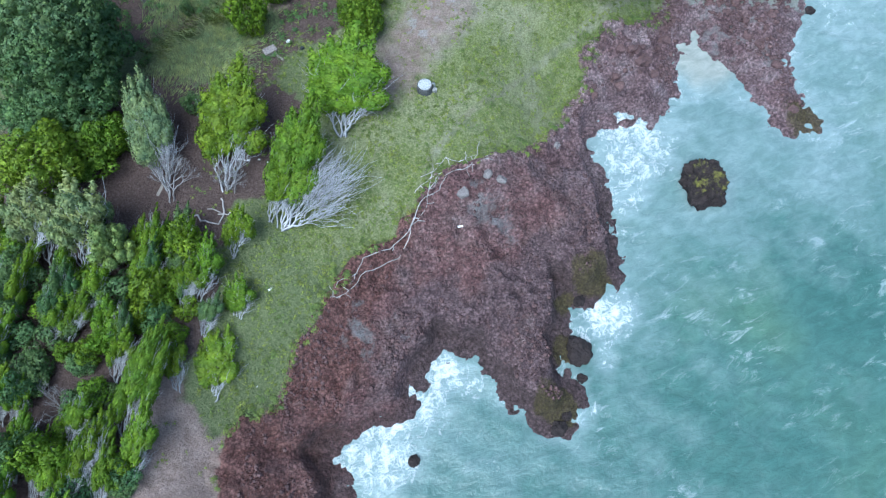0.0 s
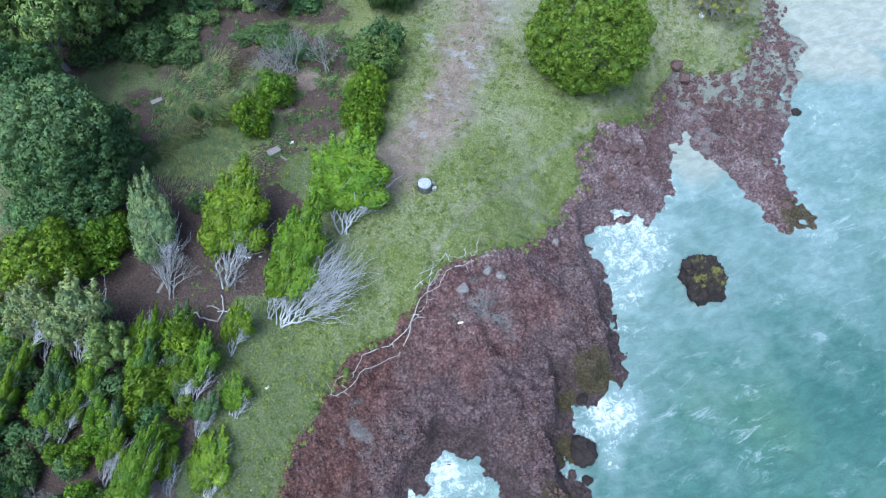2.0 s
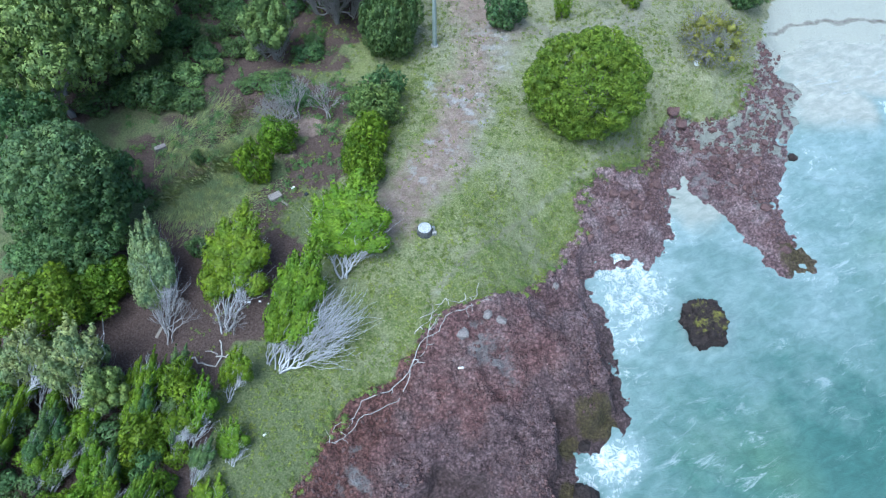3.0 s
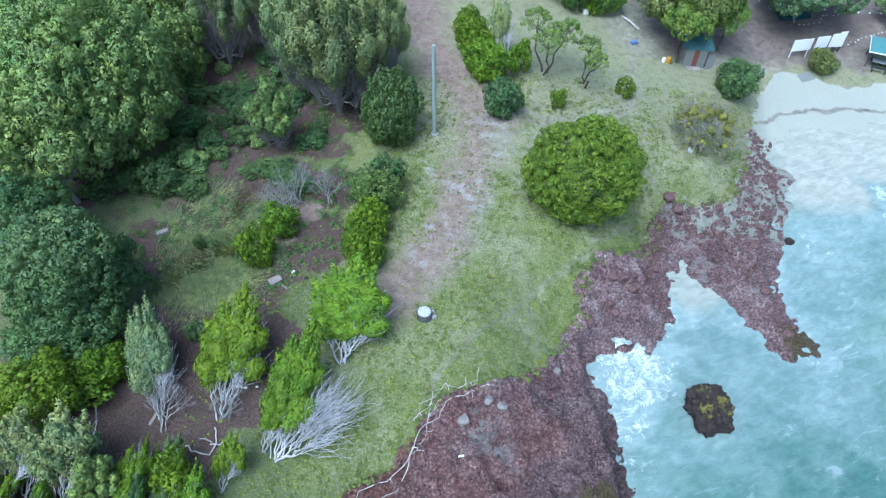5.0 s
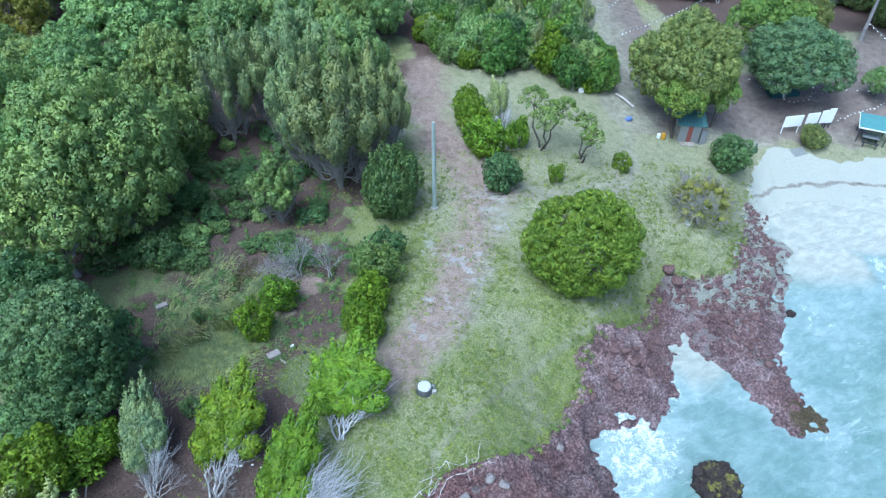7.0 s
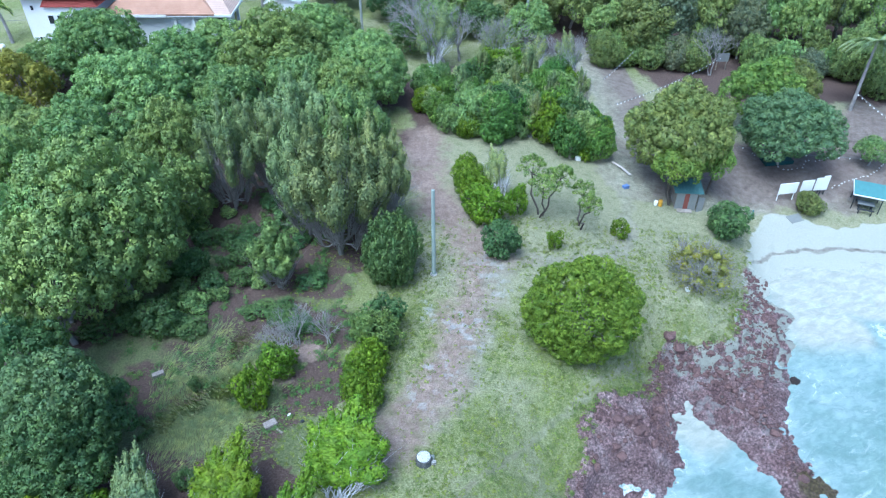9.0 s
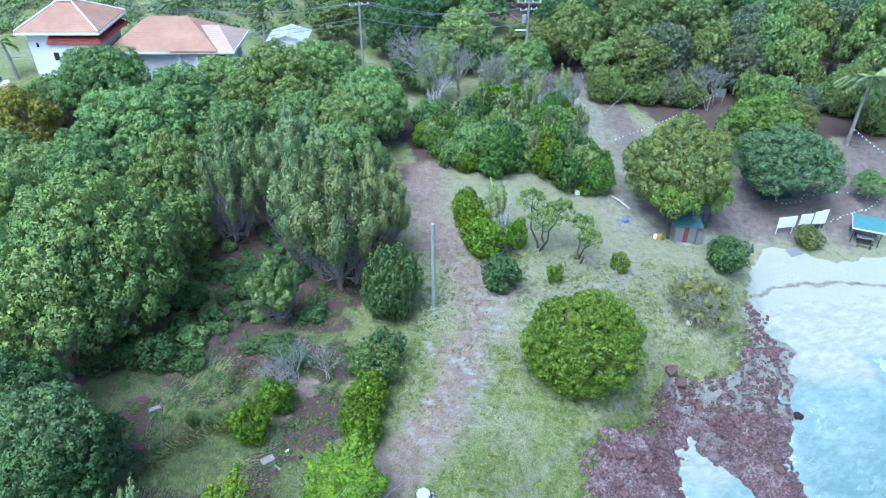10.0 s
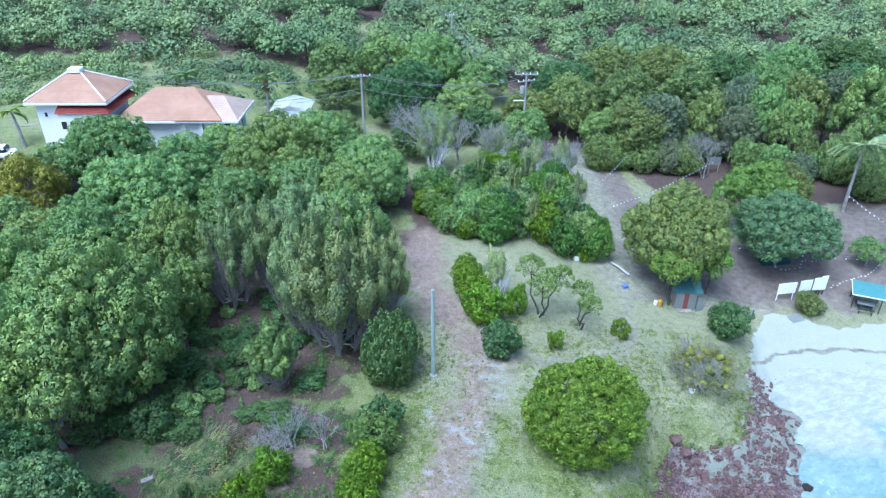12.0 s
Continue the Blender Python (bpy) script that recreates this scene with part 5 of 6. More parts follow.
def on_headland(x, y, dice_roll):
    rock, sand, dirt, pale, litter, grass = ground_masks(x, y, 0)
    dense = 0.25 + 0.75 * ss(-0.25, 0.25, fbm(x / 2.6 + 11, y / 2.6, 3)) + 0.5 * ss(3.0, 0.5, np.abs(signed(x, y, GROWTH)))
    return dice_roll < grass * (1 - 0.95 * dirt) * (1 - pale) * (1 - 0.8 * litter) * dense


def on_wood_floor(x, y, dice_roll):
    rock, sand, dirt, pale, litter, grass = ground_masks(x, y, 0)
    return dice_roll < ss(24, 30, y) * litter * (1 - 0.8 * dirt) * ss(-0.25, 0.15, fbm(x / 3.2 + 31, y / 3.2, 3))


flat_growth("creeping_plants", "low creeping green plants covering the headland", scattered(30000, -14, 3, 28, 50, 61, on_headland), 0.16, 0.095, 14, 62, (0.175, 0.22, 0.058))
flat_growth("edge_growth", "tufts of green growth hanging over the rock edge", scattered(9000, -13, 2, 24, 44, 65, lambda x, y, k: (np.abs(signed(x, y, GROWTH) + 0.8 * fbm(x / 2.3, y / 2.3, 4)) < 0.45 + 0.6 * fbm(x / 1.3, y / 1.3, 2)) & (k < 0.7)), 0.24, 0.10, 50, 66, (0.16, 0.21, 0.06))
flat_growth("undergrowth", "dark green undergrowth on the shaded woodland floor", scattered(5200, -34, 0, -6, 60, 63, on_wood_floor), 0.36, 0.12, 52, 64, (0.10, 0.175, 0.055))


def tall_grass():
    """Long dry grass, laid over in swirls by the wind."""
    rng = np.random.RandomState(71)
    spots = scattered(46000, -20, 22, -8.5, 40, 72, lambda x, y, k: (k < ss(5.5, 2.0, np.hypot((x + 14.3) * 1.1, (y - 30) * 0.75) + fbm(x / 2, y / 2, 3))))
    z = ground_shape(spots[:, 0], spots[:, 1])[0]
    a = 4.0 * fbm(spots[:, 0] / 3.0, spots[:, 1] / 3.0, 2) + 1.2 + rng.normal(0, 0.35, len(spots))
    long = rng.uniform(0.15, 0.36, len(spots))
    foot = np.column_stack([spots, z])
    way = np.column_stack([np.cos(a), np.sin(a), rng.uniform(0.5, 1.3, len(spots))])
    side = np.column_stack([-np.sin(a), np.cos(a), 0 * a]) * 0.013
    blades = np.stack([foot - side, foot + side, foot + way * long[:, None] * 0.6 + side * 0.7, foot + way * long[:, None] * (1, 1, 0.7)], 1)
    under = np.cross(blades[:, 1] - blades[:, 0], blades[:, 2] - blades[:, 0])[:, 2] < 0
    blades[under] = blades[under][:, ::-1]
    verts = blades.reshape(-1, 3)
    up = np.repeat(np.column_stack([0.4 * np.cos(a), 0.4 * np.sin(a), 1 + 0 * a]), 4, 0)
    return fast_mesh("tall_grass", verts, np.arange(len(verts)).reshape(-1, 4), LEAF, normals=up / np.linalg.norm(up, axis=1)[:, None])


meadow = tagged(new("tall_grass", tall_grass()), "long pale-green grass bent over by the wind", "grass", kind="stuff")
meadow.color = (0.26, 0.31, 0.15, 1)


# ---- made things ----
CONCRETE = stone_material("weathered_concrete", (0.26, 0.25, 0.235), (0.48, 0.47, 0.45))
# a darker concrete, for the ring of the well
DARK_CONCRETE = stone_material("dark_concrete", (0.07, 0.072, 0.072), (0.16, 0.163, 0.163))
CONCRETE_LIGHT = stone_material("pale_concrete", (0.42, 0.43, 0.43), (0.56, 0.57, 0.57))
WHITE = plain("white_paint", (0.80, 0.80, 0.79), 0.6, vary=0.08, scale=0.8)
PALE_POLE = plain("pale_green_pole", (0.34, 0.39, 0.36), 0.7, vary=0.3, scale=2.0)
GREY_POLE = plain("grey_timber", (0.34, 0.36, 0.34), 0.85, vary=0.3, scale=2.0)
DARK_METAL = plain("dark_metal", (0.05, 0.055, 0.06), 0.5, 0.3, scale=4)
TEAL = plain("teal_sheet", (0.10, 0.235, 0.24), 0.55, vary=0.35, scale=2)
TURQUOISE = plain("turquoise_roofing", (0.10, 0.20, 0.205), 0.5, vary=0.3, scale=3)
TIN = plain("grey_tin", (0.28, 0.29, 0.285), 0.5, 0.2, vary=0.35, scale=3)
RUST = plain("red_brown_paint", (0.26, 0.085, 0.065), 0.8, vary=0.4, scale=4)
YELLOW = plain("yellow_plastic", (0.55, 0.30, 0.03), 0.5, scale=4)
BLUE = plain("blue_plastic", (0.13, 0.20, 0.42), 0.5, scale=4)
PLANK = bark_material("old_planks", (0.22, 0.19, 0.16), (0.42, 0.38, 0.33))
WIRE = plain("cable", (0.22, 0.23, 0.23), 0.6, scale=2)
PANE = plain("dark_window_glass", (0.03, 0.035, 0.04), 0.12, vary=0.1, specular=0.6)
RED_CLOTH = plain("red_cloth", (0.50, 0.07, 0.05), 0.8)


def roof_material(name, low, high):
    """Roof tiles in courses, faded by the sun."""
    n = Nodes(name)
    row = n.add("ShaderNodeTexWave")
    row.wave_type, row.bands_direction = "BANDS", "Z"
    n.wire(n.place, row.inputs["Vector"])
    row.inputs["Scale"].default_value, row.inputs["Distortion"].default_value = 2.4, 0.3
    c = n.mix(n.noise(1.2, 5, 0.65, n.place), low, high)
    c = n.mix(n.ramp(n.noise(0.35, 3, 0.6, n.place), (0.45, 0.0), (0.7, 0.6)), c, tuple(v * 1.25 for v in high))
    return n.done(c, 0.8, n.math("ADD", row.outputs["Fac"], n.noise(9, 3, 0.6, n.place)), 0.6, 0.04)


TILES = roof_material("red_roof_tiles", (0.285, 0.150, 0.098), (0.365, 0.222, 0.155))
TILES_PALE = roof_material("faded_roof_tiles", (0.36, 0.250, 0.200), (0.43, 0.315, 0.26))
TILES_RED = roof_material("bright_red_roof_tiles", (0.26, 0.055, 0.045), (0.32, 0.08, 0.068))


def hip_roof(x0, y0, x1, y1, z, rise, ridge=0.0, drop=0.18):
    """A hipped roof with a thick edge; ridge: the length of its ridge along x."""
    bm = bmesh.new()
    cx, cy = (x0 + x1) / 2, (y0 + y1) / 2
    low = [bm.verts.new(p) for p in ((x0, y0, z - drop), (x1, y0, z - drop), (x1, y1, z - drop), (x0, y1, z - drop))]
    top = [bm.verts.new(p) for p in ((x0, y0, z), (x1, y0, z), (x1, y1, z), (x0, y1, z))]
    a, b = bm.verts.new((cx - ridge / 2, cy, z + rise)), bm.verts.new((cx + ridge / 2 + 1e-3, cy, z + rise))
    bm.faces.new(low[::-1])
    for k in range(4):
        bm.faces.new((low[k], low[(k + 1) % 4], top[(k + 1) % 4], top[k]))
    bm.faces.new((top[0], top[1], b, a)), bm.faces.new((top[1], top[2], b)), bm.faces.new((top[2], top[3], a, b)), bm.faces.new((top[3], top[0], a))
    return bm


def beam(a, b, r, material, name, parent, label="", sides=6):
    return part(name, tubes(name, [[(a, r), (b, r)]], material, sides), None, parent, label)


def window(parent, x, y, z, w, h, axis="y"):
    """A dark window in a frame, set into a wall face; axis: the way that it looks along."""
    d = 0.06
    if axis == "y":
        frame_part = part("window", boxes((x - w / 2 - 0.08, y - d, z - 0.08, x + w / 2 + 0.08, y + 0.05, z), (x - w / 2 - 0.08, y - d, z + h, x + w / 2 + 0.08, y + 0.05, z + h + 0.08), (x - w / 2 - 0.08, y - d, z + 0.002, x - w / 2, y + 0.05, z + h - 0.002), (x + w / 2, y - d, z + 0.002, x + w / 2 + 0.08, y + 0.05, z + h - 0.002)), WHITE, parent, "dark window in a white frame")
        part("pane", boxes((x - w / 2, y - 0.02, z, x + w / 2, y + 0.03, z + h)), PANE, frame_part)
    else:
        frame_part = part("window", boxes((x - 0.05, y - w / 2 - 0.08, z - 0.08, x + d, y + w / 2 + 0.08, z), (x - 0.05, y - w / 2 - 0.08, z + h, x + d, y + w / 2 + 0.08, z + h + 0.08)), WHITE, parent, "dark window in a white frame")
        part("pane", boxes((x - 0.03, y - w / 2, z, x + 0.02, y + w / 2, z + h)), PANE, frame_part)


def house():
    """The white house: a two-storey block with a hipped roof and a single-storey wing with a porch."""
    g = 8.0
    root = thing("house", pose(0, 0, 0), "white-walled house with faded red hipped tile roofs", "house")
    part("wall", boxes((-45.2, 75.8, g - 1, -37.7, 82.2, 15.05), bevel=0.03), WHITE, root)
    roof = part("roof", hip_roof(-45.95, 75.1, -36.9, 82.9, 15.2, 2.5, 0.8), TILES, root, "faded red hipped tile roof")
    part("fascia", boxes((-46.02, 75.03, 14.86, -36.83, 75.12, 15.12), (-46.02, 82.88, 14.86, -36.83, 82.97, 15.12), (-46.02, 75.13, 14.86, -45.93, 82.87, 15.12), (-36.92, 75.13, 14.86, -36.83, 82.87, 15.12)), WHITE, roof, "white roof edge")
    part("roof_cap", boxes((-42.0, 78.4, 17.45, -40.6, 79.5, 17.95), bevel=0.05), WHITE, roof, "white cap on the ridge")
    for sx, sy in ((-45.95, 75.1), (-36.9, 75.1), (-36.9, 82.9), (-45.95, 82.9)):
        beam((sx, sy, 15.25), (-41.42 + (0.4 if sx > -41 else -0.4), 79.0, 17.72), 0.09, WHITE, "hip_rib", roof)
    skirt = bmesh.new()
    for a, b, c, d in (((-42.6, 75.8, 14.7), (-37.6, 75.8, 14.7), (-36.6, 74.5, 14.05), (-42.6, 74.5, 14.05)), ((-37.6, 75.8, 14.7), (-37.6, 82.0, 14.7), (-36.3, 82.0, 14.05), (-36.6, 74.5, 14.05))):
        skirt.faces.new([skirt.verts.new(p) for p in (a, b, c, d)])
    bmesh.ops.solidify(skirt, geom=list(skirt.faces), thickness=0.12)
    part("lower_roof", skirt, TILES_RED, root, "bright red lean-to roof under the eaves")
    part("lower_wall", boxes((-42.4, 74.75, g - 1, -37.6, 75.795, 13.95)), WHITE, root)
    for x in (-44.3, -42.9):
        window(root, x, 75.8, 9.9, 0.3, 0.45)
    window(root, -44.2, 75.8, 13.3, 0.3, 0.5)
    for x in (-41.9, -40.9):
        window(root, x, 74.75, 12.2, 0.6, 0.9)
    # the wing
    part("wall", boxes((-37.0, 77.3, g - 1, -25.8, 84.0, 12.35), (-29.2, 78.2, g - 1, -24.2, 83.2, 12.30)), WHITE, root)
    wing = part("roof", hip_roof(-37.4, 76.5, -25.0, 84.8, 12.6, 2.6, 4.5), TILES, root, "long red tile roof of the wing")
    porch = part("roof", hip_roof(-30.2, 76.6, -23.2, 84.0, 12.55, 1.75, 2.4), TILES_PALE, root, "sun-bleached tile roof over the porch")
    for r, x0, y0, x1 in ((wing, -37.4, 76.5, -30.3), (porch, -30.2, 76.6, -23.2)):
        part("fascia", boxes((x0, y0 - 0.07, 12.27, x1, y0 - 0.005, 12.54)), WHITE, r, "white roof edge")
    part("fascia", boxes((-23.2, 76.6, 12.27, -23.13, 84.0, 12.54)), WHITE, porch, "white roof edge")
    for x in (-29.6, -27.6, -25.6, -23.6):
        part("column", boxes((x - 0.16, 76.9, g - 1, x + 0.16, 77.2, 12.36), bevel=0.02), WHITE, root, "square white porch column")
    part("column", boxes((-23.75, 80.5, g - 1, -23.45, 80.8, 12.36), bevel=0.02), WHITE, root, "square white porch column")
    for x in (-28.4, -26.6, -24.9):
        window(root, x, 78.2, 9.4, 0.9, 2.2)
    for y in (79.4, 81.6):
        window(root, -24.2, y, 9.6, 0.8, 1.9, "x")
    annex = thing("outbuilding", pose(0.3, 0, -0.7), "small white outbuilding with a shallow white gable roof", "shed")
    part("wall", boxes((-21.4, 84.6, 5.5, -17.2, 88.2, 11.6)), WHITE, annex)
    gable = bmesh.new()
    pts = [gable.verts.new(p) for p in ((-21.8, 84.2, 11.7), (-19.3, 84.2, 12.45), (-16.8, 84.2, 11.7), (-21.8, 88.6, 11.7), (-19.3, 88.6, 12.45), (-16.8, 88.6, 11.7))]
    gable.faces.new((pts[0], pts[1], pts[4], pts[3])), gable.faces.new((pts[1], pts[2], pts[5], pts[4]))
    bmesh.ops.solidify(gable, geom=list(gable.faces), thickness=0.12)
    part("roof", gable, WHITE, annex, "white sheet roof")
    window(annex, -20.6, 84.6, 9.8, 0.6, 0.9)


house()


def car():
    p = at(-51.2, 75.8)
    root = thing("parked_car", Matrix.Translation(p) @ pose(0, 0, 0.0, 0, 0, 12), "parked white car with dark windows beside the house", "car")
    part("body", boxes((-2.0, -0.85, 0.35, 2.0, 0.85, 0.95), bevel=0.14), WHITE, root)
    cab = bmesh.new()
    box(cab, -1.1, -0.75, 0.9, 1.3, 0.75, 1.5, bevel=0.16)
    part("cabin", cab, PANE, root, "dark glazed cabin")
    part("cabin_roof", boxes((-0.8, -0.66, 1.49, 1.0, 0.66, 1.56), bevel=0.03), WHITE, root)
    for x in (-1.25, 1.25):
        for y in (-0.8, 0.8):
            w = disc_tower([(0.2, -0.1), (0.33, -0.09), (0.33, 0.09), (0.2, 0.1)], 14)
            bmesh.ops.transform(w, matrix=pose(x, y, 0.33, 90), verts=list(w.verts))
            part("wheel", w, DARK_METAL, root, "black tyre")


car()


# poles and wires
def tall_pole():
    root = thing("pole", Matrix.Translation(at(-0.74, 42.05)), "tall bare pale concrete pole beside the dirt track", "pole")
    part("shaft", disc_tower([(0.17, -0.5), (0.165, 0.0), (0.13, 7.7), (0.11, 7.75)], 14), PALE_POLE, root)
    part("cap", disc_tower([(0.125, 7.74), (0.125, 7.78), (0.09, 7.80)], 12), PALE_POLE, root, "flat pole cap")
    part("collar", disc_tower([(0.30, -0.15), (0.28, 0.05), (0.2, 0.07)], 12), CONCRETE, root, "concrete footing")


tall_pole()


def power_pole(x, y, top, arms, gear=False, label="weathered utility pole with wooden crossarms"):
    p = at(x, y)
    h = top - p.z
    root = thing("utility_pole", Matrix.Translation(p), label, "utility pole", "power line poles")
    part("shaft", disc_tower([(0.19, -0.5), (0.18, 0.0), (0.12, h), (0.08, h + 0.04)], 10), GREY_POLE, root)
    for dz, w, turn in arms:
        bm = boxes((-w, -0.16, h - dz - 0.07, w, -0.04, h - dz + 0.07), bevel=0.01)
        bmesh.ops.transform(bm, matrix=pose(0, 0, 0, 0, 0, turn), verts=list(bm.verts))
        arm = part("crossarm", bm, GREY_POLE, root)
        for k in (-0.9, -0.3, 0.3, 0.9):
            ins = disc_tower([(0.05, h - dz + 0.07), (0.07, h - dz + 0.14), (0.04, h - dz + 0.24)], 8)
            bmesh.ops.transform(ins, matrix=pose(k * w * math.cos(radians(turn)), k * w * math.sin(radians(turn)) - 0.1, 0), verts=list(ins.verts))
            part("insulator", ins, WHITE, arm, "white insulator")
    if gear:
        can = disc_tower([(0.26, h - 2.6), (0.3, h - 2.55), (0.3, h - 1.7), (0.2, h - 1.6)], 12)
        bmesh.ops.transform(can, matrix=pose(-0.45, -0.1, 0), verts=list(can.verts))
        part("transformer", can, CONCRETE, root, "grey transformer can")
        part("bracket", boxes((-1.5, -0.1, h - 3.6, -0.1, 0.02, h - 3.48)), WHITE, root)
    return root


power_pole(-10.25, 87.5, 14.7, [(0.25, 1.25, 18)])
power_pole(10.47, 87.7, 14.8, [(0.15, 1.5, 0), (1.0, 1.2, 20)], True, "weathered utility pole carrying crossarms and a transformer")
power_pole(1.45, 123.5, 14.6, [(0.2, 1.1, 0)])
power_pole(-23, 150, 22, [(0.2, 1.1, 0)])


def sagging(a, b, sag, steps=14):
    return [((a[0] + (b[0] - a[0]) * k / steps, a[1] + (b[1] - a[1]) * k / steps, a[2] + (b[2] - a[2]) * k / steps - sag * 4 * (k / steps) * (1 - k / steps)), 0.026) for k in range(steps + 1)]


lines_root = thing("power_lines", pose(0, 0, 0), "thin grey power cables sagging between the utility poles", "power line")
SPANS = [((-11.3, 87.3, 14.7), (-42, 92, 13.0), 1.2), ((-10.6, 87.4, 14.7), (-42, 93, 13.1), 1.3), ((-9.9, 87.6, 14.7), (-42, 94, 13.2), 1.4), ((-10.25, 87.4, 12.9), (-38, 84, 11.6), 0.8), ((-10.25, 87.4, 12.3), (-60, 78, 11.0), 1.0), ((-9.2, 87.7, 14.7), (9.2, 87.6, 13.9), 1.0), ((-10.2, 87.6, 14.7), (9.5, 87.6, 14.0), 1.2), ((-10.25, 87.4, 12.9), (10.4, 87.6, 12.2), 1.0), ((9.1, 87.6, 14.85), (0.5, 123.4, 14.6), 1.5), ((10.0, 87.6, 14.85), (1.2, 123.4, 14.6), 1.6), ((11.0, 87.6, 14.85), (1.8, 123.4, 14.6), 1.7), ((9.5, 87.6, 13.9), (1.0, 123.4, 13.6), 1.5), ((10.4, 87.5, 12.0), (1.45, 123.4, 12.6), 1.4), ((0.5, 123.4, 14.6), (-23, 150, 22), 1.5), ((1.8, 123.4, 14.6), (-22, 150, 22), 1.5)]
for a, b, sag in SPANS:
    part("cable", tubes("cable", [sagging(a, b, sag)], WIRE, 4), None, lines_root)


# the well and small things on the headland
def well():
    root = thing("well_head", Matrix.Translation(at(-1.15, 24.95)), "round concrete well head with a white lid in the grass", "well")
    part("ring", disc_tower([(0.50, -0.3), (0.49, 0.0), (0.46, 0.46), (0.44, 0.48)], 24), DARK_CONCRETE, root)
    part("lid", disc_tower([(0.39, 0.482), (0.40, 0.53), (0.37, 0.56), (0.2, 0.575)], 24), CONCRETE_LIGHT, root, "white lid with worn edges")
    part("pipe", tubes("pipe", [[((0.47, 0.12, -0.1), 0.06), ((0.58, 0.14, 0.15), 0.06), ((0.55, 0.14, 0.42), 0.07), ((0.42, 0.1, 0.47), 0.05)]], GREY_POLE, 8), None, root, "stubby pipe against the side")
    part("block", boxes((0.45, -0.2, -0.2, 0.72, 0.02, 0.22), bevel=0.03), CONCRETE, root)


well()


def flat_slab(x, y, w, d, h, turn, material, name, label, category, tilt=0.0):
    ob = part(name, boxes((-w / 2, -d / 2, -0.06, w / 2, d / 2, h), bevel=min(0.02, h * 0.3)), material)
    ob.matrix_basis = Matrix.Translation(at(x, y)) @ pose(0, 0, 0, tilt, 0, turn)
    return tagged(ob, label, category)


flat_slab(-10.6, 27.5, 0.8, 0.5, 0.28, 35, GREY_STONE, "concrete_block", "grey concrete block lying by the path", "block")
flat_slab(-10.1, 27.2, 0.9, 0.12, 0.10, -40, PLANK, "plank", "grey plank lying on the path", "plank")
flat_slab(-18.55, 31.2, 0.75, 0.35, 0.35, 30, GREY_STONE, "stone_seat", "grey stone block in the long grass", "block")
flat_slab(-15.1, 18.6, 0.55, 0.35, 0.05, 10, WHITE, "plastic_sheet", "white scrap of sheeting on brown leaf litter", "litter")
flat_slab(-15.7, 17.9, 0.7, 0.18, 0.06, 75, PLANK, "plank", "grey plank on the leaf litter", "plank")
flat_slab(-9.6, 28.3, 0.24, 0.2, 0.12, 20, WHITE, "plastic_scrap", "white plastic scrap beside the path", "litter")
flat_slab(-8.7, 27.8, 0.22, 0.18, 0.16, 50, DARK_METAL, "tin_can", "dark discarded can in the grass", "litter")
for x, y, t in ((-10.45, 5.9, 60), (-9.7, 7.6, 80), (-9.1, 12.3, 40), (1.0, 16.5, 10)):
    flat_slab(x, y, 0.32, 0.1, 0.05, t, WHITE, "paper_scrap", "white paper scrap caught in the grass", "litter")


for _ in range(16):
    flat_slab(-10.6 + dice.gauss(0, 0.8), 20.3 + dice.gauss(0, 1.0), dice.uniform(0.1, 0.2), dice.uniform(0.08, 0.14), 0.05, dice.uniform(0, 180), WHITE, "plastic_scrap", "small white scrap on brown leaf litter", "litter")


def teal_bench():
    root = thing("bench", Matrix.Translation(at(-15.7, 15.4)) @ pose(0, 0, 0, 0, 0, -15), "low teal-painted plank bench on the leaf litter", "bench")
    for k in range(3):
        part("slat", boxes((-0.75, -0.28 + 0.2 * k, 0.40, 0.75, -0.12 + 0.2 * k, 0.45), bevel=0.01), TEAL, root)
    for x in (-0.6, 0.6):
        part("leg", boxes((x - 0.05, -0.26, -0.1, x + 0.05, 0.26, 0.397), bevel=0.01), TEAL, root)


teal_bench()


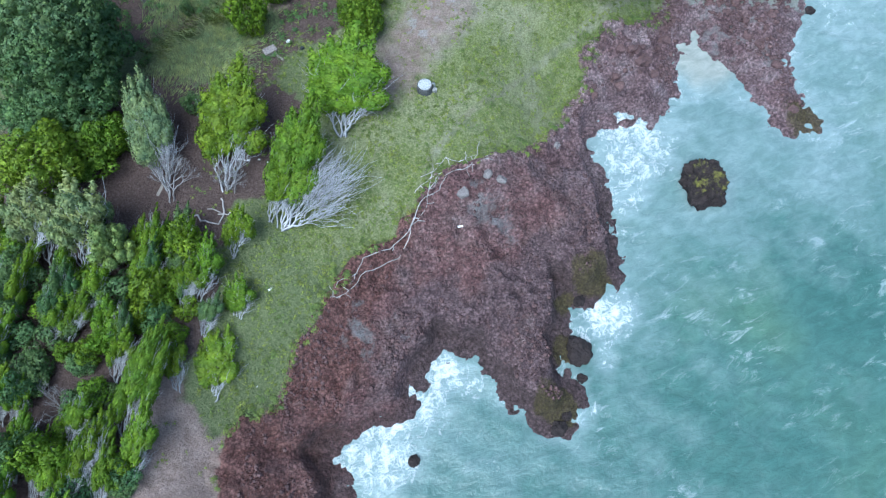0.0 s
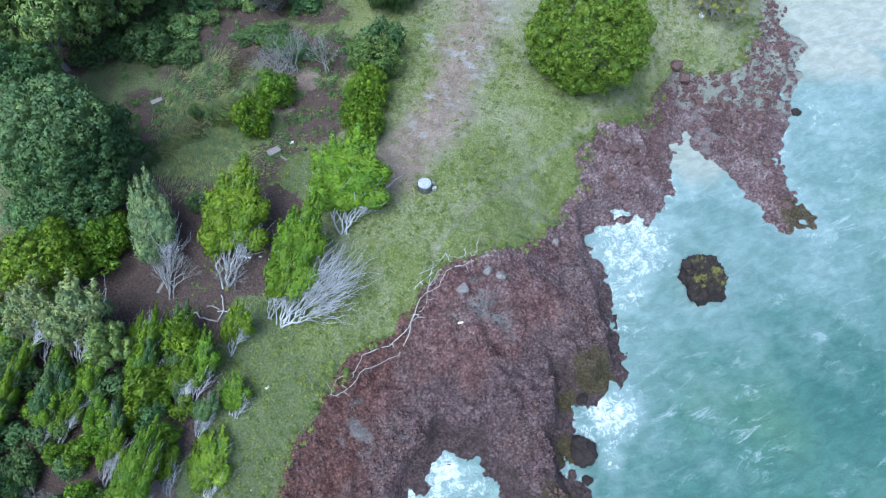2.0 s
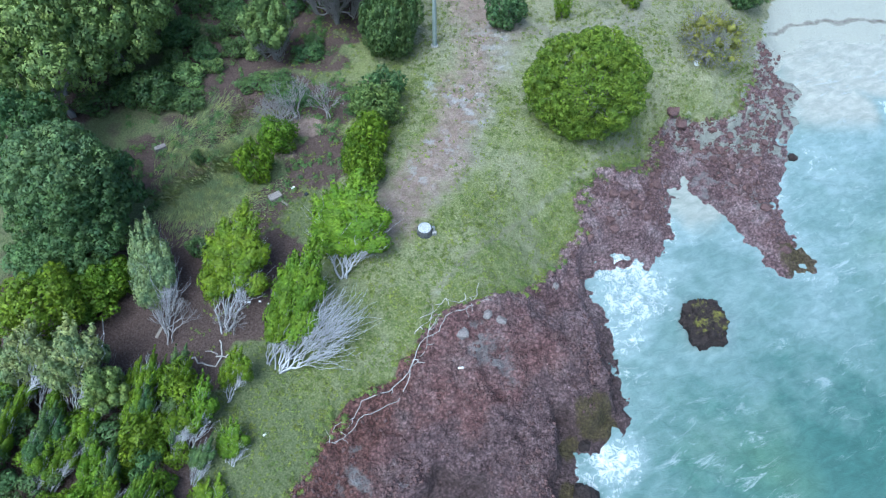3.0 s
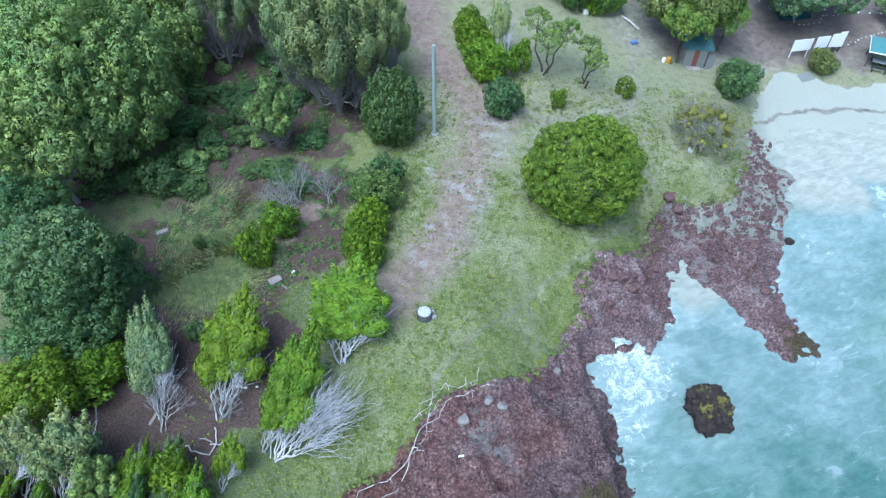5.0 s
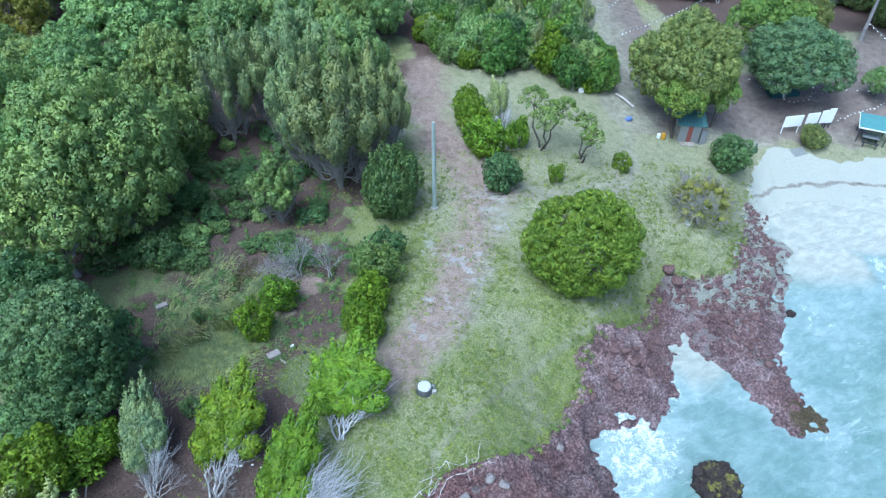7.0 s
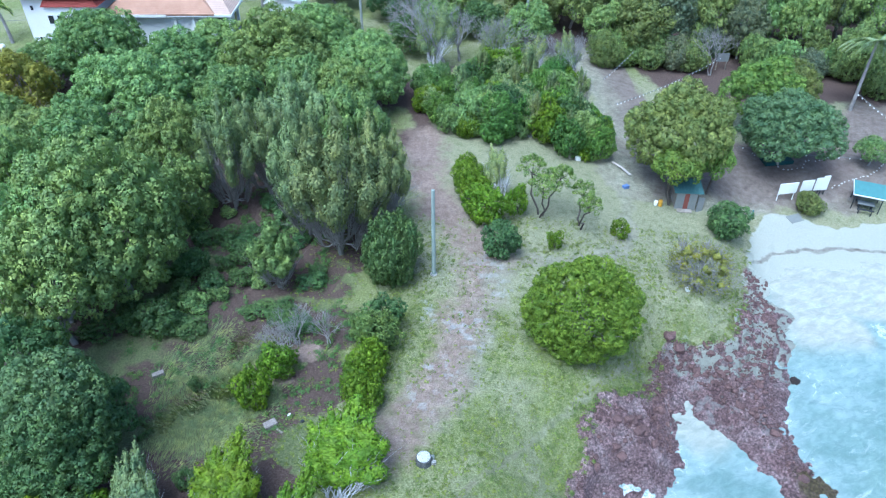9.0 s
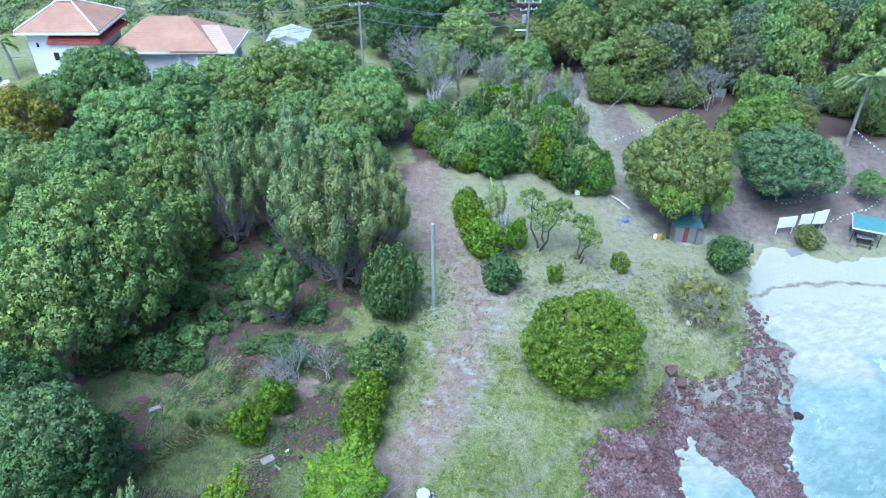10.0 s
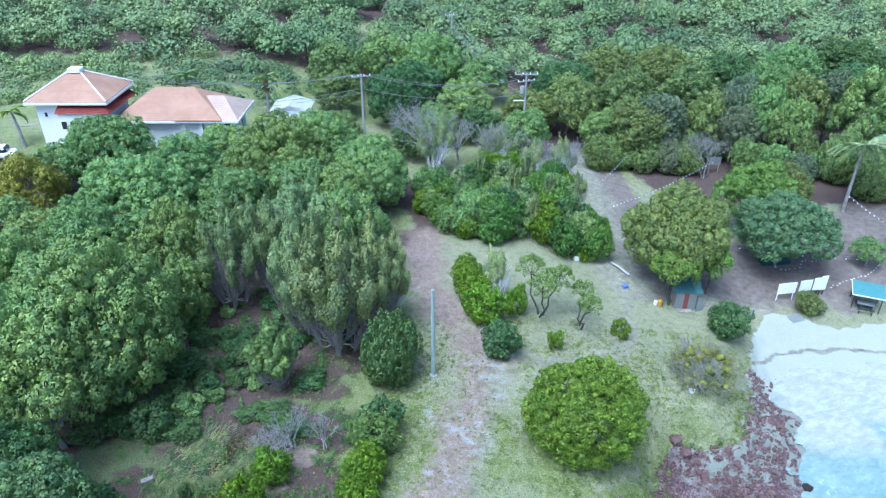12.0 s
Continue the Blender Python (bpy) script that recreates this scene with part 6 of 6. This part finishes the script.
# the hut and the camp by the beach
def hut():
    root = thing("hut", Matrix.Translation(at(22.2, 53.6)) @ pose(0, 0, 0, 0, 0, -6) @ Matrix.Diagonal((0.82, 0.82, 0.85, 1)), "small patched tin hut with a red-brown door", "hut")
    part("wall", boxes((-1.15, 0.0, -0.2, -0.25, 0.08, 2.0), bevel=0.01), TIN, root, "grey tin front panel")
    part("wall", boxes((0.27, 0.0, -0.2, 1.1, 0.08, 2.05), bevel=0.01), TIN, root, "grey tin front panel")
    part("door", boxes((-0.245, 0.03, 0.0, 0.265, 0.09, 1.98), bevel=0.01), RUST, root, "red-brown door")
    part("wall", boxes((-1.15, 0.083, -0.2, -1.07, 2.3, 2.1)), PLANK, root)
    part("wall", boxes((1.02, 0.083, -0.2, 1.1, 2.3, 2.1)), PLANK, root)
    part("wall", boxes((-1.065, 2.22, -0.2, 1.015, 2.3, 2.3)), PLANK, root)
    roof = boxes((-1.45, -0.1, -0.03, 1.7, 2.7, 0.04))
    bmesh.ops.transform(roof, matrix=pose(0, 0, 2.12, 5), verts=list(roof.verts))
    part("roof", roof, TURQUOISE, root, "turquoise corrugated roof")
    for k in range(9):
        rib = boxes((-1.4 + 0.37 * k, -0.1, 0.042, -1.34 + 0.37 * k, 2.7, 0.075))
        bmesh.ops.transform(rib, matrix=pose(0, 0, 2.12, 5), verts=list(rib.verts))
        part("roof_rib", rib, TURQUOISE, root)
    lean = boxes((-0.4, -0.03, -0.1, 0.4, 0.03, 1.5))
    bmesh.ops.transform(lean, matrix=pose(1.55, -0.1, 0, -14, 12, 20), verts=list(lean.verts))
    part("loose_panel", lean, TIN, root, "loose tin panel leaning on the side")
    part("step", boxes((-0.9, -0.7, -0.2, 0.7, -0.02, 0.12), bevel=0.02), PLANK, root)
    for x, r, h, m, words in ((-1.75, 0.19, 0.6, YELLOW, "yellow plastic barrel beside the hut"), (-2.15, 0.17, 0.45, WHITE, "white plastic drum beside the hut")):
        ob = part("barrel", disc_tower([(r * 0.9, -0.1), (r, 0.05), (r * 1.05, h * 0.35), (r, h * 0.5), (r * 1.05, h * 0.65), (r * 0.95, h), (r * 0.8, h + 0.02)], 14), m)
        ob.matrix_basis = Matrix.Translation(at(21.75 + x, 53.6 - 0.2 * x))
        tagged(ob, words, "barrel")


hut()


def screen():
    """White boards on posts, in a row along the sand."""
    root = thing("sign_boards", Matrix.Translation(at(32.4, 57.3)) @ pose(0, 0, 0, 0, 0, 10), "row of blank white boards on thin posts above the beach", "sign")
    for x0, x1, z0, z1 in ((0.0, 1.95, 0.75, 1.95), (2.3, 3.6, 0.85, 2.05), (3.75, 4.5, 0.8, 2.2), (4.5, 5.2, 0.75, 2.35)):
        b = part("board", boxes((x0, -0.04, z0, x1 - 0.02, 0.02, z1), bevel=0.008), WHITE, root, "blank white board")
        for x in (x0 + 0.12, x1 - 0.15):
            part("post", boxes((x - 0.035, 0.022, -0.3, x + 0.035, 0.09, z1 - 0.05)), DARK_METAL if x0 > 1 else WHITE, root)


screen()


def picnic_shelter():
    root = thing("picnic_table", Matrix.Translation(at(40.6, 56.2)) @ pose(0, 0, 0, 0, 0, -22) @ Matrix.Diagonal((0.74, 0.9, 0.9, 1)), "picnic table under a teal canopy on the sand", "picnic table")
    roof = boxes((-1.9, -1.0, -0.04, 1.9, 1.3, 0.03), bevel=0.01)
    bmesh.ops.transform(roof, matrix=pose(0, 0.5, 2.05, 12, 0, 0), verts=list(roof.verts))
    part("canopy", roof, TEAL, root, "sloping teal canopy")
    edge = boxes((-1.95, -1.06, -0.1, 1.95, -1.0, 0.05), (-1.95, -0.99, -0.1, -1.9, 1.3, 0.05))
    bmesh.ops.transform(edge, matrix=pose(0, 0.5, 2.05, 12, 0, 0), verts=list(edge.verts))
    part("canopy_edge", edge, WHITE, root, "white edging")
    for x in (-1.6, 1.6):
        for y in (-0.3, 1.5):
            part("post", boxes((x - 0.05, y - 0.05, -0.3, x + 0.05, y + 0.05, 1.95 + 0.21 * (y - 0.5)), bevel=0.01), DARK_METAL, root)
    for k in range(4):
        part("tabletop_plank", boxes((-1.0, -0.35 + 0.2 * k, 0.70, 1.0, -0.17 + 0.2 * k, 0.75)), TIN, root)
    for y in (-0.85, 0.85):
        part("bench_plank", boxes((-1.0, y - 0.14, 0.40, 1.0, y + 0.14, 0.45)), DARK_METAL, root)
    for x in (-0.75, 0.75):
        part("trestle", boxes((x - 0.05, -0.95, 0.33, x + 0.05, 0.95, 0.395), (x - 0.05, -0.3, -0.2, x + 0.05, -0.2, 0.697), (x - 0.05, 0.2, -0.2, x + 0.05, 0.3, 0.697), (x - 0.05, -0.95, -0.2, x + 0.05, -0.85, 0.328), (x - 0.05, 0.85, -0.2, x + 0.05, 0.95, 0.328)), DARK_METAL, root)


picnic_shelter()


def notice_board():
    root = thing("notice_board", Matrix.Translation(at(35.3, 85.2)), "pale blue-white notice board on posts at the wood's edge", "sign")
    part("board", boxes((-0.75, -0.04, 1.1, 0.75, 0.03, 2.2), bevel=0.01), TIN, root)
    for x in (-0.6, 0.6):
        part("post", boxes((x - 0.05, 0.033, -0.3, x + 0.05, 0.12, 2.15)), PLANK, root)


notice_board()
flat_slab(33.6, 55.0, 1.5, 1.0, 0.05, 20, TIN, "loose_board", "pale board lying on the dry grass", "board", 8)
flat_slab(17.3, 56.5, 0.6, 0.4, 0.3, 30, BLUE, "crate", "blue plastic crate on the earth", "crate")
flat_slab(13.3, 60.6, 0.5, 0.4, 0.55, 12, WHITE, "white_box", "white box beside a rusty post", "box")
flat_slab(12.5, 60.8, 0.22, 0.22, 1.4, 0, PLANK, "gate_post", "stout brown gate post", "post")
flat_slab(34.3, 63.0, 3.0, 1.4, 0.35, 8, plain("dark_tarpaulin", (0.02, 0.07, 0.075), 0.5), "tarpaulin", "dark teal tarpaulin heap under a tree", "tarpaulin")
flat_slab(29.3, 54.9, 0.14, 0.14, 1.0, 0, TURQUOISE, "marker_post", "short turquoise post on the sand", "post")
bucket = part("bucket", disc_tower([(0.16, -0.05), (0.19, 0.05), (0.22, 0.42), (0.17, 0.425)], 14), WHITE)
bucket.matrix_basis = Matrix.Translation(at(18.84, 41.0))
tagged(bucket, "white plastic bucket standing in the grass", "bucket")
log_thing = part("fallen_trunk", tubes("fallen_trunk", [[(at(16.9, 60.9, 0.12), 0.10), (at(17.5, 59.9, 0.25), 0.12), (at(18.2, 58.8, 0.14), 0.13)]], DRIFT, 8), None)
tagged(log_thing, "pale fallen trunk lying beside the track", "log")


def bunting(a, b, sag, flags, cloth, label):
    """A rope hung with small flags."""
    root = thing("bunting", pose(0, 0, 0), label, "bunting", "bunting round the camp")
    line = sagging(a, b, sag, 24)
    part("rope", tubes("rope", [line], WIRE, 4), None, root)
    bm = boxes((-0.07, -0.008, -0.17, 0.07, 0.008, -0.01))
    mesh = bpy.data.meshes.new("flag")
    bm.to_mesh(mesh), bm.free()
    mesh.materials.append(cloth)
    turn = math.degrees(math.atan2(b[1] - a[1], b[0] - a[0]))
    for k in range(flags):
        u = (k + 0.5) / flags
        p = [a[n] + (b[n] - a[n]) * u for n in range(3)]
        p[2] -= sag * 4 * u * (1 - u)
        ob = part("flag", mesh, None, root)
        ob.matrix_basis = pose(*p, dice.uniform(-25, 25), 0, turn)


bunting((18.9, 78.3, 4.2), (23.4, 83.4, 5.6), 0.2, 12, WHITE, "rope of small white flags between trees")
bunting((19.1, 71.8, 4.2), (34.0, 82.4, 5.2), 0.5, 30, WHITE, "rope of small white flags between trees")
bunting((30.5, 64.2, 3.2), (45.0, 61.8, 3.1), 0.3, 14, WHITE, "rope of small white flags along the yard")
bunting((46.2, 73.0, 5.0), (49.5, 67.5, 3.4), 0.2, 12, WHITE, "rope of small white flags below the palm")
bunting((31.9, 71.4, 5.0), (33.5, 72.0, 5.5), 0.05, 4, RED_CLOTH, "short rope of faded red flags")


# ---- stones and driftwood ----
def boulder_mesh(seed, rough=0.3, material=RED_STONE, level=2, squash=0.7):
    rng = np.random.RandomState(seed)
    bm = bmesh.new()
    bmesh.ops.create_icosphere(bm, subdivisions=level, radius=1.0)
    cuts = [(v / np.linalg.norm(v), rng.uniform(0.55, 0.9)) for v in rng.normal(0, 1, (9, 3))]
    for v in bm.verts:
        p = np.array(v.co)
        for way, far in cuts:
            over = p @ way - far
            if over > 0:
                p = p - way * over * 0.85
        p = p * (1 + rough * (noise.noise(Vector(p) * 1.7 + Vector((seed, 0, 0))) + 0.6 * noise.noise(Vector(p) * 4.1)))
        v.co = (p[0], p[1], p[2] * squash)
    mesh = bpy.data.meshes.new("boulder")
    bm.to_mesh(mesh), bm.free()
    mesh.materials.append(material)
    return mesh


def stone(mesh, x, y, size, label, group="", sink=0.25, name="boulder", stretch=(1, 1, 1), turn=None):
    ob = new(name, mesh)
    z = float(ground_shape(np.array([float(x)]), np.array([float(y)]))[0][0])
    ob.matrix_basis = Matrix.Translation((x, y, z + size * stretch[2] * (0.7 - sink) * 0.6)) @ pose(0, 0, 0, 0, 0, dice.uniform(0, 360) if turn is None else turn) @ Matrix.Diagonal((size * stretch[0], size * stretch[1], size * stretch[2], 1))
    return tagged(ob, label, "rock", group)


RED_ROCKS = [boulder_mesh(k) for k in range(4)]
GREY_ROCKS = [boulder_mesh(10 + k, 0.2, GREY_STONE) for k in range(3)]
for n, (x, y, r) in enumerate([(1.15, 18.2, 0.42), (3.35, 19.25, 0.36), (2.5, 19.35, 0.33), (11.4, 27.55, 0.40), (7.0, 22.65, 0.26), (17.1, 38.2, 0.55), (17.7, 37.4, 0.50), (5.0, 19.6, 0.25), (6.6, 19.0, 0.24), (6.3, 20.8, 0.22), (4.6, 18.4, 0.22)]):
    grey = n in (0, 1, 2, 4)
    stone((GREY_ROCKS if grey else RED_ROCKS)[n % 3], x, y, r, "rounded grey boulder on the red shelf" if grey else "angular purple-red boulder on the shore", "shore boulders")


placed = 0
while placed < 150:
    x, y = dice.uniform(9, 28), dice.uniform(26, 46)
    s_land, s_grown = (float(signed(np.array([x]), np.array([y]), line)[0]) for line in (LAND, GROWTH))
    if s_land < 0.5 or s_grown > -0.3:
        continue
    stone(RED_ROCKS[placed % 4], x, y, 0.12 + 0.26 * dice.random() ** 2.2, "angular purple-red stone on the sandy neck", "stones on the neck", 0.25)
    placed += 1


def sea_stack():
    """The black rock that stands alone in the water."""
    bm = bmesh.new()
    bmesh.ops.create_icosphere(bm, subdivisions=6, radius=1.0)
    for v in bm.verts:
        p = Vector(v.co)
        q = Vector((max(-0.9, min(0.9, p.x * 1.1)), max(-0.92, min(0.92, p.y * 1.1)), max(-1, min(0.74, p.z * 1.05))))
        ridge = 1 - abs(noise.noise(p * 2.6 + Vector((4, 1, 0)))) * 2
        k = 0.92 + 0.18 * noise.noise(p * 1.7) + 0.14 * ridge + 0.12 * noise.noise(p * 5.3) + 0.10 * noise.noise(p * 11.0)
        taper = 1.12 - 0.16 * max(0.0, p.z)
        v.co = (q.x * 1.2 * k * taper, q.y * 1.38 * k * taper, q.z * 1.75 * k)
    ob = part("sea_rock", bm, SEA_STONE)
    for f in ob.data.polygons:
        f.use_smooth = True
    ob.matrix_basis = Matrix.Translation((16.45, 20.95, 0.2)) @ pose(0, 0, 0, 0, 0, 8)
    tagged(ob, "dark block of rock with yellow-green weed, washed by the sea", "rock")


sea_stack()
WEEDY = [boulder_mesh(30 + k, 0.3, SEA_STONE, 4, 0.8) for k in range(3)]
for n, (x, y, r) in enumerate([(7.75, 10.2, 0.85), (6.5, 5.9, 0.5), (-1.5, 4.1, 0.36), (26.0, 35.2, 0.35), (8.1, 13.3, 0.4), (6.9, 6.6, 0.35), (8.0, 8.7, 0.3)]):
    ob = stone(WEEDY[n % 3], x, y, r, "weed-covered rock awash at the water's edge", "rocks awash", 0.2, "wave_washed_rock")
    ob.location.z = r * (0.18 if n != 2 else 0.0)


def loose_stones():
    """Small broken stones over the shelf and the sandy neck, one joined mesh."""
    rng = np.random.RandomState(81)
    on_rock = scattered(60000, -10, 0, 16, 34, 82, lambda x, y, k: (signed(x, y, LAND) > 0.6) & (signed(x, y, GROWTH) < -0.1) & (k < 0.15 + 0.6 * ss(0.0, 0.4, fbm(x / 2.2, y / 2.2, 3))))
    neck = scattered(6500, 14.5, 27, 28.5, 47, 83, lambda x, y, k: (signed(x, y, LAND) > 0.2) & (signed(x, y, GROWTH) < 0.1) & (k < 0.85))
    spots = np.concatenate([on_rock, neck])
    size = np.concatenate([0.035 + 0.15 * rng.rand(len(on_rock)) ** 4, 0.04 + 0.22 * rng.rand(len(neck)) ** 3.5])
    z = ground_shape(spots[:, 0], spots[:, 1])[0]
    ball = np.array([(1, 0, 0), (0, 1, 0), (-1, 0, 0), (0, -1, 0), (0, 0, 1), (0, 0, -1)], float)
    tris = np.array([(0, 1, 4), (1, 2, 4), (2, 3, 4), (3, 0, 4), (1, 0, 5), (2, 1, 5), (3, 2, 5), (0, 3, 5)])
    turn = rng.normal(0, 1, (len(spots), 3, 3))
    turn = np.linalg.qr(turn)[0]
    turn *= np.sign(np.linalg.det(turn))[:, None, None]
    ball = np.einsum("nij,pj->npi", turn, ball)
    verts = ball * (size[:, None, None] * rng.uniform(0.55, 1.35, (len(spots), 6, 1)) * np.array((1.0, 1.0, 0.7))) + np.column_stack([spots, z + 0.2 * size])[:, None]
    faces = tris[None] + (np.arange(len(spots)) * 6)[:, None, None]
    return fast_mesh("loose_stones", verts.reshape(-1, 3), faces.reshape(-1, 3), RED_STONE)


tagged(new("loose_stones", loose_stones()), "scattered purple-red stones on the shelf and sand", "stones", kind="stuff")


def driftwood(name, label, pts, r0, r1, side=2, seed=0):
    """A bleached root or branch lying along the ground."""
    rng = np.random.RandomState(seed)
    rise = [ground_shape(np.array([x]), np.array([y]))[0][0] + 0.07 for x, y in pts]
    dense = []
    for n in range(len(pts) - 1):
        for k in range(3):
            u = k / 3
            dense.append(np.array((pts[n][0] + (pts[n + 1][0] - pts[n][0]) * u + rng.normal(0, 0.05), pts[n][1] + (pts[n + 1][1] - pts[n][1]) * u + rng.normal(0, 0.05), rise[n] + (rise[n + 1] - rise[n]) * u + 0.05 * rng.rand())))
    dense.append(np.array((*pts[-1], rise[-1])))
    total = len(dense) - 1
    lines = [[(p, 0.55 * (r0 + (r1 - r0) * n / total)) for n, p in enumerate(dense)]]
    for _ in range(side):
        p = dense[rng.randint(1, total)]
        lines.append(bent(p, p + np.array((rng.normal(0, 0.5), rng.normal(0, 0.5), 0.1)), r1 * 0.7, r1 * 0.3, rng, 4, 0.15))
    return tagged(part(name, tubes(name, lines, DRIFT, 6), None), label, "driftwood", "driftwood")


driftwood("driftwood", "long bleached root along the edge of the grass", [(2.52, 20.49), (1.63, 19.7), (0.18, 19.04), (-0.3, 18.13), (-1.24, 17.49), (-1.56, 16.62), (-2.18, 15.73), (-2.97, 14.97), (-4.33, 14.28)], 0.03, 0.05, 4, 1)
driftwood("driftwood", "long bleached root along the edge of the grass", [(-1.56, 16.62), (-1.97, 15.64), (-2.4, 14.59), (-3.87, 13.76), (-4.47, 13.4), (-5.04, 12.49), (-5.7, 12.14)], 0.045, 0.03, 3, 2)
driftwood("driftwood", "thin grey root tangled at the grass edge", [(2.45, 20.15), (1.14, 19.56), (-0.15, 19.3), (-1.26, 18.54), (-1.57, 17.97)], 0.025, 0.045, 6, 3)
driftwood("driftwood", "thin grey root tangled at the grass edge", [(-4.33, 14.19), (-4.71, 13.49), (-5.64, 12.91), (-5.91, 12.13)], 0.035, 0.025, 2, 4)
driftwood("driftwood", "thin grey root tangled at the grass edge", [(1.9, 20.6), (0.9, 19.9), (0.2, 20.3), (-0.6, 19.4), (-1.3, 19.0)], 0.02, 0.035, 6, 5)
driftwood("driftwood", "thin grey root tangled at the grass edge", [(-0.2, 18.9), (-0.8, 18.0), (-1.0, 17.2), (-1.7, 16.3)], 0.03, 0.03, 5, 6)
driftwood("bleached_branch", "forked white dead branch on the ground", [(-13.69, 16.39), (-12.96, 16.05), (-12.24, 15.88), (-11.97, 16.81), (-12.3, 17.5)], 0.09, 0.07, 1, 7)
driftwood("bleached_branch", "forked white dead branch on the ground", [(-11.95, 16.45), (-11.4, 16.5)], 0.07, 0.04, 0, 8)

WHITE_ROCKS = [boulder_mesh(50 + k, 0.2, WHITE_STONE, 1) for k in range(3)]
RING = [(32.3, 64.5), (33.2, 62.8), (34.5, 61.7), (35.6, 61.7), (36.6, 61.95), (37.3, 62.9), (39.3, 63.2), (40.5, 64.5)]
RING_EAST = [(38.6, 59.1), (40.6, 59.9), (42.7, 60.6), (44.4, 61.8), (46.5, 64.5)]
for line in (RING, RING_EAST):
    for (ax, ay), (bx, by) in zip(line, line[1:]):
        count = max(2, int(math.hypot(bx - ax, by - ay) / 0.42))
        for k in range(count):
            u = (k + dice.uniform(-0.2, 0.2)) / count
            stone(WHITE_ROCKS[k % 3], ax + (bx - ax) * u + dice.uniform(-0.1, 0.1), ay + (by - ay) * u + dice.uniform(-0.1, 0.1), dice.uniform(0.07, 0.13), "small whitewashed stone edging the trodden yard", "whitewashed edging stones", 0.2, "edging_stone")


# ---- palms ----
def frond_mesh(long, leaflets, droop, width, seed):
    """One palm frond along +x: a curved rib with hanging leaflets."""
    rng = np.random.RandomState(seed)
    verts, faces = [], []
    rib = lambda u: np.array((long * u * (1 - 0.15 * droop * u), 0.0, long * (0.35 * u - 0.75 * droop * u * u)))
    for n in range(8):
        a, b = rib(n / 8), rib((n + 1) / 8)
        w = 0.045 * (1 - n / 9)
        k = len(verts)
        verts += [a + (0, w, 0), a - (0, w, 0), b - (0, w * 0.9, 0), b + (0, w * 0.9, 0)]
        faces.append((k, k + 1, k + 2, k + 3))
    for n in range(leaflets):
        u = 0.12 + 0.88 * (n + 0.5) / leaflets
        l = width * math.sin(min(1, u * 1.25 + 0.12) * 2.6) * rng.uniform(0.85, 1.1)
        for side in (-1, 1):
            a = rib(u)
            tip = a + (0.45 * l, side * l * 0.85, -0.35 * l * rng.uniform(0.7, 1.3))
            k = len(verts)
            verts += [a + (-0.05, 0, 0), a + (0.06, 0, 0), (a + tip) / 2 + (0.11, 0, 0.04), tip]
            faces.append((k, k + 1, k + 2, k + 3))
    return fast_mesh("frond", verts, faces, LEAF)


def palm(x, y, h, fronds, long, lean, label, skirt=0, colour=(0.17, 0.24, 0.11)):
    root = thing("palm_tree", Matrix.Translation(at(x, y)), label, "palm tree", "palms")
    top = np.array((lean[0], lean[1], h))
    part("trunk", tubes("trunk", [[(np.array((lean[0] * u * u, lean[1] * u * u, h * u - 0.3 * (1 - u))), 0.22 - 0.1 * u) for u in np.linspace(0, 1, 9)]], BARK, 10), None, root)
    green, dry = frond_mesh(long, 40, 0.9, long * 0.21, 5), frond_mesh(long * 0.8, 18, 1.6, long * 0.2, 6)
    for n in range(fronds + skirt):
        old = n >= fronds
        ob = part("frond", dry if old else green, None, root, "dry hanging frond" if old else "")
        ob.matrix_basis = Matrix.Translation(top) @ pose(0, 0, 0, 0, -38 + 66 * ((n * 0.618) % 1) if not old else 60, n * 137.5)
        ob.color = (*((0.26, 0.21, 0.12) if old else tint(colour)), 1)


palm(47.0, 74.3, 8.2, 19, 3.9, (0.1, 0.0), "coconut palm with wind-torn drooping fronds", 0, (0.24, 0.30, 0.17))
palm(-23.1, 90.5, 5.2, 18, 2.2, (0.0, 0.0), "fan palm with a skirt of dry fronds", 10, (0.22, 0.30, 0.14))
palm(-34.8, 93.5, 2.6, 12, 3.0, (0.2, 0.0), "low palm behind the house roof")
palm(-49.4, 78.5, 4.2, 10, 2.0, (-0.5, 0.2), "slender leaning palm beside the white house", 0, (0.24, 0.32, 0.08))
